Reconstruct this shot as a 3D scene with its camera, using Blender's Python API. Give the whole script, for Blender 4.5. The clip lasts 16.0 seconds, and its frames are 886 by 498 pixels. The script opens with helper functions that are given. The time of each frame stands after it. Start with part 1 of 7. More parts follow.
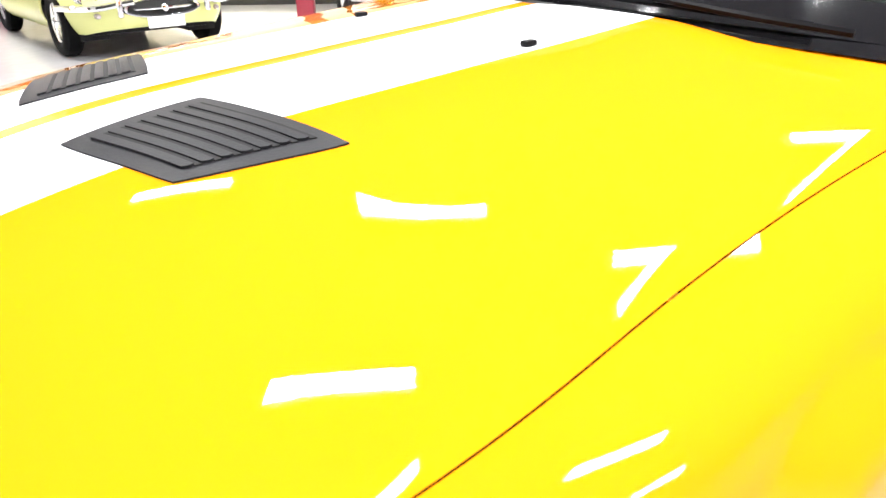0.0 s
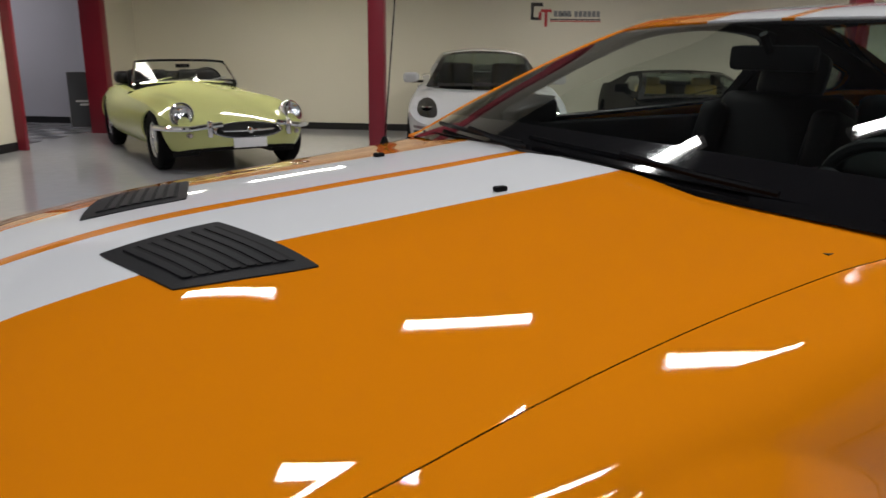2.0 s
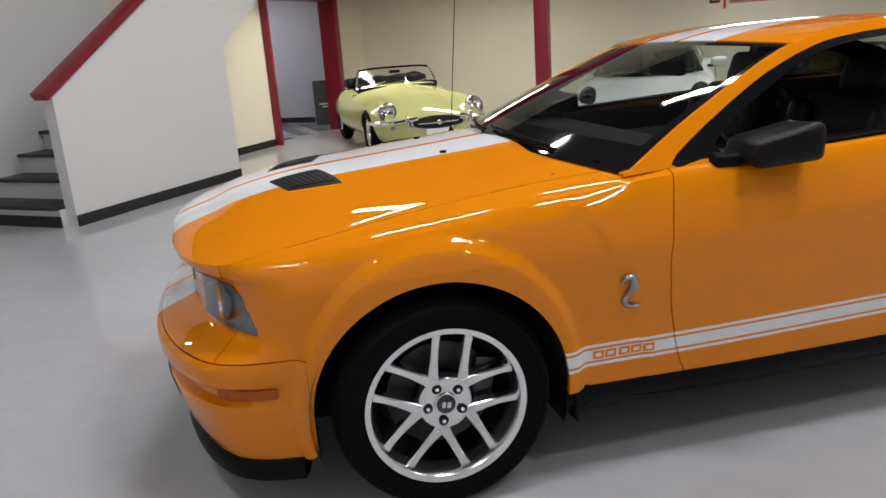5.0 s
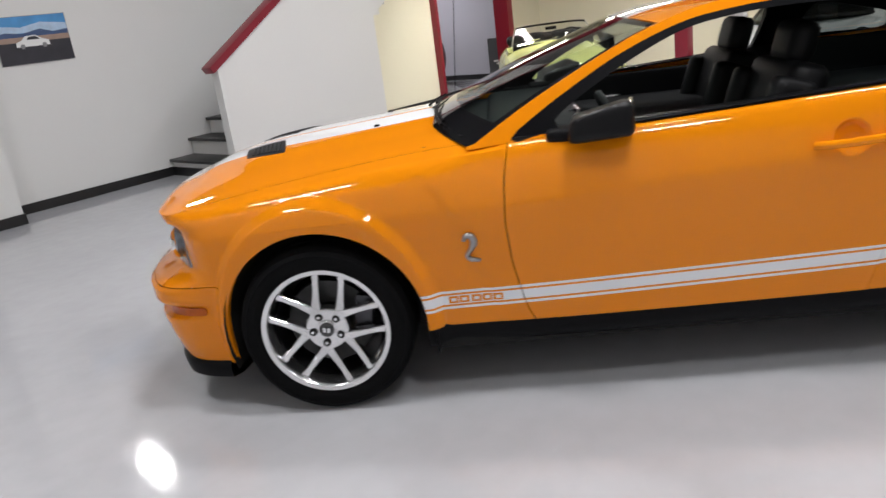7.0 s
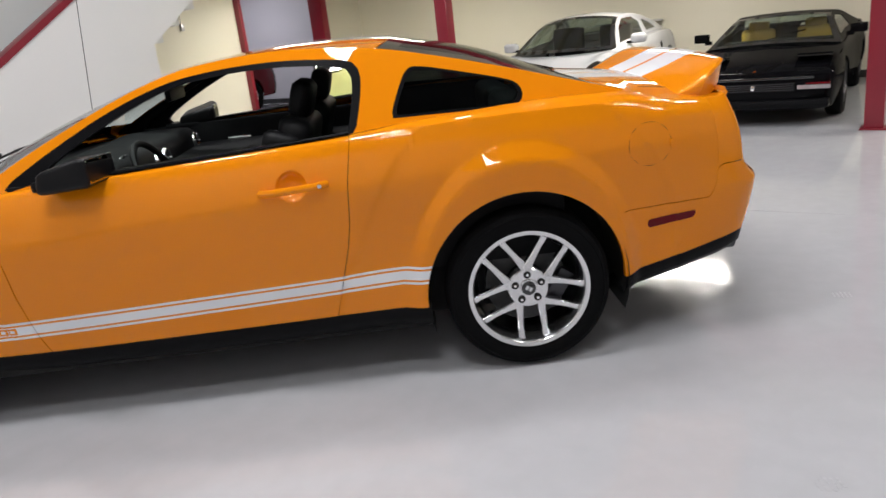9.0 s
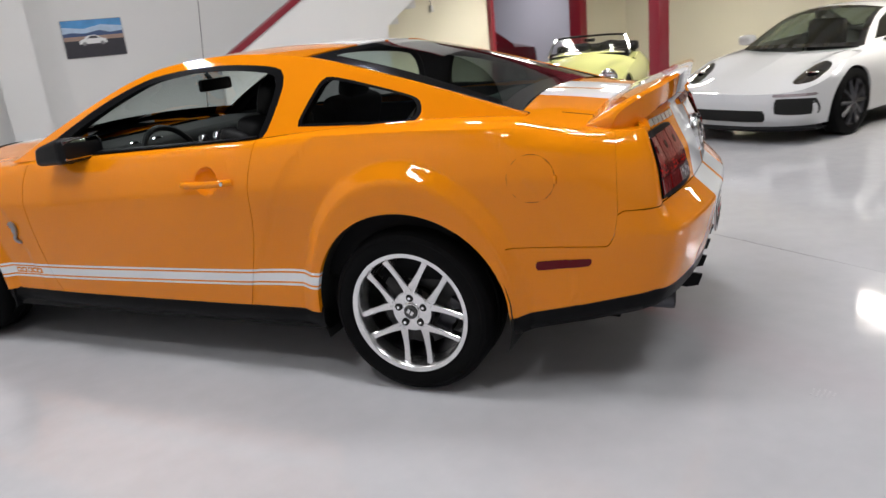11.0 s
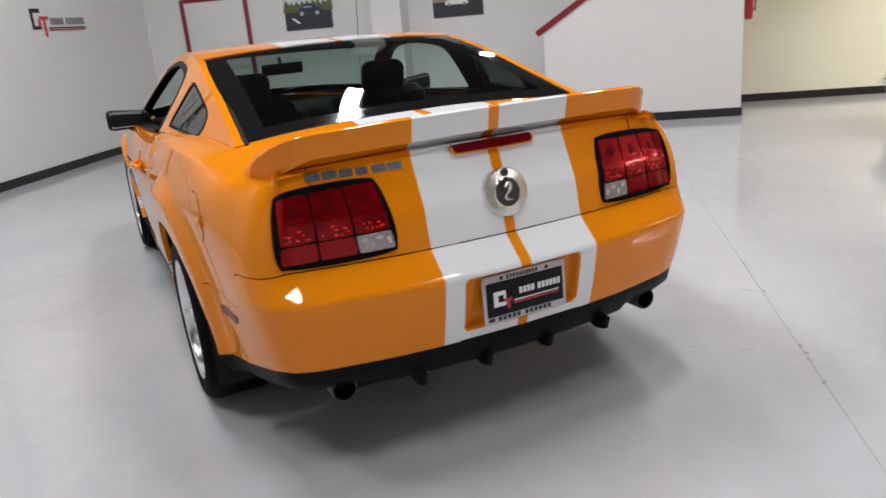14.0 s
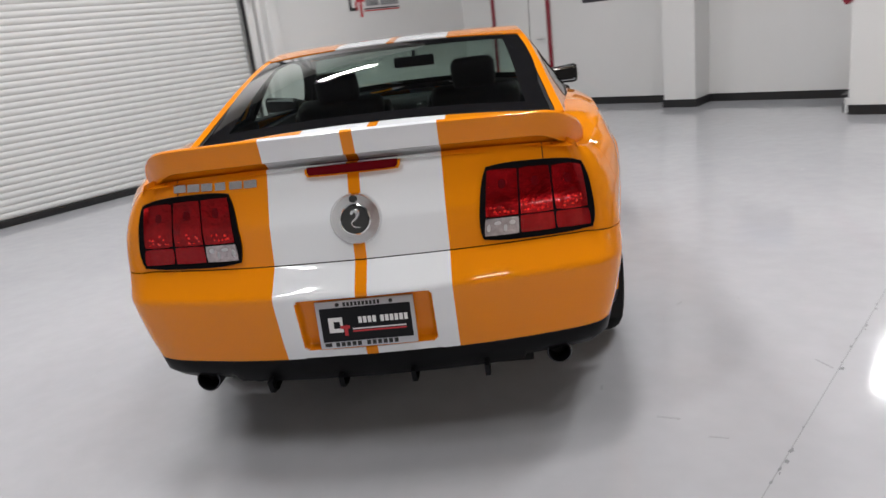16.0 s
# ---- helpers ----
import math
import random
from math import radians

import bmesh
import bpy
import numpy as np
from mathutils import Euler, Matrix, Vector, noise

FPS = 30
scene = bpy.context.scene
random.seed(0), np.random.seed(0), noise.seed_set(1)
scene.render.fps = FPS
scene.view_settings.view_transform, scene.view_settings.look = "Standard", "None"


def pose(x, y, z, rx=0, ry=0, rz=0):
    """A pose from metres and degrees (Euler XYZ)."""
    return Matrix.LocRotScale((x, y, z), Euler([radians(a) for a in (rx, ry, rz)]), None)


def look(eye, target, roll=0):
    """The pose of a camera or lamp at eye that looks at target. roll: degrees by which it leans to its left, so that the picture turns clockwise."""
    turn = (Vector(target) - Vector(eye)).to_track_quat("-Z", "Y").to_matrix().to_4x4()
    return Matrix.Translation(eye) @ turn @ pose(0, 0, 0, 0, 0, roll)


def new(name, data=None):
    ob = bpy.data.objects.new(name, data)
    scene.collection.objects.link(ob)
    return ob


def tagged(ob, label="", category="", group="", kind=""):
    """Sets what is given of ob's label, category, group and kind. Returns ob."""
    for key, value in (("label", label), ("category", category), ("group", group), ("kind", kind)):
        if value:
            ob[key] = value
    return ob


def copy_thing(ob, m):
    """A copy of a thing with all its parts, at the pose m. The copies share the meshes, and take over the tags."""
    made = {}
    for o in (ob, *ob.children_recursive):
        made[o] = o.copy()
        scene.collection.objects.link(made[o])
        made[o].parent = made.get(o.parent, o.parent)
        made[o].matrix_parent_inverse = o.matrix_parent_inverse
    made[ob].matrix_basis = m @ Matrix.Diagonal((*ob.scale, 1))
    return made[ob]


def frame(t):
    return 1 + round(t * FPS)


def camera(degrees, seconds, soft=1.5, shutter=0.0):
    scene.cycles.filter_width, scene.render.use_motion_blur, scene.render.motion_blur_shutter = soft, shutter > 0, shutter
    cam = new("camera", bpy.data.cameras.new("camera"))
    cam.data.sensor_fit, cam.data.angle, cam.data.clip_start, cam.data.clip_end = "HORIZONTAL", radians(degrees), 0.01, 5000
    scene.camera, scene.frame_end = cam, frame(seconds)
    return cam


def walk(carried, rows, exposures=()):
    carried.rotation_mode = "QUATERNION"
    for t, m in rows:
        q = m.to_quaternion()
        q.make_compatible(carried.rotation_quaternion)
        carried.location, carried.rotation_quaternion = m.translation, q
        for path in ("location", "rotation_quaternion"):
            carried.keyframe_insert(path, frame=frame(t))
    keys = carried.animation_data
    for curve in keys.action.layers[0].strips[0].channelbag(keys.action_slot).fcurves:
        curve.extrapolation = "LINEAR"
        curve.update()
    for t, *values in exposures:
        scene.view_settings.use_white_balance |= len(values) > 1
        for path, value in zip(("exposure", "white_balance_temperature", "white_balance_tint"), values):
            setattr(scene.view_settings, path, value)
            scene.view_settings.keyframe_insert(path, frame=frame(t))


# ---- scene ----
cam = camera(62.06, 16.0, shutter=0.4)
PATH = [
    (0, (-1.933, -1.025, 1.161), (-0.829, 0.422, 0.332), -0.72),
    (0.5, (-1.907, -1.095, 1.164), (-0.850, 0.401, 0.362), -1.07),
    (1, (-1.885, -1.135, 1.201), (-0.852, 0.437, 0.522), -2.60),
    (1.5, (-1.871, -1.153, 1.201), (-0.836, 0.436, 0.567), -2.31),
    (2, (-1.898, -1.235, 1.217), (-0.885, 0.407, 0.693), 0.78),
    (2.5, (-1.968, -1.413, 1.218), (-1.094, 0.306, 0.687), 0.95),
    (3, (-2.021, -1.647, 1.261), (-1.270, 0.154, 0.821), -3.88),
    (3.2, (-2.032, -1.752, 1.275), (-1.340, 0.064, 0.801), -2.73),
    (5.3, (-1.650, -2.941, 1.394), (-1.325, -1.045, 0.847), -5.49),
    (5.5, (-1.542, -3.017, 1.408), (-1.284, -1.110, 0.866), -6.00),
    (6, (-1.225, -3.206, 1.419), (-0.896, -1.303, 0.900), -1.14),
    (6.5, (-0.941, -3.333, 1.383), (-0.767, -1.420, 0.825), 1.21),
    (7, (-0.611, -3.386, 1.419), (-0.815, -1.493, 0.809), -7.51),
    (7.5, (-0.233, -3.607, 1.460), (-0.230, -1.689, 0.895), -7.10),
    (8, (0.163, -3.686, 1.443), (0.254, -1.789, 0.819), -4.97),
    (8.5, (0.593, -3.700, 1.432), (0.709, -1.791, 0.847), -6.35),
    (9, (0.981, -3.665, 1.415), (1.018, -1.758, 0.814), -6.68),
    (9.5, (1.378, -3.635, 1.418), (1.175, -1.751, 0.777), -5.26),
    (10, (1.773, -3.553, 1.398), (1.335, -1.697, 0.797), -5.90),
    (10.2, (1.946, -3.522, 1.387), (1.464, -1.670, 0.805), -5.62),
    (12.3, (3.517, -2.529, 1.389), (2.207, -1.138, 0.801), -6.10),
    (12.5, (3.639, -2.375, 1.385), (2.293, -1.017, 0.801), -5.80),
    (13, (3.920, -1.989, 1.393), (2.470, -0.732, 0.829), -7.01),
    (13.5, (4.158, -1.602, 1.407), (2.523, -0.607, 0.829), -5.94),
    (14, (4.322, -1.180, 1.399), (2.598, -0.356, 0.808), -5.05),
    (14.5, (4.446, -0.774, 1.416), (2.612, -0.194, 0.867), -4.23),
    (15, (4.523, -0.373, 1.400), (2.647, -0.069, 0.777), -4.43),
    (15.5, (4.551, 0.060, 1.414), (2.650, 0.167, 0.802), -6.68),
    (16, (4.553, 0.455, 1.414), (2.648, 0.286, 0.829), -6.92),
]
walk(cam, [(t, look(e, g, r)) for t, e, g, r in PATH], exposures=[(0, 1.75), (0.2, 1.4), (0.5, 0.42), (0.9, -0.25), (1.5, -0.7), (3.0, -0.88), (4.2, -0.45), (5.5, -0.2), (6.5, 0.08), (8.5, 0.0), (10.0, 0.0), (12.5, 0.12), (13.5, 0.0), (16, -0.02)])

# ---- world, light and exposure ----
world = bpy.data.worlds.new("world")
world.use_nodes = True
scene.world = world
wn = world.node_tree.nodes
wn["Background"].inputs[0].default_value = (0.9, 0.92, 1.0, 1)
wn["Background"].inputs[1].default_value = 0.02

ROOM = radians(53.57)                     # the hall stands askew to the main car
RU = Vector((math.cos(ROOM), math.sin(ROOM), 0))
RV = Vector((-math.sin(ROOM), math.cos(ROOM), 0))


def uv(u, v, z=0.0):
    return RU * u + RV * v + Vector((0, 0, z))


def room_pose(u, v, z=0.0, turn=0.0):
    p = uv(u, v, z)
    return pose(p.x, p.y, p.z, 0, 0, math.degrees(ROOM) + turn)


LAMP_POWER = 59.0
LOW_POWER = 47.0
HALL_Z = 5.0
LOW_Z = 2.16
# across, along the hall, share of the power
HALL_LAMPS = [(3.0, 0.95, 0.9), (3.2, 3.5, 0.75), (1.9, -1.4, 0.85), (0.3, 1.6, 1.0), (-1.0, -1.0, 1.3), (-3.1, 1.9, 0.85), (-2.5, -2.8, 1.0), (0.9, -4.4, 0.75), (4.0, -3.4, 0.85), (1.2, 9.5, 1.4)]
LOW_LAMPS = [(6.9, -4.2, 1.0), (6.8, -0.2, 1.15), (6.8, 3.6, 0.9), (6.15, 5.2, 0.55)]
for lu, lv, share in HALL_LAMPS:
    la = bpy.data.lights.new("lamp", "AREA")
    la.shape, la.size, la.size_y, la.energy, la.color = "RECTANGLE", 0.22, 1.2, LAMP_POWER * share, (0.98, 0.985, 1.0)
    new("hall_lamp", la).matrix_world = room_pose(lu, lv, HALL_Z - 0.09)
for lu, lv, share in LOW_LAMPS:
    la = bpy.data.lights.new("lamp", "AREA")
    la.shape, la.size, la.size_y, la.energy, la.color = "RECTANGLE", 0.16, 1.25, LOW_POWER * share, (1.0, 0.94, 0.84)
    new("low_lamp", la).matrix_world = room_pose(lu, lv, LOW_Z - 0.06)
la = bpy.data.lights.new("lamp", "AREA")
la.shape, la.size, la.size_y, la.energy, la.color = "RECTANGLE", 0.16, 1.25, 48.0, (0.94, 0.95, 1.0)
new("low_lamp", la).matrix_world = room_pose(7.6, 9.0, 2.55)


# ---- materials ----
def nodes_of(name):
    m = bpy.data.materials.new(name)
    m.use_nodes = True
    t = m.node_tree
    return m, t, t.nodes, t.links, t.nodes["Principled BSDF"]


def mat(name, color, rough=0.5, metal=0.0, coat=0.0, grain=0.0, scale=30.0, bump=0.0, rvar=0.0, spec=0.5, big=0.0, bigscale=1.2):
    """A plain surface with fine grain, broad unevenness, changing gloss and a little relief."""
    m, t, n, l, b = nodes_of(name)
    b.inputs["Base Color"].default_value = (*color, 1)
    b.inputs["Roughness"].default_value = rough
    b.inputs["Metallic"].default_value = metal
    b.inputs["Coat Weight"].default_value = coat
    b.inputs["Coat Roughness"].default_value = 0.03
    b.inputs["Specular IOR Level"].default_value = spec
    if grain or big or bump or rvar:
        co = n.new("ShaderNodeTexCoord")
        a = n.new("ShaderNodeTexNoise")
        a.inputs["Scale"].default_value, a.inputs["Detail"].default_value = scale, 6
        l.new(co.outputs["Object"], a.inputs["Vector"])
        c = n.new("ShaderNodeTexNoise")
        c.inputs["Scale"].default_value, c.inputs["Detail"].default_value = bigscale, 4
        l.new(co.outputs["Object"], c.inputs["Vector"])
        mix = n.new("ShaderNodeMath")
        mix.operation = "MULTIPLY_ADD"
        l.new(a.outputs["Fac"], mix.inputs[0])
        mix.inputs[1].default_value = grain
        mix2 = n.new("ShaderNodeMath")
        mix2.operation = "MULTIPLY_ADD"
        l.new(c.outputs["Fac"], mix2.inputs[0])
        mix2.inputs[1].default_value = big
        mix2.inputs[2].default_value = 1.0 - 0.5 * grain - 0.5 * big
        l.new(mix2.outputs[0], mix.inputs[2])
        v = n.new("ShaderNodeVectorMath")
        v.operation = "SCALE"
        v.inputs[0].default_value = color
        l.new(mix.outputs[0], v.inputs["Scale"])
        l.new(v.outputs[0], b.inputs["Base Color"])
        if rvar:
            r = n.new("ShaderNodeMapRange")
            r.inputs["To Min"].default_value, r.inputs["To Max"].default_value = max(0.0, rough - rvar), rough + rvar
            l.new(c.outputs["Fac"], r.inputs["Value"])
            l.new(r.outputs[0], b.inputs["Roughness"])
        if bump:
            bp = n.new("ShaderNodeBump")
            bp.inputs["Strength"].default_value, bp.inputs["Distance"].default_value = bump, 0.002
            l.new(a.outputs["Fac"], bp.inputs["Height"])
            l.new(bp.outputs[0], b.inputs["Normal"])
    return m


def glass(name, tint, rough=0.0):
    m, t, n, l, b = nodes_of(name)
    out = n["Material Output"]
    tr = n.new("ShaderNodeBsdfTransparent")
    tr.inputs[0].default_value = (*tint, 1)
    gl = n.new("ShaderNodeBsdfGlossy")
    gl.inputs["Roughness"].default_value = rough
    lw = n.new("ShaderNodeLayerWeight")
    lw.inputs[0].default_value = 0.5
    pw = n.new("ShaderNodeMath")
    pw.operation = "POWER"
    l.new(lw.outputs["Facing"], pw.inputs[0])
    pw.inputs[1].default_value = 4.0
    fr = n.new("ShaderNodeMath")
    fr.operation = "MULTIPLY_ADD"
    l.new(pw.outputs[0], fr.inputs[0])
    fr.inputs[1].default_value, fr.inputs[2].default_value = 0.85, 0.06
    mx = n.new("ShaderNodeMixShader")
    l.new(fr.outputs[0], mx.inputs[0])
    l.new(tr.outputs[0], mx.inputs[1])
    l.new(gl.outputs[0], mx.inputs[2])
    l.new(mx.outputs[0], out.inputs[0])
    return m


def glow(name, color, strength):
    m, t, n, l, b = nodes_of(name)
    b.inputs["Base Color"].default_value = (0.8, 0.8, 0.8, 1)
    b.inputs["Emission Color"].default_value = (*color, 1)
    b.inputs["Emission Strength"].default_value = strength
    return m


ORANGE = (0.82, 0.25, 0.004)
WHITE = (0.82, 0.83, 0.85)


def paint_mask(n, l):
    """1 where the white stripes run: two broad ones over the car, a band with two pinstripes along each sill."""
    def op(kind, a, b=None, c=None):
        q = n.new("ShaderNodeMath")
        q.operation = kind
        for i, w in enumerate((a, b, c)):
            if w is None:
                continue
            if isinstance(w, (int, float)):
                q.inputs[i].default_value = w
            else:
                l.new(w, q.inputs[i])
        return q.outputs[0]
    co = n.new("ShaderNodeTexCoord")
    sp = n.new("ShaderNodeSeparateXYZ")
    l.new(co.outputs["Object"], sp.inputs[0])
    x, y, z = sp.outputs
    ay = op("ABSOLUTE", y)
    top = op("MULTIPLY", op("GREATER_THAN", ay, 0.019), op("LESS_THAN", ay, op("MULTIPLY_ADD", x, 0.0085, 0.262)))
    d = op("ABSOLUTE", op("SUBTRACT", z, op("MULTIPLY_ADD", x, 0.0236, 0.428)))
    band = op("LESS_THAN", d, 0.0185)
    pin = op("MULTIPLY", op("GREATER_THAN", d, 0.0265), op("LESS_THAN", d, 0.0365))
    side = op("MULTIPLY", op("ADD", band, pin), op("GREATER_THAN", ay, 0.8))
    side = op("MULTIPLY", side, op("MULTIPLY", op("GREATER_THAN", x, -1.05), op("LESS_THAN", x, 1.05)))
    return op("MINIMUM", op("ADD", top, side), 1.0)


def paint(name, base, stripes=None, coat=1.0):
    m, t, n, l, b = nodes_of(name)
    b.inputs["Roughness"].default_value = 0.35
    b.inputs["Coat Weight"].default_value = coat
    b.inputs["Coat Roughness"].default_value = 0.012
    b.inputs["Coat IOR"].default_value = 1.42
    b.inputs["Specular IOR Level"].default_value = 0.0
    no = n.new("ShaderNodeTexNoise")
    no.inputs["Scale"].default_value, no.inputs["Detail"].default_value = 900, 2
    mx = n.new("ShaderNodeMix")
    mx.data_type = "RGBA"
    mx.inputs["A"].default_value = (*[c * 0.94 for c in base], 1)
    mx.inputs["B"].default_value = (*[min(1, c * 1.06) for c in base], 1)
    l.new(no.outputs["Fac"], mx.inputs["Factor"])
    last = mx.outputs["Result"]
    if stripes:
        m2 = n.new("ShaderNodeMix")
        m2.data_type = "RGBA"
        l.new(paint_mask(n, l), m2.inputs["Factor"])
        l.new(last, m2.inputs["A"])
        m2.inputs["B"].default_value = (*stripes, 1)
        last = m2.outputs["Result"]
    l.new(last, b.inputs["Base Color"])
    # faint orange-peel of sprayed lacquer
    pe = n.new("ShaderNodeTexNoise")
    pe.inputs["Scale"].default_value, pe.inputs["Detail"].default_value = 140, 1
    bp = n.new("ShaderNodeBump")
    bp.inputs["Strength"].default_value, bp.inputs["Distance"].default_value = 0.012, 0.0006
    l.new(pe.outputs["Fac"], bp.inputs["Height"])
    l.new(bp.outputs[0], b.inputs["Coat Normal"])
    return m


def floor_paint():
    m, t, n, l, b = nodes_of("epoxy floor")
    co = n.new("ShaderNodeTexCoord")
    big = n.new("ShaderNodeTexNoise")
    big.inputs["Scale"].default_value, big.inputs["Detail"].default_value = 0.55, 5
    l.new(co.outputs["Object"], big.inputs["Vector"])
    fine = n.new("ShaderNodeTexNoise")
    fine.inputs["Scale"].default_value, fine.inputs["Detail"].default_value = 9, 8
    l.new(co.outputs["Object"], fine.inputs["Vector"])
    ra = n.new("ShaderNodeValToRGB")
    ra.color_ramp.elements[0].position, ra.color_ramp.elements[1].position = 0.3, 0.7
    ra.color_ramp.elements[0].color, ra.color_ramp.elements[1].color = (0.50, 0.50, 0.525, 1), (0.575, 0.575, 0.60, 1)
    l.new(big.outputs["Fac"], ra.inputs[0])
    mx = n.new("ShaderNodeMix")
    mx.data_type, mx.blend_type = "RGBA", "MULTIPLY"
    mx.inputs["Factor"].default_value = 0.12
    l.new(ra.outputs[0], mx.inputs["A"])
    l.new(fine.outputs["Fac"], mx.inputs["B"])
    l.new(mx.outputs["Result"], b.inputs["Base Color"])
    rr = n.new("ShaderNodeMapRange")
    rr.inputs["To Min"].default_value, rr.inputs["To Max"].default_value = 0.04, 0.13
    l.new(fine.outputs["Fac"], rr.inputs["Value"])
    l.new(rr.outputs[0], b.inputs["Roughness"])
    wave = n.new("ShaderNodeTexNoise")
    wave.inputs["Scale"].default_value, wave.inputs["Detail"].default_value = 7, 6
    l.new(co.outputs["Object"], wave.inputs["Vector"])
    bp = n.new("ShaderNodeBump")
    bp.inputs["Strength"].default_value, bp.inputs["Distance"].default_value = 0.25, 0.004
    l.new(wave.outputs["Fac"], bp.inputs["Height"])
    l.new(bp.outputs[0], b.inputs["Normal"])
    b.inputs["Specular IOR Level"].default_value = 0.48
    return m


M_BODY = paint("orange lacquer with white stripes", ORANGE, WHITE)
M_ORANGE = paint("orange lacquer", ORANGE)
M_FLOOR = floor_paint()
M_WALL = mat("white wall paint", (0.74, 0.735, 0.725), 0.6, grain=0.04, scale=60, bump=0.12, big=0.06, bigscale=0.8)
M_CREAM = mat("cream wall paint", (0.80, 0.76, 0.63), 0.55, grain=0.04, scale=60, bump=0.12, big=0.05, bigscale=0.8)
M_GREYWALL = mat("grey wall paint", (0.46, 0.45, 0.50), 0.6, grain=0.04, scale=60, bump=0.1, big=0.06)
M_BASE = mat("black rubber skirting", (0.012, 0.012, 0.013), 0.42, grain=0.2, scale=40, rvar=0.1)
M_RED = mat("dark red gloss paint", (0.23, 0.014, 0.028), 0.3, grain=0.12, scale=25, bump=0.1, rvar=0.08)
M_CEIL = mat("white ceiling board", (0.72, 0.72, 0.72), 0.7, grain=0.05, scale=40)
M_ROOF = mat("grey roof insulation", (0.055, 0.055, 0.06), 0.8, grain=0.2, scale=8, big=0.1)
M_JOIST = mat("pale timber joist", (0.62, 0.58, 0.48), 0.6, grain=0.2, scale=18, bump=0.1)
M_BLACK = mat("black plastic", (0.006, 0.006, 0.007), 0.42, spec=0.08, grain=0.15, scale=300, bump=0.15)
M_VENT = mat("charcoal moulded plastic", (0.009, 0.009, 0.011), 0.45, spec=0.15, grain=0.15, scale=300, bump=0.12)
M_MIRRORCASE = mat("smooth black mirror case", (0.006, 0.006, 0.007), 0.36, spec=0.2, grain=0.1, scale=300)
M_LAMPBOWL = mat("grey lamp bowl", (0.20, 0.21, 0.23), 0.22, 0.7, grain=0.3, scale=40, big=0.4, bigscale=9)
M_SATIN = mat("satin black trim", (0.005, 0.005, 0.006), 0.35, spec=0.03, grain=0.1, scale=200)
M_GLOSSB = mat("gloss black", (0.006, 0.006, 0.007), 0.08, coat=1.0)
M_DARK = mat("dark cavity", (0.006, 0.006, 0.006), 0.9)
M_TYRE = mat("tyre rubber", (0.0055, 0.0055, 0.006), 0.62, spec=0.05, grain=0.3, scale=60, bump=0.2, rvar=0.1)
M_ALU = mat("machined aluminium", (0.80, 0.80, 0.81), 0.2, 1.0, grain=0.06, scale=200, rvar=0.06)
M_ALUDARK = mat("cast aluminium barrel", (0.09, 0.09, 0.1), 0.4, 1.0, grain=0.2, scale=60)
M_CHROME = mat("chrome", (0.86, 0.87, 0.88), 0.05, 1.0)
M_MIRROR = mat("dimmed mirror glass", (0.38, 0.39, 0.40), 0.03, 1.0)
M_PEWTER = mat("pewter", (0.36, 0.36, 0.37), 0.28, 1.0, grain=0.2, scale=120)
M_IRON = mat("brake iron", (0.07, 0.07, 0.07), 0.45, 0.9, grain=0.2, scale=80)
M_LEATHER = mat("black leather", (0.006, 0.006, 0.007), 0.5, spec=0.2, grain=0.25, scale=90, bump=0.3)
M_DASH = mat("dark dashboard plastic", (0.005, 0.005, 0.006), 0.6, spec=0.15, grain=0.2, scale=200, bump=0.2)
M_GLASS = glass("faintly green car glass", (0.80, 0.89, 0.85))
M_TINT = glass("dark tinted side glass", (0.16, 0.18, 0.18))
M_SCREEN = glass("grey-green screen glass", (0.55, 0.62, 0.58))
M_REARGLASS = glass("green tinted rear glass", (0.60, 0.73, 0.67))
M_CLEAR = glass("clear lens", (0.93, 0.94, 0.95))
M_FRIT = mat("black glass border", (0.005, 0.005, 0.006), 0.06, coat=1.0)
M_REDLENS = mat("red lamp lens", (0.32, 0.002, 0.005), 0.2, 0.75, coat=0.4, spec=0.2, grain=1.0, scale=70, big=1.2, bigscale=18, bump=0.9)
# brighter red that paints the sparkle of light inside the tail lamps
M_REDGLINT = mat("bright red lens facet", (0.85, 0.03, 0.02), 0.12, coat=0.4, grain=0.8, scale=90)
M_REDMARK = mat("dark red marker lens", (0.12, 0.003, 0.006), 0.2, spec=0.2)
M_REDMID = mat("mid red lamp lens", (0.30, 0.002, 0.006), 0.2, 0.55, coat=0.5, spec=0.2, grain=0.5, scale=50)
M_REDDARK = mat("dark red lamp lens", (0.09, 0.001, 0.003), 0.2, spec=0.2)
M_AMBER = mat("amber lens", (0.50, 0.10, 0.004), 0.15, coat=0.3, spec=0.2, grain=0.6, scale=70)
M_WHITELENS = mat("clear reversing lens", (0.46, 0.40, 0.42), 0.25, 0.5, coat=1.0, grain=0.9, scale=60, bump=0.6)
M_PLATE = mat("black plate", (0.010, 0.010, 0.012), 0.45, spec=0.15)
M_SILVER = mat("silver plate frame", (0.52, 0.52, 0.54), 0.3, 0.5)
M_INK = mat("black ink", (0.02, 0.02, 0.02), 0.6)
M_REDINK = mat("red ink", (0.55, 0.03, 0.04), 0.5)
M_WHITEINK = mat("white ink", (0.8, 0.8, 0.8), 0.5)
M_GREYINK = mat("grey ink", (0.25, 0.25, 0.26), 0.5)
M_TUBE = glow("fluorescent tube", (1.0, 0.97, 0.94), 14.0)
M_FIXT = mat("white enamelled steel", (0.8, 0.8, 0.8), 0.35)
M_JOINT = mat("grey joint filler", (0.42, 0.42, 0.435), 0.14, grain=0.2, scale=40)
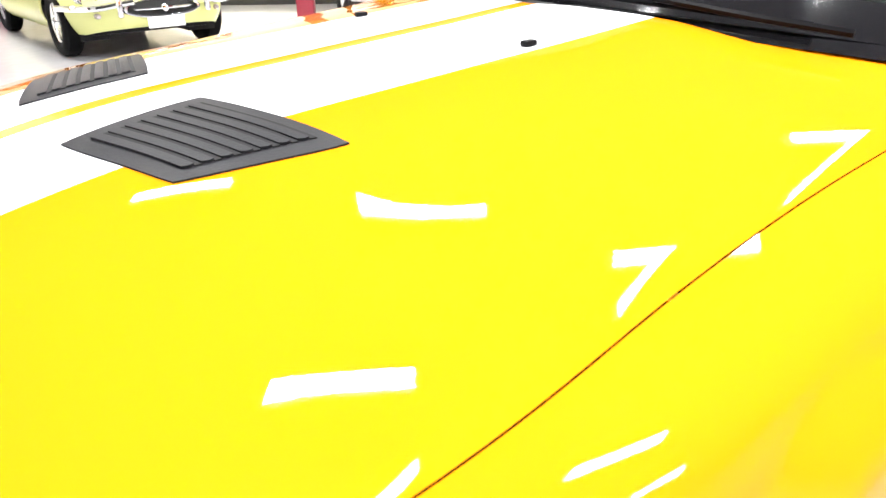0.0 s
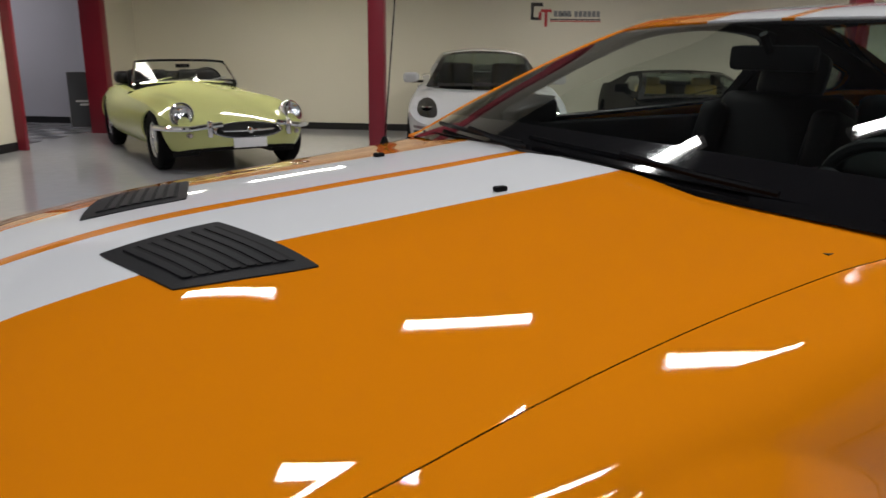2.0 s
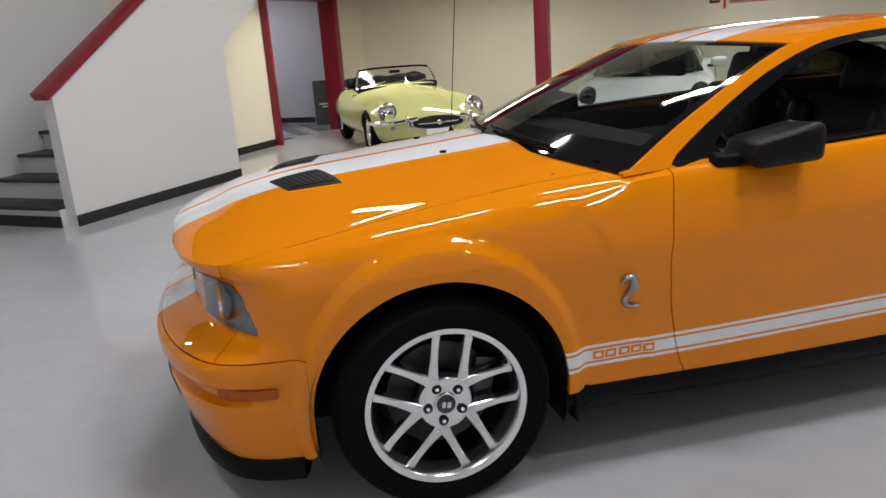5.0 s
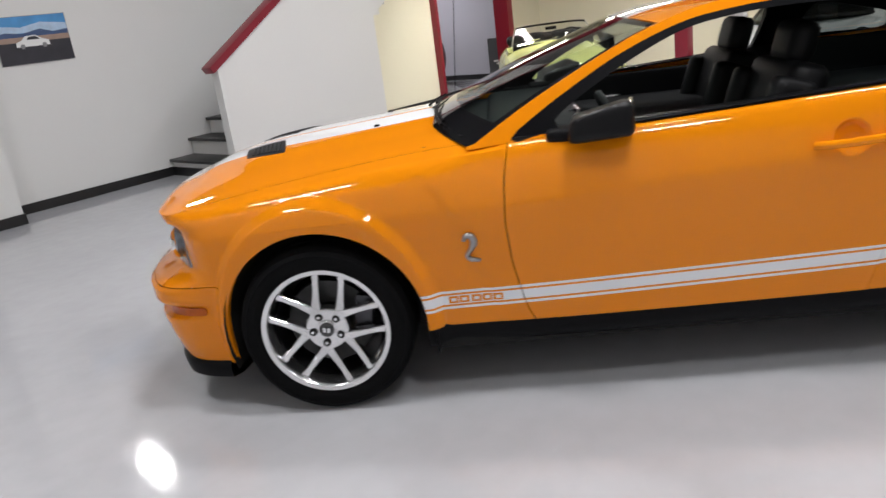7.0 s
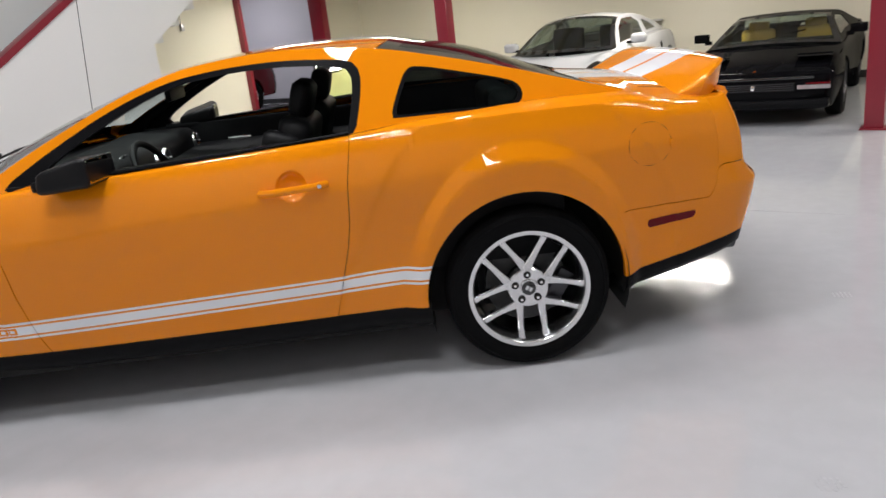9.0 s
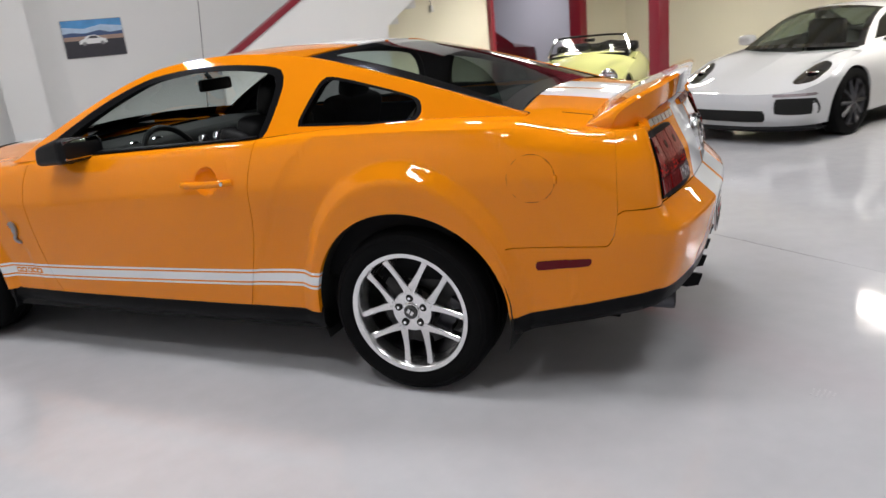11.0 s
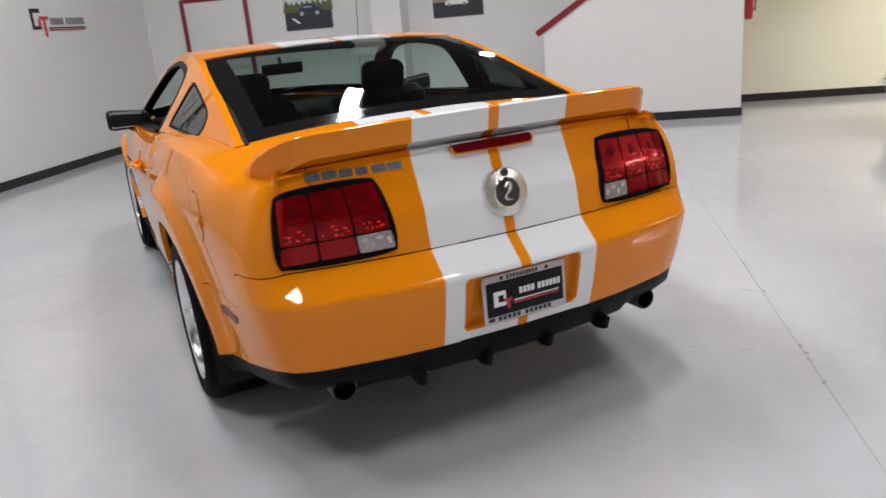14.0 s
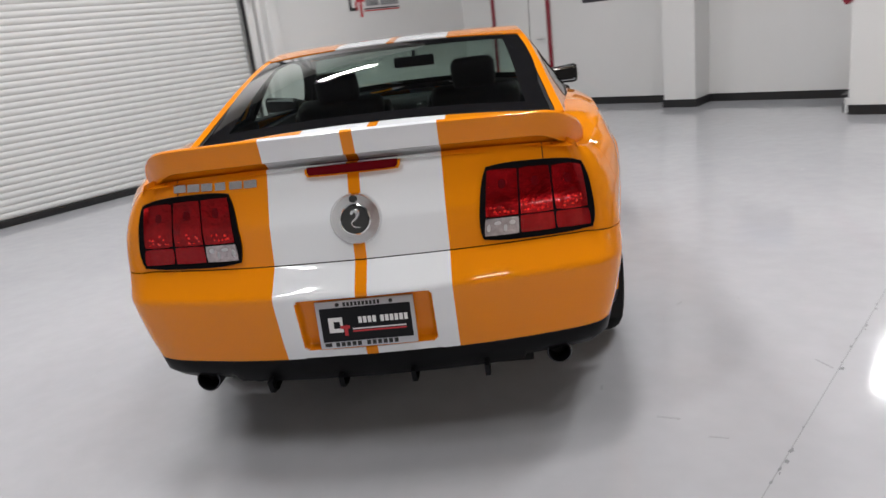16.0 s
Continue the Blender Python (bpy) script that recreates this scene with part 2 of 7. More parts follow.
M_SHUTTER = mat("white roller shutter", (0.70, 0.70, 0.69), 0.4, grain=0.06, scale=20, rvar=0.08)


# ---- mesh helpers ----
def obj(name, verts, faces, material, parent=None, label="", smooth=True, sharp=38):
    me = bpy.data.meshes.new(name)
    me.from_pydata([tuple(map(float, p)) for p in verts], [], [tuple(map(int, f)) for f in faces])
    me.validate()
    if smooth:
        me.shade_smooth()
        me.set_sharp_from_angle(angle=radians(sharp))
    me.materials.append(material)
    ob = new(name, me)
    if parent:
        ob.parent = parent
    if label:
        ob["label"] = label
    return ob


def part(name, bm, material, parent=None, label="", smooth=True, sharp=38):
    """Links a bmesh as one mesh object under a thing or part."""
    me = bpy.data.meshes.new(name)
    bm.to_mesh(me)
    bm.free()
    if smooth:
        me.shade_smooth()
        me.set_sharp_from_angle(angle=radians(sharp))
    me.materials.append(material)
    ob = new(name, me)
    if parent:
        ob.parent = parent
    if label:
        ob["label"] = label
    return ob


def box_bm(cx, cy, cz, sx, sy, sz, bevel=0.0, seg=2, m=None):
    bm = bmesh.new()
    bmesh.ops.create_cube(bm, size=1, matrix=Matrix.Translation((cx, cy, cz)) @ Matrix.Diagonal((sx, sy, sz, 1)))
    if bevel:
        bmesh.ops.bevel(bm, geom=bm.edges[:], offset=bevel, segments=seg, affect="EDGES", profile=0.6)
    if m is not None:
        bmesh.ops.transform(bm, matrix=m, verts=bm.verts)
    return bm


def lathe(profile, n=48, axis="y", origin=(0, 0, 0), close=False):
    """Verts and faces of a profile of (radius, along) turned about an axis."""
    vs, fs, k = [], [], len(profile)
    for i in range(n):
        a = 2 * math.pi * i / n
        c, s = math.cos(a), math.sin(a)
        for r, h in profile:
            p = {"y": (r * c, h, r * s), "z": (r * c, r * s, h), "x": (h, r * c, r * s)}[axis]
            vs.append((p[0] + origin[0], p[1] + origin[1], p[2] + origin[2]))
    for i in range(n):
        j = (i + 1) % n
        for a in range(k if close else k - 1):
            b = (a + 1) % k
            fs.append((i * k + a, i * k + b, j * k + b, j * k + a))
    return vs, fs


def tube(points, radius, n=8, closed=False, taper=None):
    """A round bar along points."""
    P = [Vector(p) for p in points]
    vs, fs = [], []
    prev = None
    m = len(P)
    for i in range(m):
        a = P[(i - 1) % m] if (closed or i > 0) else P[i]
        b = P[(i + 1) % m] if (closed or i < m - 1) else P[i]
        d = (b - a).normalized()
        if prev is None:
            prev = d.orthogonal().normalized()
        side = (prev - d * prev.dot(d)).normalized()
        prev = side
        up = d.cross(side)
        r = radius * (taper[i] if taper else 1)
        for j in range(n):
            t = 2 * math.pi * j / n
            vs.append(P[i] + (side * math.cos(t) + up * math.sin(t)) * r)
    for i in range(m if closed else m - 1):
        q = (i + 1) % m
        for j in range(n):
            k = (j + 1) % n
            fs.append((i * n + j, i * n + k, q * n + k, q * n + j))
    if not closed:
        fs.append(tuple(range(n)))
        fs.append(tuple(range((m - 1) * n, m * n)))
    return vs, fs


def extrude_poly(outline, holes, to3d, thick=None):
    """A flat outline with holes, in two coordinates, filled and laid into space by to3d(a, b, depth)."""
    bm = bmesh.new()
    loops = []
    for ring in [outline, *holes]:
        vv = [bm.verts.new((p[0], p[1], 0)) for p in ring]
        ee = [bm.edges.new((vv[i], vv[(i + 1) % len(vv)])) for i in range(len(vv))]
        loops.append((vv, ee))
    bmesh.ops.triangle_fill(bm, use_beauty=True, use_dissolve=False, edges=[e for _, ee in loops for e in ee])
    if thick:
        border = [e for e in bm.edges if len(e.link_faces) == 1]
        r = bmesh.ops.extrude_edge_only(bm, edges=border)
        for v in r["geom"]:
            if isinstance(v, bmesh.types.BMVert):
                v.co.z = thick
    for v in bm.verts:
        v.co = to3d(v.co.x, v.co.y, v.co.z)
    return bm


def spline(points, n):
    """Catmull-Rom through points, n samples evenly by length."""
    P = np.array(points, float)
    Q = np.vstack([2 * P[0] - P[1], P, 2 * P[-1] - P[-2]])
    t = np.linspace(0, 1, 240, endpoint=False)[:, None]
    out = []
    for i in range(1, len(Q) - 2):
        a, b, c, d = Q[i - 1], Q[i], Q[i + 1], Q[i + 2]
        out.append(0.5 * (2 * b + (c - a) * t + (2 * a - 5 * b + 4 * c - d) * t * t + (3 * b - a - 3 * c + d) * t ** 3))
    out = np.vstack([*out, Q[-2][None]])
    s = np.r_[0, np.cumsum(np.linalg.norm(np.diff(out, axis=0), axis=1))]
    g = np.linspace(0, s[-1], n) if np.isscalar(n) else np.asarray(n) * s[-1]
    return np.stack([np.interp(g, s, out[:, k]) for k in range(P.shape[1])], 1)


def smooth01(a, b, x):
    t = np.clip((np.asarray(x, float) - a) / (b - a), 0, 1)
    return t * t * (3 - 2 * t)


def table(pairs):
    xs, ys = zip(*pairs)
    return lambda x: np.interp(x, xs, ys)


def soft_table(pairs):
    P = spline(pairs, 6000)
    return lambda x: np.interp(x, P[:, 0], P[:, 1])


MIRROR = np.array([1, -1, 1.0])


def sheet(name, G, material, parent, gaps="", flange=0.016, right=True, label="", inside=None, gap=0.0019):
    """Panels from a grid of points (columns, rows): the left one and its mirror image. gaps names the sides (a, b: first and last column; c, d: first and
    last row) that stand back from the neighbour panel; all four edges are turned inwards."""
    G = np.array(G, float)
    nc, nr = G.shape[:2]
    for side in gaps:
        e, q = {"a": (G[0], G[1]), "b": (G[-1], G[-2]), "c": (G[:, 0], G[:, 1]), "d": (G[:, -1], G[:, -2])}[side]
        d = q - e
        e += d / np.maximum(np.linalg.norm(d, axis=-1, keepdims=True), 1e-6) * np.minimum(gap, np.linalg.norm(d, axis=-1, keepdims=True) * 0.45)
    du, dv = np.gradient(G, axis=0), np.gradient(G, axis=1)
    N = np.cross(du, dv)
    N /= np.maximum(np.linalg.norm(N, axis=-1, keepdims=True), 1e-9)
    centre = np.array(inside if inside is not None else [0, 0, 0.55])
    ax = G - centre
    ax[..., 0] *= 0.15
    if (N * ax).sum() < 0:
        N = -N
    vs = [p for p in G.reshape(-1, 3)]
    fs = [(i * nr + j, (i + 1) * nr + j, (i + 1) * nr + j + 1, i * nr + j + 1) for i in range(nc - 1) for j in range(nr - 1)]
    if flange:
        ring = [(i, 0) for i in range(nc)] + [(nc - 1, j) for j in range(1, nr)] + [(i, nr - 1) for i in range(nc - 2, -1, -1)] + [(0, j) for j in range(nr - 2, 0, -1)]
        base = len(vs)
        for i, j in ring:
            vs.append(G[i, j] - N[i, j] * flange)
        m = len(ring)
        for k in range(m):
            q = (k + 1) % m
            a, b = ring[k], ring[q]
            fs.append((a[0] * nr + a[1], b[0] * nr + b[1], base + q, base + k))
    vs = np.array(vs)
    made = [obj(name, vs, fs, material, parent, label)]
    if right:
        made.append(obj(name, vs * MIRROR, [f[::-1] for f in fs], material, parent, label))
    return made


# ---- the hall ----
def slab(name, u0, u1, v0, v1, z0, z1, material, label="", parent=None, bevel=0.0):
    bm = box_bm((u0 + u1) / 2, (v0 + v1) / 2, (z0 + z1) / 2, abs(u1 - u0), abs(v1 - v0), abs(z1 - z0), bevel)
    ob = part(name, bm, material, parent, label, smooth=bool(bevel))
    if not parent:
        ob.matrix_world = room_pose(0, 0)
        ob["kind"] = "structure"
    return ob


H = 5.3
HW = 3.1
floor = slab("floor", -4.9, 9.5, -8.3, 12.8, -0.2, 0.0, M_FLOOR, "glossy pale grey epoxy concrete floor")
floor["category"] = "floor"
W1 = 6.5
wall_north = slab("wall_north_1", -4.64, 3.2, W1, W1 + 0.2, 0, HW, M_WALL, "white painted wall with posters and a door")
slab("wall_north_2", 3.2, 6.08, W1, W1 + 0.2, 0, 2.62, M_CREAM, "cream painted wall below the gallery")
slab("wall_north_3", 6.08, 7.95, W1, W1 + 0.2, 2.2, 2.62, M_CREAM, "cream painted lintel above the side opening")
slab("wall_north_4", 8.06, 9.15, W1, W1 + 0.2, 0, 2.62, M_CREAM, "cream painted wall end beside the opening")
slab("wall_north_5", 3.2, 9.15, W1, W1 + 0.2, 2.62, HW, M_WALL, "white painted wall above the gallery")
slab("wall_pier", -1.06, -0.64, 6.02, W1 - 0.003, 0, H, M_WALL, "white painted wall pier with black skirting")
slab("wall_west", -4.9, -4.64, 2.45, W1 + 0.2, 0, H, M_WALL, "white painted wall with a painted sign")
slab("wall_west_2", -4.9, -4.64, -3.9, 2.45, 3.6, H, M_WALL, "white painted wall above the shutter")
slab("wall_west_3", -4.9, -4.64, -8.3, -3.9, 0, H, M_WALL, "white painted wall beside the shutter")
slab("wall_south", -4.64, 9.35, -8.3, -8.1, 0, H, M_WALL, "plain white painted wall")
slab("wall_east", 9.15, 9.35, -8.1, W1 + 0.2, 0, H, M_CREAM, "cream painted back wall with a painted sign")
slab("wall_side_room_1", 9.15, 9.35, W1 + 0.2, 11.1, 0, 2.62, M_GREYWALL, "grey painted wall of the side room")
slab("wall_side_room_2", 3.2, 9.35, 11.1, 11.3, 0, 2.62, M_GREYWALL, "grey painted wall of the side room")
slab("wall_side_room_3", 3.0, 3.2, W1 + 0.2, 11.3, 0, 2.62, M_GREYWALL, "grey painted wall of the side room")
slab("wall_far", -4.9, 9.35, 12.6, 12.8, 0, H, M_WALL, "white painted far wall of the hall")
slab("wall_west_4", -4.9, -4.64, W1 + 0.2, 12.6, 0, H, M_WALL, "white painted wall")
slab("wall_east_2", 9.15, 9.35, W1 + 0.2, 12.6, 2.75, H, M_WALL, "white painted wall above the side room")
slab("loft_deck", -4.64, 3.0, W1 + 0.2, 12.6, 2.62, 2.75, M_CEIL, "white flat roof over the rooms behind the wall")
slab("ceiling", -4.9, 9.35, -8.3, 12.8, H, H + 0.15, M_ROOF, "grey high ceiling of the hall")
slab("ceiling_side_room", 3.0, 9.35, W1 + 0.2, 11.3, 2.62, 2.75, M_CEIL, "white low ceiling of the side room")
slab("gallery_deck", 5.47, 9.15, -8.1, W1, 2.42, 2.5, M_CEIL, "white underside of the gallery floor")["category"] = "ceiling"
for i in range(32):
    jv = -7.9 + i * 0.46
    if jv < W1 - 0.05:
        slab("gallery_joist", 5.47, 9.15, jv, jv + 0.05, 2.2, 2.42, M_JOIST, "pale timber joist under the gallery")
for a, b, c, d in ((-4.64, -1.06, W1 - 0.016, W1), (-0.64, 1.24, W1 - 0.016, W1), (3.2, 6.06, W1 - 0.016, W1), (8.08, 9.15, W1 - 0.016, W1),
                   (-1.076, -0.624, 6.004, 6.02), (-0.64, -0.624, 6.02, W1 - 0.016), (-1.076, -1.06, 6.02, W1 - 0.016),
                   (-4.64, -4.624, 2.62, W1 - 0.02), (9.134, 9.15, -8.1, W1 - 0.02), (9.134, 9.15, W1 + 0.2, 11.1), (-4.6, 9.13, -8.1, -8.084)):
    if (a, d) == (-4.64, W1):
        for q0, q1 in ((-4.64, -4.08), (-2.97, -1.08)):
            slab("baseboard", q0, q1, c, d, 0.001, 0.1, M_BASE, "black rubber skirting")
    else:
        slab("baseboard", a, b, c, d, 0.001, 0.1, M_BASE, "black rubber skirting")
# floor joints
slab("floor_joint", 2.499, 2.5025, -8, 5.2, 0.0005, 0.0012, M_JOINT, "thin filled saw cut in the floor")

# staircase with its parapet wall
ST0, RISE, RUN = 1.22, 0.19, 0.29


def rail_z(u):
    return 1.14 + 0.64 * (u - 1.25)


stair = tagged(new("staircase"), "white staircase with black treads behind a sloping parapet", "staircase", kind="structure")
stair.matrix_world = room_pose(0, 0)
for i in range(12):
    u0, z1 = ST0 + i * RUN, RISE * (i + 1)
    part("riser", box_bm(u0 + RUN / 2, 5.94, z1 / 2 - 0.015 if i < 8 else z1 - 0.13, RUN, 1.1, z1 - 0.03 if i < 8 else 0.2), M_WALL, stair, "white painted riser", smooth=False)
    part("tread", box_bm(u0 + RUN / 2 - 0.015, 5.94, z1 - 0.016, RUN + 0.05, 1.1, 0.034, 0.008), M_BASE, stair, "black rubber tread")
part("skirting", box_bm(ST0 - 0.008, 5.94, 0.05, 0.016, 1.1, 0.1), M_BASE, stair, smooth=False)
outline = [(1.28, 0), (3.6, 0), (3.6, 1.47), (5.36, 2.68), (5.36, rail_z(5.36)), (1.28, rail_z(1.28))]
bm = extrude_poly(outline, [], lambda a, b, c: Vector((a, 5.27 + c, b)), 0.12)
par = part("parapet", bm, M_WALL, stair, "white plastered parapet", smooth=False)
bm = extrude_poly(outline, [], lambda a, b, c: Vector((a, 5.39 + c, b)))
part("parapet_back", bm, M_WALL, stair, smooth=False)
L = 5.36 - 1.2
bm = box_bm(0, 0, 0, math.hypot(L, 0.64 * L), 0.17, 0.075, 0.01, m=Matrix.Translation((1.2 + L / 2, 5.33, rail_z(1.2 + L / 2) + 0.03)) @ Matrix.Rotation(-math.atan(0.64), 4, "Y"))
part("handrail", bm, M_RED, stair, "dark red painted handrail cap")
part("skirting", box_bm((1.28 + 3.6) / 2, 5.262, 0.05, 2.32, 0.016, 0.1), M_BASE, stair, smooth=False)
part("skirting", box_bm(3.608, 5.33, 0.05, 0.016, 0.12, 0.1), M_BASE, stair, smooth=False)

# red steel frame
for pv in (2.1, -2.44, -6.98):
    p = tagged(new("steel_post"), "dark red painted square steel post", "post", "steel posts", "structure")
    p.matrix_world = room_pose(5.37, pv)
    part("shaft", box_bm(0, 0, 1.08, 0.16, 0.16, 2.15, 0.012), M_RED, p)
    part("foot_plate", box_bm(0, 0, 0.008, 0.22, 0.22, 0.014, 0.003), M_RED, p)
beam = tagged(new("steel_beam"), "dark red painted steel I-beam under the gallery", "beam", kind="structure")
beam.matrix_world = room_pose(0, 0)
part("web", box_bm(5.37, -0.8, 2.3, 0.03, 14.55, 0.3), M_RED, beam, smooth=False)
part("flange", box_bm(5.37, -0.8, 2.135, 0.2, 14.55, 0.025), M_RED, beam, smooth=False)
part("flange", box_bm(5.37, -0.8, 2.465, 0.2, 14.55, 0.025), M_RED, beam, smooth=False)
fr = tagged(new("opening_frame"), "dark red painted steel frame of the side opening", "frame", kind="structure")
fr.matrix_world = room_pose(0, 0)
part("jamb", box_bm(6.1, W1 + 0.04, 1.09, 0.06, 0.3, 2.18, 0.006), M_RED, fr)
part("jamb", box_bm(8.0, W1 + 0.0, 1.09, 0.15, 0.3, 2.18, 0.006), M_RED, fr)
part("head", box_bm(7.05, W1 + 0.04, 2.16, 1.9, 0.3, 0.06, 0.006), M_RED, fr)

# roller shutter
sh = tagged(new("roller_shutter"), "white ribbed steel roller shutter, closed", "shutter", kind="structure")
sh.matrix_world = room_pose(0, 0)
prof = [(0.0, 0.0), (0.008, 0.010), (0.012, 0.031), (0.008, 0.052), (0.0, 0.062)]
slats_v, slats_f = [], []
for i in range(56):
    z0 = 0.07 + i * 0.064
    vs = []
    for px_, pz in prof:
        vs += [(-4.80 + px_, -3.85, z0 + pz), (-4.80 + px_, 2.3, z0 + pz)]
    fs = [(2 * k, 2 * k + 1, 2 * k + 3, 2 * k + 2) for k in range(len(prof) - 1)]
    obj("slat", vs, fs, M_SHUTTER, sh, sharp=80)
part("bottom_bar", box_bm(-4.79, -0.77, 0.035, 0.06, 6.15, 0.066, 0.008), M_BASE, sh, "black rubber bottom bar")
part("guide_rail", box_bm(-4.72, 2.36, 1.8, 0.14, 0.1, 3.6, 0.01), M_WALL, sh, "white steel guide rail")
part("guide_rail", box_bm(-4.7, 2.295, 1.8, 0.05, 0.03, 3.6, 0.004), M_BASE, sh, "dark brush seal")
part("guide_rail", box_bm(-4.72, -3.88, 1.8, 0.14, 0.1, 3.6, 0.01), M_WALL, sh)
part("backing", box_bm(-4.86, -0.77, 1.8, 0.03, 6.2, 3.6), M_SHUTTER, sh, smooth=False)
for bz, bv in ((0.85, 2.36), (2.0, 2.36)):
    part("bracket", box_bm(-4.64, bv, bz, 0.04, 0.06, 0.16, 0.006), M_SHUTTER, sh)
# white downpipe boxing beside the shutter
slab("trim", -4.64, -4.5, 2.5, 2.66, 0.0, H - 0.01, M_WALL, "white painted boxing beside the shutter", bevel=0.01)

# door with red frame
door = tagged(new("door_1"), "white flush door in a dark red frame, closed", "door", kind="structure")
door.matrix_world = room_pose(0, 0)
part("leaf", box_bm(-3.525, W1 - 0.012, 0.985, 0.93, 0.024, 1.95, 0.004), M_WALL, door, "white flush door leaf")
for du in (-4.02, -3.03):
    part("jamb", box_bm(du, W1 - 0.02, 1.0, 0.055, 0.04, 2.0, 0.004), M_RED, door, "dark red door frame")
part("head", box_bm(-3.525, W1 - 0.02, 1.98, 0.94, 0.04, 0.055, 0.004), M_RED, door)
vs, fs = tube([(-3.12, W1 - 0.03, 1.0), (-3.12, W1 - 0.08, 1.0), (-3.23, W1 - 0.08, 1.0)], 0.011)
obj("lever", vs, fs, M_ALU, door, "brushed metal lever handle")


# fluorescent lamps
def strip_light(u, v, z, length, width, name, label):
    s = tagged(new(name), label, "ceiling light", "strip lights")
    s.matrix_world = room_pose(u, v, z)
    part("housing", box_bm(0, 0, 0.02, width, length, 0.06, 0.008), M_FIXT, s)
    for dx in (-width * 0.24, width * 0.24):
        vs, fs = tube([(dx, -length / 2 + 0.03, -0.03), (dx, length / 2 - 0.03, -0.03)], 0.016, 8)
        obj("tube", vs, fs, M_TUBE, s, "glowing fluorescent tube")
    top = (H if z > 3 else 2.42 if z < 2.5 else 2.62) - z
    if top > 0.06:
        for dy in (-length * 0.35, length * 0.35):
            obj("hanger", *tube([(0, dy, 0.04), (0, dy, top)], 0.006, 6), M_FIXT, s)
    for dy in (-length / 2 + 0.02, length / 2 - 0.02):
        part("end_cap", box_bm(0, dy, -0.025, width, 0.03, 0.05, 0.004), M_FIXT, s)
    return s


for lu, lv, share in HALL_LAMPS:
    strip_light(lu, lv, HALL_Z, 1.3, 0.26, "strip_light", "long white twin-tube fluorescent light, lit")
for lu, lv, share in LOW_LAMPS:
    strip_light(lu, lv, LOW_Z, 1.3, 0.2, "strip_light", "short white twin-tube fluorescent light under the gallery, lit")
strip_light(7.6, 9.0, 2.6, 1.3, 0.2, "strip_light", "short white twin-tube fluorescent light, lit")


# ---- the main car ----
CAR = tagged(new("sports_car"), "bright orange muscle coupe with broad white stripes", "car")
FX, RX, WZ = -1.36, 1.36, 0.335
OUT = [(-2.20, 0), (-2.192, 0.2), (-2.165, 0.4), (-2.112, 0.575), (-2.04, 0.71), (-1.965, 0.785), (-1.85, 0.835), (-1.65, 0.868), (-1.36, 0.880), (-0.9, 0.905), (-0.4, 0.926), (0.2, 0.934),
       (0.7, 0.935), (1.0, 0.935), (1.36, 0.932), (1.7, 0.912), (2.0, 0.878), (2.19, 0.845), (2.28, 0.818), (2.335, 0.776), (2.368, 0.712), (2.39, 0.635), (2.425, 0.45), (2.446, 0.25), (2.455, 0)]
RAF, RAR = 0.388, 0.402
z_top = soft_table([(-2.31, 0.79), (-2.2, 0.792), (-2.05, 0.80), (-1.9, 0.815), (-1.6, 0.85), (-1.36, 0.876), (-1.0, 0.915), (-0.62, 0.945), (-0.3, 0.962), (0.2, 0.986),
                    (0.72, 1.012), (1.0, 1.028), (1.4, 1.036), (1.8, 1.026), (2.1, 1.0), (2.2, 0.99), (2.3, 1.0), (2.4, 1.02), (2.44, 1.03)])
z_crease = soft_table([(-2.4, 0.66), (-1.6, 0.74), (-0.58, 0.765), (-0.08, 0.80), (0.7, 0.84), (1.5, 0.86), (2.5, 0.86)])
z_mid = table([(-2.4, 0.55), (-1.75, 0.53), (-1.5, 0.56), (1.7, 0.58), (1.77, 0.60), (2.125, 0.607), (2.145, 0.63), (2.16, 0.72), (2.18, 0.735), (2.5, 0.735)])
f_front = table([(0.18, 0.05), (0.25, 0.018), (0.32, -0.002), (0.39, -0.016), (0.405, -0.008), (0.413, 0.012), (0.448, 0.014), (0.458, -0.02), (0.472, -0.034), (0.525, -0.033), (0.55, -0.005), (0.585, 0.085), (0.60, 0.11),
                 (0.70, 0.115), (0.745, 0.10), (0.77, 0.065), (0.80, 0.06)])
f_rear = table([(0.3, 0.10), (0.4, 0.058), (0.5, 0.028), (0.60, 0.007), (0.645, 0.0), (0.655, 0.003), (0.665, 0.012), (0.733, 0.085), (0.86, 0.108), (0.95, 0.15), (1.03, 0.185)])
f_shift_f = table([(0.28, 0.055), (0.36, 0.02), (0.44, 0.0), (0.55, -0.02), (0.7, -0.03), (0.85, -0.02), (0.95, 0.0)])
f_shift_r = table([(0.3, -0.12), (0.4, -0.09), (0.5, -0.06), (0.6, -0.03), (0.7, -0.01), (0.85, 0.005), (1.0, 0.03)])
DOOR_F, DOOR_R = -0.62, 0.70


def z_low(x):
    x = np.asarray(x, float)
    base = np.interp(x, [-2.4, -1.78, -1.74, -0.9, 1.7, 1.8, 2.3, 2.5], [0.2, 0.2, 0.23, 0.305, 0.315, 0.335, 0.43, 0.42])
    f = WZ + np.sqrt(np.maximum(RAF ** 2 - (x - FX) ** 2, 0)) * 1.0
    r = WZ + np.sqrt(np.maximum(RAR ** 2 - (x - RX) ** 2, 0)) * 1.02
    base = np.where(np.abs(x - FX) < RAF, np.maximum(f, base), base)
    return np.where(np.abs(x - RX) < RAR, np.maximum(r, base), base)


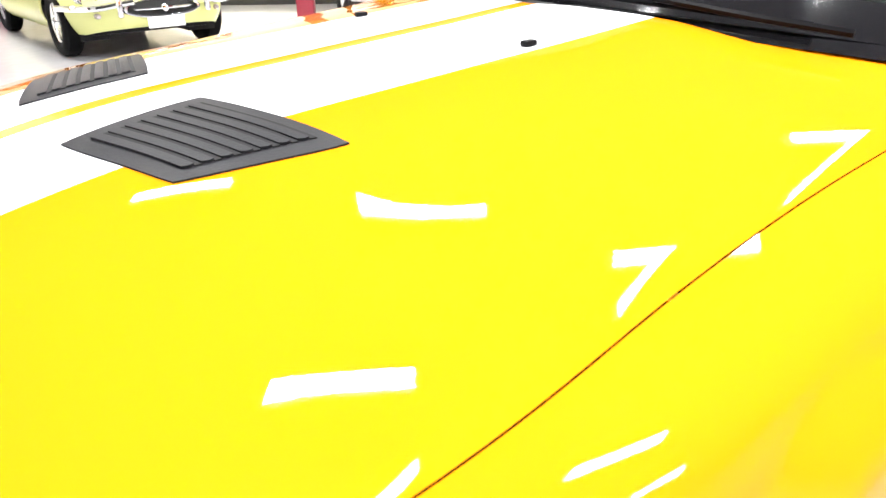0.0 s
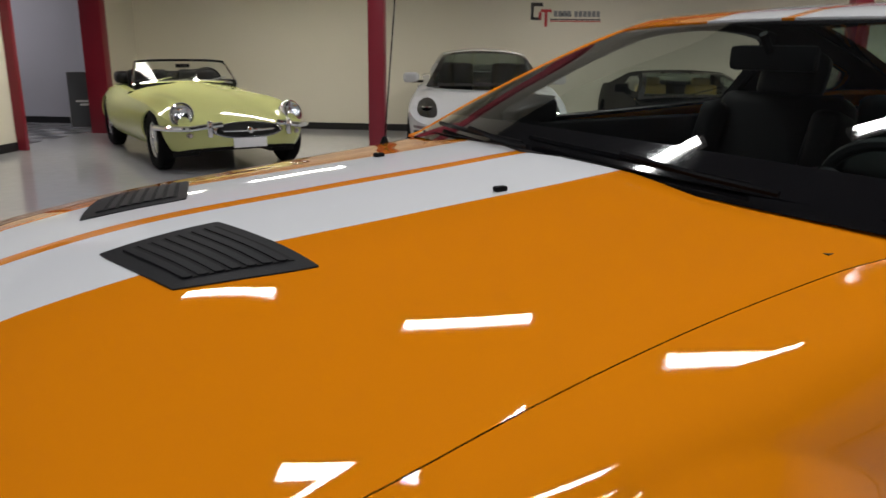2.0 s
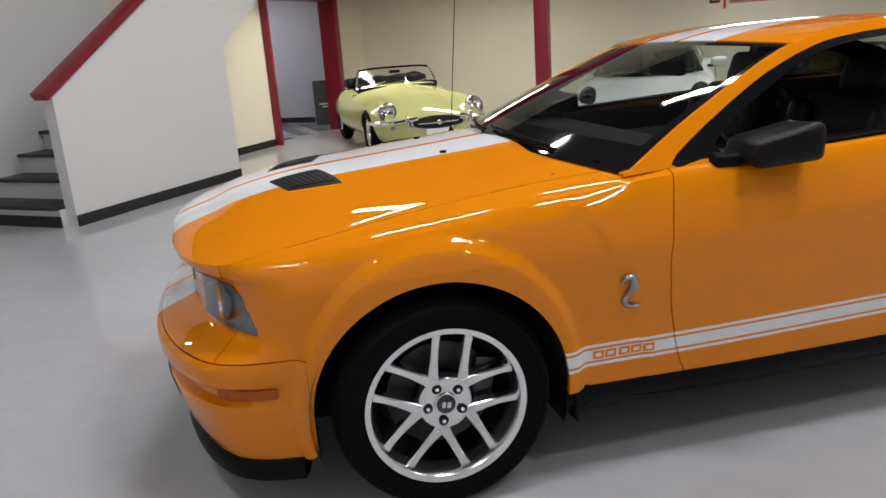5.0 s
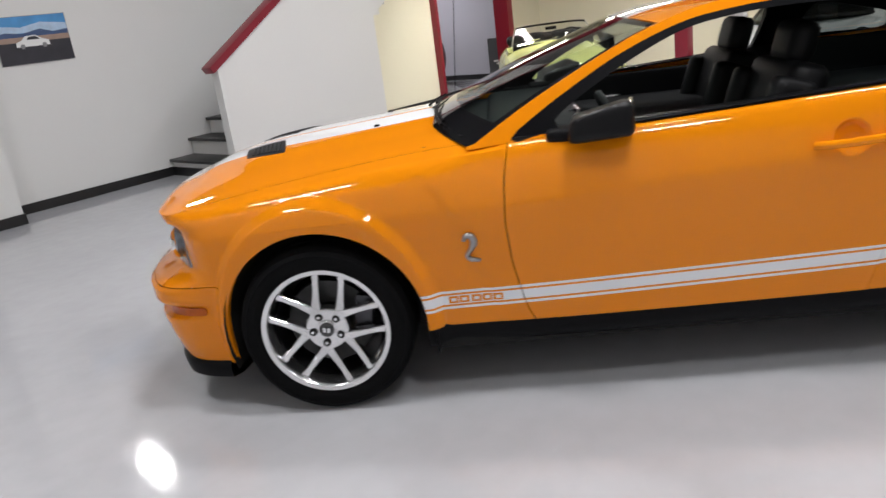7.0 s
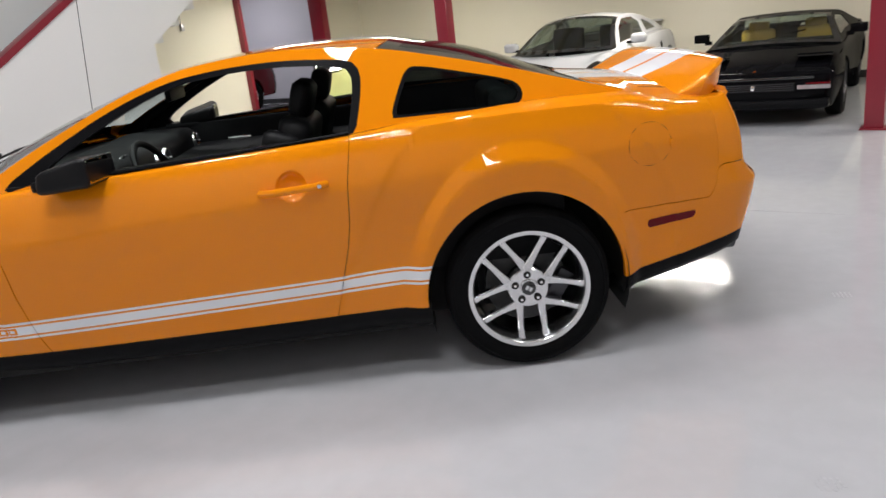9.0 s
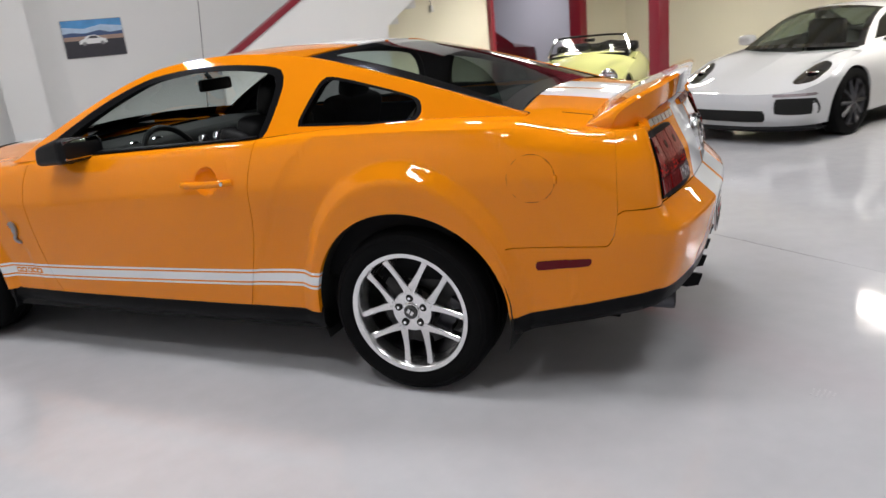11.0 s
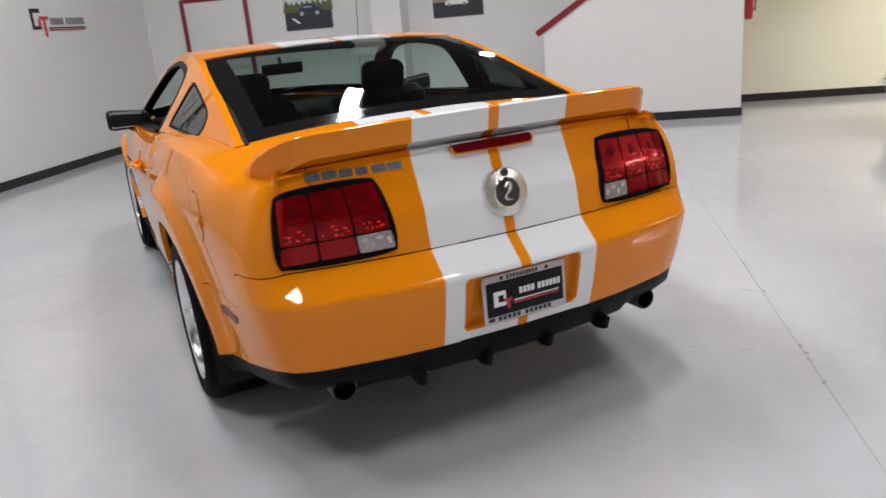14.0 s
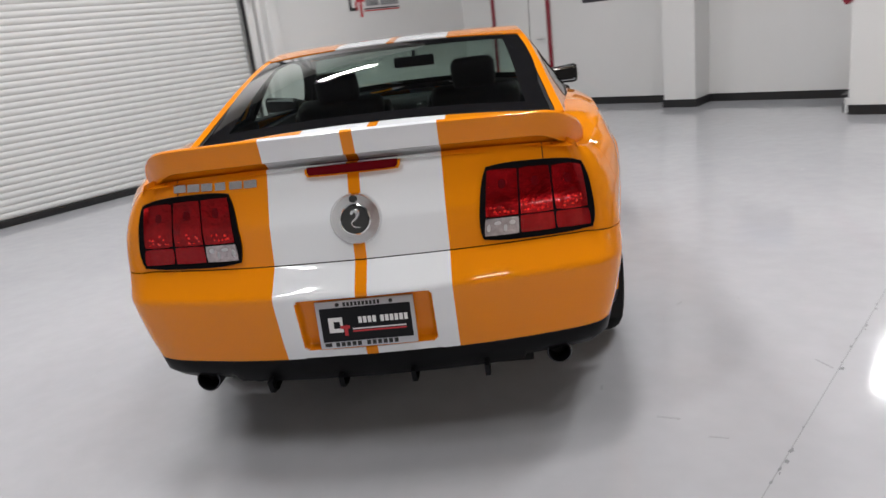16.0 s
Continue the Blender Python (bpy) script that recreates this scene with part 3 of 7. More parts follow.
cols = spline(OUT, 420)
extra = []
for cx, ra in ((FX, RAF), (RX, RAR)):
    for d in (0.0005, 0.004, 0.009, 0.016):
        extra += [cx - ra - d, cx - ra + d, cx + ra - d, cx + ra + d]
fine = spline(OUT, 6000)
pts_add = [fine[np.argmin(np.where(fine[:, 1] > 0.7, np.abs(fine[:, 0] - q), 9))] for q in extra + [DOOR_F, DOOR_R, 1.765, -1.75, -0.70, 1.80, 2.16, -1.93]]
cols = np.vstack([cols, pts_add])
key = np.array([np.argmin(np.linalg.norm(fine - c, axis=1)) for c in cols])
cols = fine[np.unique(key)]
run = np.r_[0, np.cumsum(np.linalg.norm(np.diff(cols, axis=0), axis=1))]
tan = np.gradient(cols, run, axis=0)
tan /= np.linalg.norm(tan, axis=1, keepdims=True)
inn = np.stack([tan[:, 1], -tan[:, 0]], 1)     # inward in plan
NL, NU = 23, 24


def tub_point(i, z, upper):
    """Body skin at column i and height z, right-hand side."""
    x0, y0 = cols[i]
    zt = float(z_top(x0))
    wf, wr = float(smooth01(-1.76, -2.03, x0)), float(smooth01(1.95, 2.3, x0))
    zc = float(z_crease(x0))
    if z < zc:
        side = 0.1 * (math.hypot(zc - z, 0.016) - 0.016)
    else:
        q = (z - zc) / max(zt - zc, 0.02)
        out_ = float(smooth01(-0.72, -0.95, x0)) + float(smooth01(1.8, 2.0, x0))
        side = (0.028 * q + 0.03 * q ** 3) * (1 - out_) + (0.022 * q + 0.06 * q ** 5) * out_
    # hollow ahead of the rear wheel
    side += 0.020 * math.exp(-((x0 - 0.83) / 0.10) ** 2) * float(smooth01(0.34, 0.55, z)) * (1 - float(smooth01(0.66, 0.80, z)))
    for cx, ra, fl, fw, fs in ((FX, RAF, 0.030, 0.062, 0.88), (RX, RAR, 0.036, 0.078, 0.80)):
        r = math.hypot(x0 - cx, (z - WZ) * fs)
        if r < ra + 0.25 and y0 > 0.7:
            side -= fl * float(np.interp(r, [ra + 0.015, ra + 0.03, ra + fw], [1, 0.92, 0])) - 0.006 * float(smooth01(0.2, 0.42, z)) * (1 - float(smooth01(zt - 0.035, zt, z)))
    zf = z if z > 0.2 else 0.2
    back, fr_ = float(inn[i, 0]) ** 2, float(f_rear(z))
    if z > 0.645:                                       # the ledge runs across the tail only, the flanks go on upwards
        q = (z - 0.645) / max(zt - 0.645, 0.05)
        fr_ = fr_ * back + (0.008 * q + 0.09 * q ** 3.2) * (1 - back)
    off = side * (1 - wf) * (1 - wr) + float(f_front(zf)) * wf + fr_ * wr
    sx = float(f_shift_f(z)) * math.exp(-((x0 - DOOR_F) / 0.16) ** 2) + float(f_shift_r(z)) * math.exp(-((x0 - DOOR_R) / 0.15) ** 2)
    return np.array([x0 + inn[i, 0] * off + sx, y0 + inn[i, 1] * off, z])


TUB = np.zeros((len(cols), NL + NU - 1, 3))
for i in range(len(cols)):
    x0 = cols[i, 0]
    lo, hi = float(z_low(x0)), float(z_top(x0))
    mid = min(max(float(z_mid(x0)), lo + 0.02), hi - 0.05)
    if lo > 0.45:
        mid = lo + 0.3 * (hi - lo)
    tl_ = np.linspace(0, 1, NL) ** (0.55 if x0 > 2.0 else 1.0)
    zs = np.r_[lo + (mid - lo) * tl_, mid + (hi - mid) * np.linspace(0, 1, NU)[1:]]
    for j, z in enumerate(zs):
        TUB[i, j] = tub_point(i, z, j >= NL)
EDGE = TUB[:, -1].copy()


def at_x(x):
    return int(np.argmin(np.where(cols[:, 1] > 0.5, np.abs(cols[:, 0] - x), 9)))


def left(G):
    return np.array(G) * MIRROR


def ledge(x):
    """Width and rise of the ledge between flank and side windows, broad over the rear wheel."""
    k = float(smooth01(0.55, 1.7, x))
    return 0.03 + 0.095 * k, 0.011 + 0.016 * k


def with_shoulder(G, i0):
    """Adds the rounded ledge below the side windows."""
    out = []
    for k in range(len(G)):
        e = G[k, -1]
        w = float(smooth01(-0.74, -0.68, e[0])) * (1 - float(smooth01(1.80, 1.98, e[0])))
        a, b = ledge(e[0])
        out.append(np.vstack([G[k]] + [e + np.array([0, -a * q, b * (1 - (1 - q) ** 2)]) * w for q in (0.12, 0.3, 0.55, 1.0)]))
    return np.array(out)


iA, iF0, iF1, iD0, iD1, iR0, iR1 = at_x(-1.75), at_x(FX - RAF), at_x(FX + RAF), at_x(DOOR_F), at_x(DOOR_R), at_x(RX - RAR), at_x(1.765)
iB = at_x(2.16)
mid = NL - 1
sheet("front_bumper", left(TUB[:iA + 1, :mid + 1]), M_BODY, CAR, "bd", 0.02, label="orange bumper cover with white stripes")
iN = int(np.argmin(np.where(cols[:, 0] < 0, np.abs(cols[:, 1] - 0.765), 9)))      # where the bonnet's side joint meets its front edge
sheet("front_panel", left(TUB[:iN + 1, mid:]), M_BODY, CAR, "cb")
sheet("door", left(with_shoulder(TUB[iD0:iD1 + 1], iD0)), M_BODY, CAR, "ab", label="orange door with open window")
sheet("quarter_panel", left(with_shoulder(TUB[iD1:iR1 + 1], iD1)), M_BODY, CAR, "a", 0.022)
sheet("quarter_panel", left(with_shoulder(TUB[iR1:iB + 1, mid:], iR1)), M_BODY, CAR, "c")
sheet("rear_bumper", left(TUB[iR1:, :mid + 1]), M_BODY, CAR, "d", 0.02, label="orange bumper cover with white stripes")
sheet("rear_panel", left(TUB[iB:, mid:]), M_BODY, CAR, "ca", 0.02)

# bonnet and wing tops: each column runs from the side edge to the middle line
z_spine = soft_table([(-2.16, 0.80), (-2.1, 0.835), (-2.0, 0.868), (-1.9, 0.905), (-1.7, 0.944), (-1.4, 0.972), (-1.16, 0.992), (-0.93, 1.012), (-0.7, 1.02)])
s_seam = soft_table([(float(EDGE[iN, 0]), 0.004), (-1.90, 0.014), (-1.82, 0.030), (-1.7, 0.05), (-1.45, 0.09), (-1.2, 0.118), (-0.9, 0.132), (-0.65, 0.135)])
iC = at_x(-0.70)
NS = 26
S0 = 4
svals = np.r_[np.linspace(0, 0.16, S0 + 1), np.linspace(0.16, 1, NS - S0)[1:]]
HOOD = np.zeros((iC + 1, NS, 3))
for i in range(iC + 1):
    e = EDGE[i]
    xc = np.interp(e[0], [EDGE[0, 0], EDGE[iC, 0]], [EDGE[0, 0], -0.95])
    zc = float(z_spine(xc))
    s0 = float(s_seam(e[0]))
    for j, s in enumerate(np.r_[np.linspace(0, s0, S0 + 1), np.linspace(s0, 1, NS - S0)[1:]]):
        w = 1 - (1 - s) ** 2.5
        y = e[1] * (1 - s)
        bulge = 0.010 * (1 - float(smooth01(0.24, 0.50, y))) * float(smooth01(-2.12, -1.9, e[0]))
        HOOD[i, j] = (e[0] + (xc - e[0]) * s, y, e[2] + (zc - 0.010 * float(smooth01(-2.12, -1.9, e[0])) - e[2]) * w + bulge)
wing = [HOOD[i, 1:S0 + 1] for i in range(iN, iC + 1)]
last_, next_ = HOOD[iC, 1:S0 + 1] - EDGE[iC], with_shoulder(TUB[iD0:iD0 + 1], iD0)[0, -4:] - EDGE[iD0]
for i in range(iC + 1, iD0 + 1):
    k = (i - iC) / (iD0 - iC)
    wing.append(EDGE[i] + last_ * (1 - k) + next_ * k)
wing = np.array(wing)
sheet("front_fender", left(np.concatenate([TUB[iN:iA + 1, mid:], wing[:iA - iN + 1]], 1)), M_BODY, CAR, "acd", 0.022)
sheet("front_fender", left(np.concatenate([TUB[iA:iD0 + 1], wing[iA - iN:]], 1)), M_BODY, CAR, "bd", 0.022)
sheet("bonnet", left(np.concatenate([HOOD[1:iN, np.r_[0, S0:NS]], HOOD[iN:, np.r_[S0, S0:NS]]], 0)), M_BODY, CAR, "c", 0.018, label="orange bonnet with two white stripes", gap=0.0028)

# boot lid
iT = at_x(1.80)
DECK = np.zeros((len(cols) - iT, 18, 3))
zd = table([(1.70, 1.084), (1.9, 1.068), (2.1, 1.045), (2.27, 1.015)])
for k, i in enumerate(range(iT, len(cols))):
    e = EDGE[i] + np.array([0, -ledge(EDGE[i, 0])[0], ledge(EDGE[i, 0])[1]]) * (1 - float(smooth01(1.80, 1.98, EDGE[i, 0])))
    xc = np.interp(e[0], [EDGE[iT, 0], EDGE[-1, 0]], [1.72, EDGE[-1, 0]])
    for j, s in enumerate(np.linspace(0, 1, 18)):
        w = 1 - (1 - s) ** 2.6
        DECK[k, j] = (e[0] + (xc - e[0]) * s, e[1] * (1 - s), e[2] + (float(zd(xc)) - e[2]) * w)
sheet("boot_lid", left(DECK[:-1]), M_BODY, CAR, "", 0.018, label="orange boot lid with two white stripes")

# greenhouse
RAIL = spline([(-0.745, 0.955), (-0.55, 1.065), (-0.35, 1.163), (-0.18, 1.238), (-0.05, 1.286), (0.1, 1.326), (0.35, 1.352), (0.6, 1.35), (0.86, 1.322), (1.1, 1.268), (1.35, 1.2),
               (1.6, 1.125), (1.84, 1.052)], 120)


def belt(x):
    i = at_x(x)
    a, b = ledge(x)
    return EDGE[i, 1] - a, EDGE[i, 2] + b


def side_y(x, z):
    yb, zb = belt(min(max(x, -0.7), 1.82))
    return yb - 0.66 * (z - zb) - 0.12 * max(z - 1.28, 0)


def rail3(x):
    z = float(np.interp(x, RAIL[:, 0], RAIL[:, 1]))
    return np.array([x, side_y(x, z), z])


def top_patch(xr0, xr1, c0, c1, bow, n=26, m=18, inset=0.0):
    G = np.zeros((n, m, 3))
    cen = spline([c0, *bow, c1], n)
    xr = np.linspace(xr0, xr1, n)
    for i in range(n):
        a, b = rail3(xr[i]), np.array([cen[i, 0], 0, cen[i, 1]])
        for j, s in enumerate(np.linspace(0, 1, m)):
            w = 1 - (1 - s) ** 2.2
            G[i, j] = (a[0] + (b[0] - a[0]) * w, a[1] * (1 - s), a[2] + (b[2] - a[2]) * w)
    return G


HDR_R, HDR_C, BLR, BLC = -0.05, (-0.10, 1.306), 0.86, (0.93, 1.352)
WS = top_patch(-0.745, HDR_R, (-0.955, 1.0), HDR_C, [(-0.54, 1.165)])
RF = top_patch(HDR_R, BLR, HDR_C, BLC, [(0.08, 1.338), (0.4, 1.368), (0.7, 1.366)])
BL = top_patch(BLR, 1.80, BLC, (1.73, 1.088), [(1.3, 1.262)])
sheet("roof", left(RF), M_BODY, CAR, "ab", 0.012, label="orange roof with two white stripes")
sheet("headlining", left(RF[1:-1, 1:] + np.array([0, 0, -0.02])), M_DASH, CAR, "", 0, label="dark headlining")


def orient(ob, centre):
    """Turns the faces of a pane to look away from a point inside."""
    c = Vector(centre)
    if sum((p.center - c).dot(p.normal) for p in ob.data.polygons) < 0:
        ob.data.flip_normals()
    return ob


def pane(name, G, material, frit, label, rims):
    """A bonded pane: clear middle, black border of rims (columns first, last, rows first) cells."""
    a, b, c = rims
    n, m = G.shape[:2]
    full = np.concatenate([G * MIRROR, (G[:, ::-1][:, 1:])], 1)      # left edge to right edge
    w = full.shape[1]
    down = np.array([0, 0, -0.004])
    orient(sheet(name, full[a:n - b, c:w - c] + down, material, CAR, "", 0, False, label)[0], (0.4, 0, 0.6))
    vs = (full + down).reshape(-1, 3)
    fs = [(i * w + j, (i + 1) * w + j, (i + 1) * w + j + 1, i * w + j + 1) for i in range(n - 1) for j in range(w - 1)
          if i < a or i >= n - 1 - b or j < c or j >= w - 1 - c]
    obj(name + "_border", vs, fs, frit, CAR, "black ceramic border of the pane")


pane("windscreen", WS, M_GLASS, M_FRIT, "curved windscreen glass", (4, 1, 1))
pane("rear_window", BL, M_REARGLASS, M_FRIT, "dark tinted rear window", (2, 2, 3))
for nm, x0, x1, seq in (("pillar", -0.745, 1.80, 0),):
    xs = np.r_[np.linspace(-0.76, 1.82, 90)]
    outl = [(x, belt(x)[1] + 0.0005) for x in xs] + [(x, float(np.interp(x, RAIL[:, 0], RAIL[:, 1]))) for x in xs[::-1]]
D_OUT = spline([(-0.60, 0.971), (0.0, 0.992), (0.5, 1.014), (0.735, 1.026), (0.765, 1.06), (0.795, 1.2), (0.785, 1.262), (0.735, 1.292), (0.55, 1.312), (0.38, 1.316), (0.2, 1.306), (0.02, 1.278),
                (-0.2, 1.20), (-0.42, 1.088), (-0.575, 0.995), (-0.60, 0.971)], 90)[:-1]
D_IN = spline([(-0.43, 0.984), (0.0, 1.0), (0.5, 1.02), (0.712, 1.031), (0.734, 1.06), (0.76, 1.19), (0.752, 1.242), (0.714, 1.268), (0.55, 1.288), (0.38, 1.293), (0.2, 1.283), (0.03, 1.255),
               (-0.15, 1.184), (-0.33, 1.092), (-0.44, 1.02), (-0.43, 0.984)], 80)[:-1]
Q_OUT = spline([(0.905, 1.062), (1.15, 1.056), (1.36, 1.052), (1.415, 1.075), (1.412, 1.118), (1.37, 1.148), (1.2, 1.196), (1.03, 1.236), (0.975, 1.228), (0.94, 1.17), (0.905, 1.09), (0.905, 1.062)], 60)[:-1]
Q_IN = Q_OUT.mean(0) + (Q_OUT - Q_OUT.mean(0)) * np.array([0.93, 0.88])
for sgn in (-1, 1):
    lay = lambda dy: (lambda a, b, c: Vector((a, sgn * (side_y(a, b) - c + dy), b)))
    part("side_frame", extrude_poly(outl, [D_OUT, Q_OUT], lay(0), 0.03), M_BODY, CAR, "orange roof pillars")
    part("inner_trim", extrude_poly(outl, [D_IN, Q_IN], lay(-0.034), 0.012), M_DASH, CAR, "dark inner pillar trim")
    part("window_frame", extrude_poly(D_OUT, [D_IN], lay(0.001), 0.05), M_SATIN, CAR, "black window surround")
    part("quarter_window_seal", extrude_poly(Q_OUT, [Q_IN], lay(0.001), 0.02), M_SATIN, CAR)
    orient(part("quarter_window", extrude_poly(Q_IN, [], lay(-0.003)), M_TINT, CAR, "dark tinted fixed side window", smooth=False), (1.1, 0, 1.0))
    vs, fs = tube([(x, sgn * (belt(x)[0] + 0.004), belt(x)[1] + 0.006) for x in np.linspace(-0.42, 0.73, 24)], 0.008, 6)
    obj("belt_moulding", vs, fs, M_SATIN, CAR, "black belt moulding")

# ---- details of the main car ----
from mathutils.bvhtree import BVHTree


def body_tree(root, skip=("side_frame",)):
    vs, fs = [], []
    for o in root.children:
        if o.type == "MESH" and not o.name.startswith(skip):
            k = len(vs)
            vs += [v.co.copy() for v in o.data.vertices]
            fs += [[k + i for i in p.vertices] for p in o.data.polygons]
    return BVHTree.FromPolygons(vs, fs)


SKIN = body_tree(CAR)
DIRS = {"+x": Vector((1, 0, 0)), "-x": Vector((-1, 0, 0)), "+y": Vector((0, 1, 0)), "-y": Vector((0, -1, 0)), "+z": Vector((0, 0, 1))}


def cast(tree, side, a, b):
    """The skin point seen from a side: a, b are (y, z) from the ends, (x, z) from the flanks, (x, y) from above."""
    d = DIRS[side]
    start = {"x": Vector((0, a, b)), "y": Vector((a, 0, b)), "z": Vector((a, b, 0))}[side[1]] + d * 5
    p, n, _, _ = tree.ray_cast(start, -d)
    if p is None:
        return None, d
    return p, (n if n.dot(d) > 0 else -n)


def conform(name, quad, side, material, parent, out=0.004, thick=0.012, n=8, m=8, round_=0.2, label="", tree=None, sharp=50):
    """A patch laid on the skin: quad of four corners, rounded, standing proud by out, its rim turned back by thick."""
    tree = tree or SKIN
    q = np.array(quad, float)
    vs, nor = [], []
    last = None
    for i in range(n):
        for j in range(m):
            a, b = 2 * i / (n - 1) - 1, 2 * j / (m - 1) - 1
            a, b = a * math.sqrt(1 - round_ * b * b / 2 * abs(b)), b * math.sqrt(1 - round_ * a * a / 2 * abs(a))
            s, t = (a + 1) / 2, (b + 1) / 2
            p2 = q[0] * (1 - s) * (1 - t) + q[1] * s * (1 - t) + q[2] * s * t + q[3] * (1 - s) * t
            p, nn = cast(tree, side, *p2)
            if p is None:
                p = last if last is not None else Vector((0, 0, 0))
            last = p
            vs.append(p + DIRS[side] * out)
    fs = [(i * m + j, (i + 1) * m + j, (i + 1) * m + j + 1, i * m + j + 1) for i in range(n - 1) for j in range(m - 1)]
    ring = [(i, 0) for i in range(n)] + [(n - 1, j) for j in range(1, m)] + [(i, m - 1) for i in range(n - 2, -1, -1)] + [(0, j) for j in range(m - 2, 0, -1)]
    k0 = len(vs)
    for i, j in ring:
        vs.append(vs[i * m + j] - DIRS[side] * thick)
    for k in range(len(ring)):
        w = (k + 1) % len(ring)
        fs.append((ring[k][0] * m + ring[k][1], ring[w][0] * m + ring[w][1], k0 + w, k0 + k))
    return obj(name, vs, fs, material, parent, label, sharp=sharp)


def flip(quad):
    return [(-a, b) for a, b in quad]


# wheels
def wheel_set(width):
    """Meshes of one wheel, outer face towards -y, centre at the origin."""
    h = width / 2
    R, lip = 0.335, 0.246
    tyre = lathe([(0.222, h - 0.03), (0.25, h - 0.008), (0.29, h), (0.318, h - 0.01), (R - 0.006, h - 0.03), (R, h - 0.05), (R, 0.034), (R - 0.008, 0.03), (R - 0.008, 0.022), (R, 0.018),
                  (R, -0.018), (R - 0.008, -0.022), (R - 0.008, -0.03), (R, -0.034), (R, -h + 0.05), (R - 0.006, -h + 0.03), (0.318, -h + 0.01), (0.303, -h + 0.001), (0.30, -h + 0.003),
                  (0.285, -h), (0.262, -h + 0.004), (0.247, -h + 0.014), (0.235, -h + 0.02)], 72)
    rim = lathe([(0.2, h - 0.02), (0.205, 0.0), (0.212, -h + 0.07), (0.221, -h + 0.034), (0.225, -h + 0.014), (0.229, -h + 0.009), (lip, -h + 0.006), (lip + 0.002, -h + 0.014), (0.238, -h + 0.025)], 72)
    barrel = lathe([(0.19, h - 0.03), (0.196, 0.0), (0.208, -h + 0.075)], 48)
    yf = -h + 0.032
    spokes = []
    for k in range(5):
        c = math.pi / 2 + 2 * math.pi * k / 5
        for sg in (-1, 1):
            ax_, pe_ = Vector((math.cos(c), 0, math.sin(c))), Vector((-math.sin(c), 0, math.cos(c)))
            p0 = ax_ * 0.062 + pe_ * (sg * 0.045)
            p1 = ax_ * 0.226 + pe_ * (sg * 0.050)
            d = (p1 - p0).normalized()
            w = Vector((-d.z, 0, d.x))
            sv, sf = [], []
            base = 0
            rows = 7
            for i in range(rows):
                t = i / (rows - 1)
                hw = 0.0112 + 0.009 * (1 - t) ** 3 + 0.004 * t ** 6
                y = yf + 0.010 * math.sin(math.pi * t) * 0.6 - 0.002
                ctr = p0.lerp(p1, t)
                for o, dy in ((-hw, 0.038), (-hw, 0.004), (-hw + 0.004, 0), (hw - 0.004, 0), (hw, 0.004), (hw, 0.038)):
                    sv.append(ctr + w * o + Vector((0, y + dy, 0)))
            for i in range(rows - 1):
                for j in range(5):
                    sf.append((base + i * 6 + j, base + (i + 1) * 6 + j, base + (i + 1) * 6 + j + 1, base + i * 6 + j + 1))
            spokes.append((sv, sf))
    hub = lathe([(0.0, yf - 0.004), (0.034, yf - 0.004), (0.036, yf + 0.002), (0.044, yf + 0.004), (0.070, yf - 0.001), (0.079, yf + 0.0005), (0.083, yf + 0.005), (0.084, yf + 0.045), (0.05, yf + 0.06)], 40)
    cap = lathe([(0.0, yf - 0.010), (0.024, yf - 0.010), (0.029, yf - 0.007), (0.030, yf)], 28)
    lugs = []
    for k in range(5):
        a = math.pi / 2 + math.pi / 5 + 2 * math.pi * k / 5
        x, z = 0.056 * math.cos(a), 0.056 * math.sin(a)
        lugs.append((lathe([(0.0, yf - 0.0016), (0.0145, yf - 0.0016), (0.0155, yf - 0.0004)], 16, origin=(x, 0, z)), lathe([(0.0, yf - 0.007), (0.006, yf - 0.007), (0.0085, yf - 0.002), (0.0085, yf + 0.01)], 6, origin=(x, 0, z))))
    disc = lathe([(0.08, -h + 0.115), (0.165, -h + 0.115), (0.168, -h + 0.12), (0.168, -h + 0.14), (0.08, -h + 0.14)], 48)
    made = dict(tyre=tyre, rim=rim, barrel=barrel, spokes=spokes, hub=hub, cap=cap, disc=disc)
    return made, lugs, h, yf


def build_wheel(width):
    made, lugs, h, yf = wheel_set(width)
    w = obj("wheel", *made["rim"], M_ALU, None, "polished aluminium five-pair spoke wheel")
    obj("tyre", *made["tyre"], M_TYRE, w, "black low-profile tyre", sharp=30)
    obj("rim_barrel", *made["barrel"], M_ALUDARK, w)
    for sp in made["spokes"]:
        obj("spoke", *sp, M_ALU, w)
    obj("hub", *made["hub"], M_ALU, w)
    obj("centre_cap", *made["cap"], M_GLOSSB, w, "black centre cap")
    for i in range(2):
        part("cap_mark", box_bm((i - 0.5) * 0.016, yf - 0.0105, 0.0, 0.011, 0.002, 0.018), M_ALU, w, smooth=False)
    # flat near-black discs on the hub paint the shade inside the lug holes
    for well, nut in lugs:
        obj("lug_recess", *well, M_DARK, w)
        obj("lug_nut", *nut, M_CHROME, w)
    obj("brake_disc", *made["disc"], M_IRON, w)
    part("brake_caliper", box_bm(0.13, -h + 0.125, 0.04, 0.07, 0.07, 0.17, 0.015), M_ALUDARK, w)
    return w


for wx, width, yo in ((FX, 0.25, 0.775), (RX, 0.275, 0.79)):
    w = build_wheel(width)
    turn = 18 if wx < 0 else 42
    w.matrix_world = pose(wx, -yo, WZ) @ Matrix.Rotation(radians(-8 + turn), 4, "Y")
    w2 = copy_thing(w, pose(wx, yo, WZ, 0, 0, 180) @ Matrix.Rotation(radians(20), 4, "Y"))
    w.parent = CAR
    w2.parent = CAR

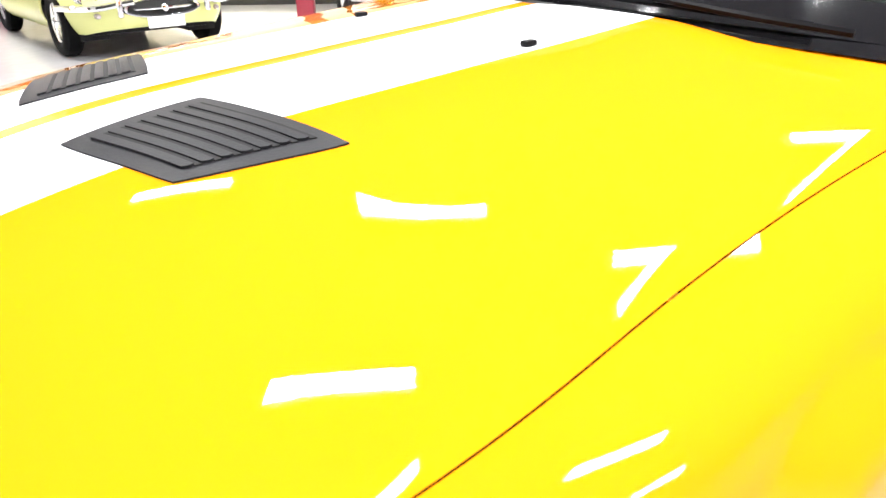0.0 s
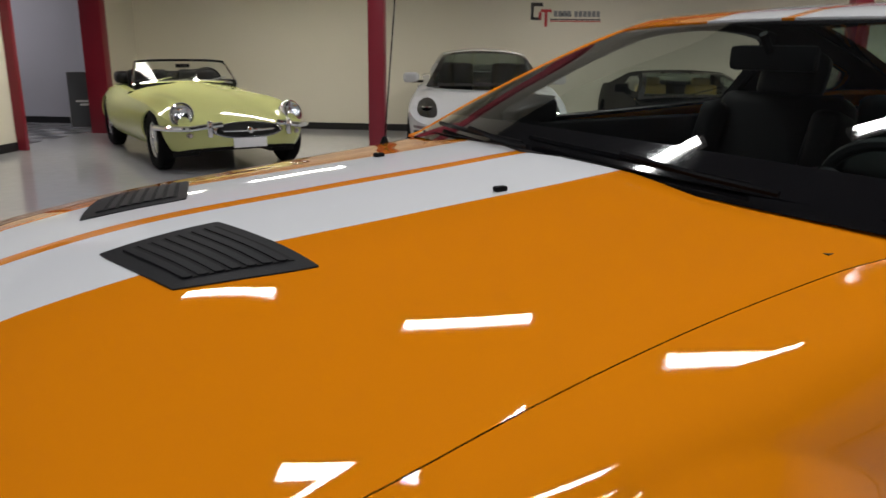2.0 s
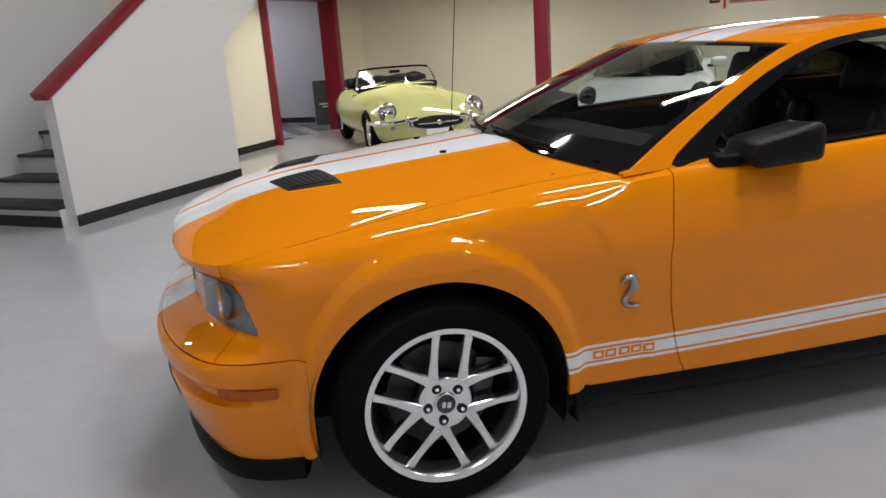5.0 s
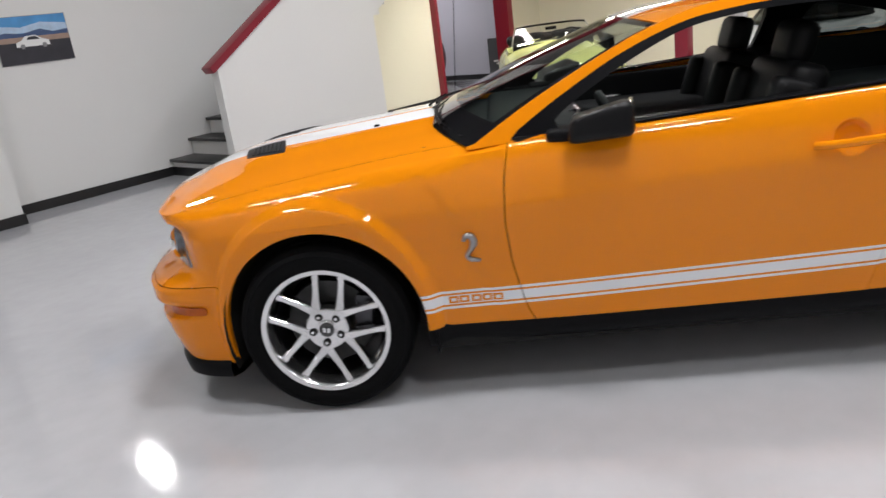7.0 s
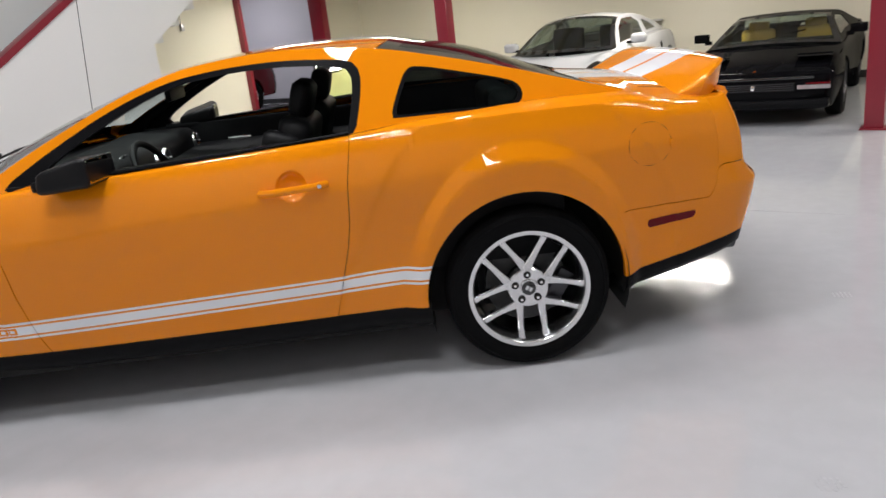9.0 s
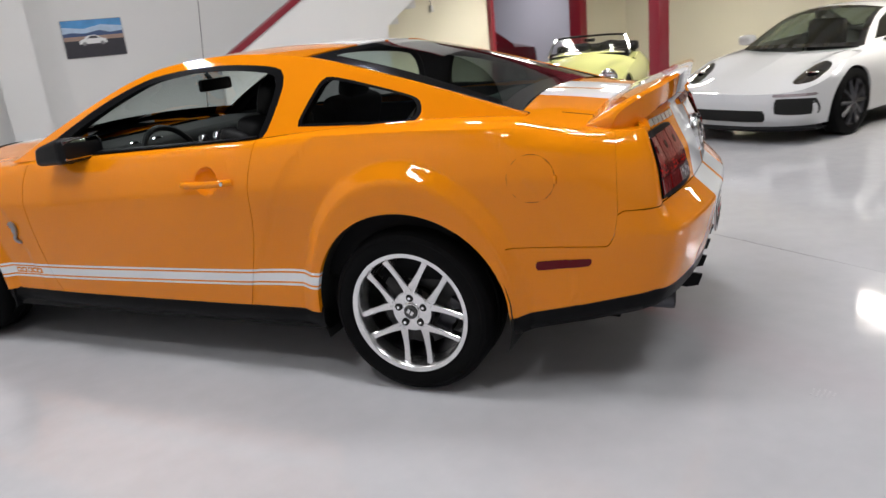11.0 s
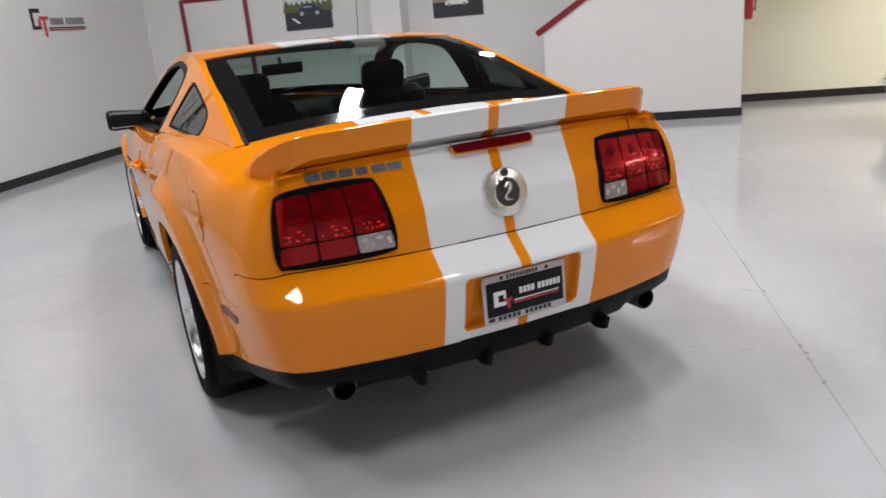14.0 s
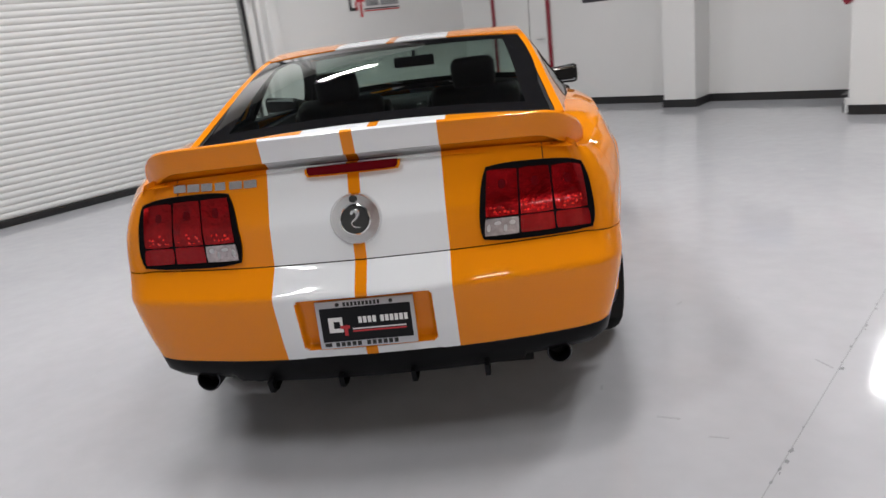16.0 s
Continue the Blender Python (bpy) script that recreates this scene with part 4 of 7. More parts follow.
# dark wheel wells and underbody
for wx, ra in ((FX, RAF), (RX, RAR)):
    for sg in (-1, 1):
        vs, fs = [], []
        for i in range(25):
            a = -0.35 + (math.pi + 0.7) * i / 24
            for yy in (0.865 if wx < 0 else 0.9, 0.52):
                vs.append((wx + (ra + 0.012) * math.cos(a), sg * yy, WZ + (ra + 0.012) * math.sin(a)))
        fs = [(2 * i, 2 * i + 1, 2 * i + 3, 2 * i + 2) for i in range(24)]
        k = len(vs)
        vs += [(wx + (ra + 0.012) * math.cos(-0.35 + (math.pi + 0.7) * i / 24), sg * 0.521, WZ + (ra + 0.012) * math.sin(-0.35 + (math.pi + 0.7) * i / 24)) for i in range(25)]
        fs.append(tuple(range(k, k + 25)))
        obj("wheel_arch_liner", vs, fs, M_DARK, CAR, "black wheel arch liner")
part("floor_pan", box_bm(0.0, 0, 0.235, 1.9, 1.7, 0.05), M_DARK, CAR, "dark underbody", smooth=False)
part("floor_pan", box_bm(-1.5, 0, 0.24, 1.15, 1.04, 0.12), M_DARK, CAR, smooth=False)
part("floor_pan", box_bm(1.5, 0, 0.28, 1.2, 1.04, 0.14), M_DARK, CAR, smooth=False)
for sg in (-1, 1):
    # black sill
    vs, fs = [], []
    xs = np.linspace(FX + RAF - 0.005, RX - RAR + 0.005, 40)
    sec = [(-0.012, 0.018), (-0.004, 0.0), (0.0, -0.03), (-0.004, -0.05), (-0.025, -0.082), (-0.06, -0.095), (-0.16, -0.095)]
    for x in xs:
        i = at_x(x)
        zb = float(z_low(min(max(x, -0.95), 0.94)))
        yb = TUB[i, 0, 1] if abs(x - FX) > RAF + 0.01 and abs(x - RX) > RAR + 0.01 else TUB[at_x(-0.93 if x < 0 else 0.92), 0, 1]
        for dy, dz in sec:
            vs.append((x, sg * (yb + dy), zb + dz))
    m = len(sec)
    fs = [(i * m + j, (i + 1) * m + j, (i + 1) * m + j + 1, i * m + j + 1) for i in range(len(xs) - 1) for j in range(m - 1)]
    fs += [tuple(range(m)), tuple(range(len(vs) - m, len(vs)))]
    obj("sill", vs, fs, M_BLACK, CAR, "black plastic sill")
    part("mud_flap", box_bm(-0.945, sg * 0.80, 0.27, 0.012, 0.16, 0.14, 0.004), M_BLACK, CAR)
# black rear valance with fins
vs, fs = [], []
ii = [i for i in range(iR1, len(cols))]
for sg in (-1,):
    ring = [(i, 1) for i in ii] + [(i, -1) for i in ii[::-1][1:]]
    for i, s in ring:
        p = TUB[i, 0]
        q = np.array([inn[i, 0], inn[i, 1], 0])
        drop = 0.085 if cols[i, 1] > 0.5 else 0.10
        for o, dz in ((0.004, 0.02), (0.0, 0.0), (0.012, -0.05), (0.05, -drop), (0.22, -drop + 0.02)):
            e = p + q * o + np.array([0, 0, dz])
            vs.append((e[0], -s * e[1], e[2]))
fs = [(i * 5 + j, (i + 1) * 5 + j, (i + 1) * 5 + j + 1, i * 5 + j + 1) for i in range(len(ring) - 1) for j in range(4)]
obj("rear_valance", vs, fs, M_BLACK, CAR, "black plastic rear valance", sharp=50)
for fy in (-0.36, -0.12, 0.12, 0.36):
    bm = extrude_poly([(2.2, 0.37), (2.40, 0.35), (2.385, 0.305), (2.34, 0.295), (2.2, 0.32)], [], lambda a, b, c: Vector((a, fy - 0.008 + c, b)), 0.016)
    part("diffuser_fin", bm, M_BLACK, CAR, smooth=False)
for sg in (-1, 1):
    vs, fs = lathe([(0.041, -0.22), (0.042, 0.0), (0.040, 0.005), (0.037, 0.004), (0.033, -0.2)], 28, "x", (2.315, sg * 0.60, 0.338))
    ex = obj("exhaust_tip", vs, fs, M_ALUDARK, CAR, "round dark metal exhaust tip")
    obj("bore", *lathe([(0.0, 0.0), (0.036, 0.0)], 28, "x", (2.25, sg * 0.60, 0.338)), M_DARK, ex)

# front splitter, grille, headlamps
vs = []
iS = at_x(-1.80)
ring = [(i, 1) for i in range(0, iS + 1)][::-1] + [(i, -1) for i in range(1, iS + 1)]
for i, s in ring:
    p = TUB[i, 0]
    q = np.array([inn[i, 0], inn[i, 1], 0])
    for o, dz in ((0.01, 0.015), (-0.012, 0.0), (-0.02, -0.02), (-0.012, -0.06), (0.06, -0.075), (0.3, -0.06)):
        e = p + q * o + np.array([0, 0, dz])
        vs.append((e[0], -s * e[1], e[2]))
fs = [(i * 6 + j, (i + 1) * 6 + j, (i + 1) * 6 + j + 1, i * 6 + j + 1) for i in range(len(ring) - 1) for j in range(5)]
obj("front_splitter", vs, fs, M_BLACK, CAR, "black plastic chin spoiler", sharp=50)
conform("grille", [(-0.15, 0.605), (0.15, 0.605), (0.16, 0.74), (-0.16, 0.74)], "-x", M_DARK, CAR, 0.006, n=20, label="black grille opening")
conform("lower_grille", [(-0.42, 0.28), (0.42, 0.28), (0.42, 0.46), (-0.42, 0.46)], "-x", M_DARK, CAR, 0.004, n=16, label="black lower grille opening")
for gz in np.linspace(0.62, 0.75, 6):
    part("grille_bar", box_bm(-2.062, 0, gz, 0.012, 0.28, 0.006), M_BLACK, CAR, smooth=False)
for sg in (-1, 1):
    q = [(0.49, 0.605), (0.775, 0.595), (0.70, 0.735), (0.50, 0.755)]
    q = q if sg > 0 else flip(q)
    hl = conform("headlamp", q, "-x", M_LAMPBOWL, CAR, 0.003, 0.02, 12, 8, 0.15, "clear headlamp with a grey bowl")
    p, _ = cast(SKIN, "-x", sg * 0.62, 0.67)
    obj("reflector", *lathe([(0.0, 0.03), (0.03, 0.022), (0.058, 0.0), (0.062, -0.012)], 28, "x", (p.x + 0.004, sg * 0.635, 0.672)), M_CHROME, hl)
    q2 = [(a * 0.998, b) for a, b in q]
    conform("lens", q2, "-x", M_CLEAR, hl, 0.010, 0.008, 12, 8, 0.15)
    q = [(-2.01, 0.413), (-1.835, 0.413), (-1.835, 0.447), (-2.01, 0.447)]
    conform("front_marker", q, "-y" if sg < 0 else "+y", M_AMBER, CAR, 0.008, 0.014, 12, 5, 0.3, "amber marker lens")
    q = [(0.60, 0.25), (0.69, 0.26), (0.69, 0.34), (0.60, 0.35)]
    conform("brake_duct", q if sg > 0 else flip(q), "-x", M_ORANGE, CAR, -0.006, 0.0, 8, 8, 0.9)
    # rear side marker
    q = [(1.865, 0.512), (2.06, 0.532), (2.068, 0.562), (1.865, 0.548)]
    mk = conform("side_marker", q, "-y" if sg < 0 else "+y", M_REDMARK, CAR, 0.003, 0.012, 8, 4, 0.25, "dark red side marker lens")

# tail lamps
lens_rng = random.Random(5)
for sg in (-1, 1):
    def yy(q):
        return [(sg * a, b) for a, b in q]
    oq = [(0.372, 0.746), (0.752, 0.740), (0.728, 0.964), (0.403, 0.979)]
    tl = conform("tail_lamp", yy(oq), "+x", M_SATIN, CAR, 0.008, 0.03, 16, 12, 0.34, "red three-segment tail lamp in a black bezel")

    def inq(s, t):
        o = np.array(oq)
        return tuple(o[0] * (1 - s) * (1 - t) + o[1] * s * (1 - t) + o[2] * s * t + o[3] * (1 - s) * t)
    for k in range(3):
        a0 = 0.052 + k * 0.304
        a1 = a0 + 0.288
        conform("lens", yy([inq(a0, 0.33), inq(a1, 0.33), inq(a1, 0.925), inq(a0, 0.925)]), "+x", M_REDLENS, tl, 0.012, 0.012, 8, 8, 0.1 if k < 2 else 0.22, "deep red faceted lens")
        conform("bulb_pocket", yy([inq(a0 + 0.11, 0.68), inq(a1 - 0.11, 0.68), inq(a1 - 0.11, 0.80), inq(a0 + 0.11, 0.80)]), "+x", M_REDDARK, tl, 0.0132, 0.002, 6, 6, 0.9)
        if k:
            conform("lens", yy([inq(a0, 0.085), inq(a1, 0.085), inq(a1, 0.315), inq(a0, 0.315)]), "+x", M_REDMID, tl, 0.012, 0.012, 8, 8, 0.1 if k < 2 else 0.22, "plain red lower lens")
        # scattered bright patches: glints of the lens put in as colour
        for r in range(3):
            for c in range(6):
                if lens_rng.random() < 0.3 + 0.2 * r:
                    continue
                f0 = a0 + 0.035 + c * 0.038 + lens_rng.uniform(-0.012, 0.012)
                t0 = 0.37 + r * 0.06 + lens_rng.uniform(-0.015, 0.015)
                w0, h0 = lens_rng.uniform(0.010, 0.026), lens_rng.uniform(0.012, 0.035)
                conform("facet", yy([inq(f0, t0), inq(f0 + w0, t0), inq(f0 + w0, t0 + h0), inq(f0, t0 + h0)]), "+x", M_REDGLINT, tl, 0.0124, 0.0008, 4, 4, 0.9)
    conform("reversing_lens", yy([inq(0.052, 0.085), inq(0.34, 0.085), inq(0.34, 0.31), inq(0.052, 0.31)]), "+x", M_WHITELENS, tl, 0.013, 0.012, 8, 6, 0.12, "clear reversing lens")
    # silver patches paint the bright streaks in the reversing lens
    for f0, f1, g0, g1 in ((0.07, 0.10, 0.14, 0.24), (0.13, 0.19, 0.22, 0.27), (0.21, 0.24, 0.13, 0.22), (0.26, 0.31, 0.21, 0.27)):
        conform("lens_facet", yy([inq(f0, g0), inq(f1, g0), inq(f1, g1), inq(f0, g1)]), "+x", M_SILVER, tl, 0.0134, 0.0008, 5, 5, 0.9)

# round boot emblem, brake light, plate in its niche
p, _ = cast(SKIN, "+x", 0, 0.862)
tilt = Matrix.Rotation(radians(-9), 4, "Y")
em = obj("emblem", *lathe([(0.0, 0.012), (0.042, 0.012), (0.045, 0.016), (0.049, 0.012), (0.076, 0.009), (0.082, 0.0), (0.082, -0.02)], 48, "x"), M_ALU, CAR, "round brushed metal emblem disc")
em.matrix_world = Matrix.Translation((p.x + 0.004, 0, 0.862)) @ tilt
obj("emblem_field", *lathe([(0.0, 0.0152), (0.0425, 0.0152), (0.0425, 0.01)], 40, "x"), M_GLOSSB, em, "black emblem field")
sn = [(0.018, -0.012, 0.020), (0.018, 0.0, 0.034), (0.018, 0.012, 0.024), (0.018, 0.006, 0.006), (0.018, -0.012, -0.010), (0.018, -0.006, -0.026), (0.018, 0.018, -0.030)]
obj("emblem_mark", *tube(spline([(a, b * 0.85, c * 0.85) for a, b, c in sn], 24), 0.005, 6, taper=list(np.interp(np.linspace(0, 1, 24), [0, 0.25, 0.5, 1], [0.8, 1.7, 1.0, 0.4]))), M_ALU, em, "silver curved mark")
obj("lock", *lathe([(0.0, 0.02), (0.011, 0.02), (0.013, 0.012)], 20, "x", (0, 0.0, 0.064)), M_GLOSSB, em)
conform("brake_light", [(-0.145, 1.002), (0.145, 1.002), (0.145, 1.036), (-0.145, 1.036)], "+x", M_REDMARK, CAR, 0.020, 0.03, 12, 5, 0.2, "dark red high brake light")
conform("brake_light_surround", [(-0.153, 0.997), (0.153, 0.997), (0.153, 1.042), (-0.153, 1.042)], "+x", M_ORANGE, CAR, 0.016, 0.03, 12, 5, 0.2)
for o in [c for c in CAR.children if c.name.startswith("rear_bumper")]:
    bm = bmesh.new()
    bm.from_mesh(o.data)
    bmesh.ops.delete(bm, geom=[f for f in bm.faces if any(abs(v.co.y) < 0.225 and 0.455 < v.co.z < 0.643 and v.co.x > 2.3 for v in f.verts)], context="FACES")
    bm.to_mesh(o.data)
    bm.free()
pn = conform("plate_niche", [(-0.285, 0.4212), (0.285, 0.4212), (0.285, 0.664), (-0.285, 0.664)], "+x", M_BODY, CAR, 0.0005, 0.0012, 101, 51, 0.0, "orange number plate niche")
pn.data.materials.append(M_ORANGE)


def niche(y, z):
    """How deep the niche is cut at a point, 0 to 1, with rounded corners."""
    qx, qz = max(abs(y) - 0.197, 0), max(abs(z - 0.548) - 0.074, 0)
    return 1 - float(smooth01(0.008, 0.020, math.hypot(qx, qz)))


for v in pn.data.vertices:
    v.co.x -= 0.034 * niche(v.co.y, v.co.z)
for f in pn.data.polygons:
    if niche(f.center.y, f.center.z) > 0.01:
        f.material_index = 1
pm = Matrix.Translation((2.432, 0.0, 0.548)) @ Matrix.Rotation(radians(-2), 4, "Y")
pl = part("number_plate", box_bm(0, 0, 0, 0.008, 0.312, 0.158, 0.003), M_SILVER, CAR, "black plate in a silver frame")
pl.matrix_world = pm
part("plate_face", box_bm(0.0045, 0, 0, 0.004, 0.288, 0.112, 0.001), M_PLATE, pl)


def bars(parent, material, y0, z0, count, w, h, gap, x=0.0068, dx=0.0012, name="letter_bar"):
    for i in range(count):
        part(name, box_bm(x, y0 + i * (w + gap), z0, dx, w, h), material, parent, smooth=False)


bars(pl, M_INK, -0.10, -0.066, 5, 0.0125, 0.014, 0.005, 0.0045)
bars(pl, M_INK, 0.0, -0.066, 6, 0.0125, 0.014, 0.005, 0.0045)
bars(pl, M_INK, -0.13, -0.066, 1, 0.022, 0.012, 0.005, 0.0045)
bars(pl, M_INK, -0.062, 0.066, 10, 0.008, 0.013, 0.004, 0.0045)
bars(pl, M_WHITEINK, -0.018, 0.012, 4, 0.011, 0.021, 0.004)
bars(pl, M_WHITEINK, 0.052, 0.012, 6, 0.011, 0.021, 0.004)
part("letter_bar", box_bm(0.0068, -0.097, 0.0, 0.0012, 0.045, 0.05, 0.0), M_WHITEINK, pl, smooth=False)
part("letter_bar", box_bm(0.0075, -0.093, 0.0, 0.0012, 0.02, 0.022), M_PLATE, pl, smooth=False)
part("letter_bar", box_bm(0.0082, -0.068, -0.008, 0.0012, 0.03, 0.010), M_REDINK, pl, smooth=False)
part("letter_bar", box_bm(0.0082, -0.066, -0.022, 0.0012, 0.011, 0.03), M_REDINK, pl, smooth=False)
part("letter_bar", box_bm(0.0068, 0.04, -0.016, 0.0012, 0.17, 0.004), M_WHITEINK, pl, smooth=False)
part("letter_bar", box_bm(0.0068, 0.04, -0.024, 0.0012, 0.17, 0.005), M_REDINK, pl, smooth=False)
for sy in (-0.085, 0.085):
    obj("plate_screw", *lathe([(0.0, 0.007), (0.006, 0.006), (0.007, 0.003)], 12, "x", (0, sy, 0.066)), M_INK, pl)
# chrome lettering above the tail lamp, as plain bars
for i, (w, gp) in enumerate(((0.044, 0), (0.044, 0), (0.04, 0), (0.036, 0), (0.044, 0), (0.044, 0))):
    y = -0.61 + i * 0.05
    conform("letter_bar", [(y, 0.981), (y + w, 0.982), (y + w, 1.005), (y, 1.004)], "+x", M_ALU, CAR, 0.006, 0.008, 4, 4, 0.05, "chrome letter bar")

# rear spoiler, its ends swept forwards and down to the wings
vs = []
NSP = 71
for i in range(NSP):
    y = -0.74 * math.cos(math.pi * i / (NSP - 1))
    a_ = abs(y)
    e_ = min(1.0, max(0.0, (a_ - 0.58) / 0.16))
    xt = 2.315 - 0.05 * (a_ / 0.7) ** 2.2 - 0.12 * e_ ** 2
    zt = 1.136 - 0.014 * (a_ / 0.7) ** 2
    xf = min(2.03, xt - 0.05)
    pf, _ = cast(SKIN, "+z", xf, y)
    pb, _ = cast(SKIN, "+z", min(xt - 0.03, 2.22), y)
    zf, zskin = pf.z if pf else 1.0, pb.z if pb else 0.985
    zt = zskin + 0.02 + (zt - zskin - 0.02) * math.sqrt(1 - 0.98 * e_ * e_)
    low = float(smooth01(0.0, 1.0, e_))
    zb = (zt - 0.078) * (1 - low) + (zskin - 0.008) * low
    sec = [(xf, zf - 0.012), (xf + 0.01, zf + 0.002), (xf + (xt - xf) * 0.4, zf + (zt - zf) * 0.42), (xf + (xt - xf) * 0.75, zf + (zt - zf) * 0.86), (xt - 0.012, zt), (xt, zt - 0.006), (xt - 0.003, zt - 0.013),
           (xt - 0.010, (zt + zb) / 2 - 0.003), (xt - 0.018, zb), (xt - 0.045, zb - 0.006), (xt - 0.10, min(zb - 0.012, zskin - 0.02))]
    vs += [(a, y, b) for a, b in sec]
m = 11
fs = [(i * m + j, (i + 1) * m + j, (i + 1) * m + j + 1, i * m + j + 1) for i in range(NSP - 1) for j in range(m - 1)]
fs += [tuple(range(m)), tuple(range(len(vs) - m, len(vs)))]
obj("rear_spoiler", vs, fs, M_BODY, CAR, "orange ducktail spoiler with white stripes", sharp=45)

# upright joints of the boot lid above the tail lamps
for sg in (-1, 1):
    line_ = []
    for z in np.linspace(0.965, 1.045, 9):
        p, _ = cast(SKIN, "+x", sg * 0.598, z)
        line_.append((p.x + 0.0004, sg * 0.598, z))
    obj("panel_gap", *tube(line_, 0.0022, 4), M_DARK, CAR)

# bonnet vents: framed black panels with slats
for sg in (-1, 1):
    q = [(-1.79, sg * 0.118), (-1.73, sg * 0.325), (-1.545, sg * 0.368), (-1.61, sg * 0.098)]
    v = conform("bonnet_vent", q, "+z", M_VENT, CAR, 0.0022, 0.006, 12, 12, 0.16, "black louvred bonnet vent")
    qa = np.array(q)
    for k in range(7):
        f0, f1 = 0.14 + k * 0.108, 0.14 + k * 0.108 + 0.07

        def at(s, t):
            return tuple(qa[0] * (1 - s) * (1 - t) + qa[1] * s * (1 - t) + qa[2] * s * t + qa[3] * (1 - s) * t)
        sl = conform("slat", [at(0.12, f0), at(0.88, f0), at(0.88, f1), at(0.12, f1)], "+z", M_VENT, v, 0.0052, 0.003, 8, 3, 0.1)
        conform("slot", [at(0.12, f1 - 0.004), at(0.88, f1 - 0.004), at(0.88, f1 + 0.036), at(0.12, f1 + 0.036)], "+z", M_DARK, v, 0.0036, 0.0015, 8, 3, 0.0)
    p, _ = cast(SKIN, "+z", -1.165, sg * 0.23)
    part("washer_jet", box_bm(p.x, p.y, p.z + 0.004, 0.024, 0.015, 0.010, 0.0045), M_BLACK, CAR, "black washer jet")

# cowl and wipers
vs, fs = [], []
NC = 33
for i in range(NC):
    s = -1 + 2 * i / (NC - 1)
    k = abs(s)
    a = HOOD[-1][np.argmin(np.abs(HOOD[-1][:, 1] - k * 0.70))]
    w0 = WS[0][np.argmin(np.abs(WS[0][:, 1] - k * 0.70))]
    vs += [(a[0] - 0.02, s * 0.70, a[2] - 0.02), (a[0] + 0.012, s * 0.70, a[2] + 0.001), (w0[0] + 0.03, s * 0.70, w0[2] + 0.012), (w0[0] + 0.08, s * 0.70, w0[2] - 0.02)]
fs = [(i * 4 + j, (i + 1) * 4 + j, (i + 1) * 4 + j + 1, i * 4 + j + 1) for i in range(NC - 1) for j in range(3)]
obj("cowl", vs, fs, M_BLACK, CAR, "black plastic cowl panel")


def on_screen(s, t, up=0.0):
    """A point on the windscreen: s across (-1 left, 1 right), t up."""
    i = t * (WS.shape[0] - 1)
    i0 = int(min(i, WS.shape[0] - 2))
    f = i - i0
    j = (1 - abs(s)) * (WS.shape[1] - 1)
    j0 = int(min(j, WS.shape[1] - 2))
    g = j - j0
    p = (WS[i0, j0] * (1 - f) + WS[i0 + 1, j0] * f) * (1 - g) + (WS[i0, j0 + 1] * (1 - f) + WS[i0 + 1, j0 + 1] * f) * g
    return (p[0] - up * 0.5, math.copysign(p[1], s), p[2] + up * 0.85)


for s0, s1 in ((-0.62, 0.02), (0.02, 0.66)):
    wp = obj("wiper_arm", *tube([on_screen(s0 - 0.05, 0.02, 0.02), on_screen(s0 + 0.1, 0.03, 0.02), on_screen((s0 + s1) / 2, 0.06, 0.018)], 0.006, 6), M_SATIN, CAR, "black wiper arm")
    obj("wiper_blade", *tube([on_screen(s0 + 0.02 + (s1 - s0) * q, 0.045 + 0.03 * q, 0.01) for q in np.linspace(0, 1, 10)], 0.006, 5), M_SATIN, wp)

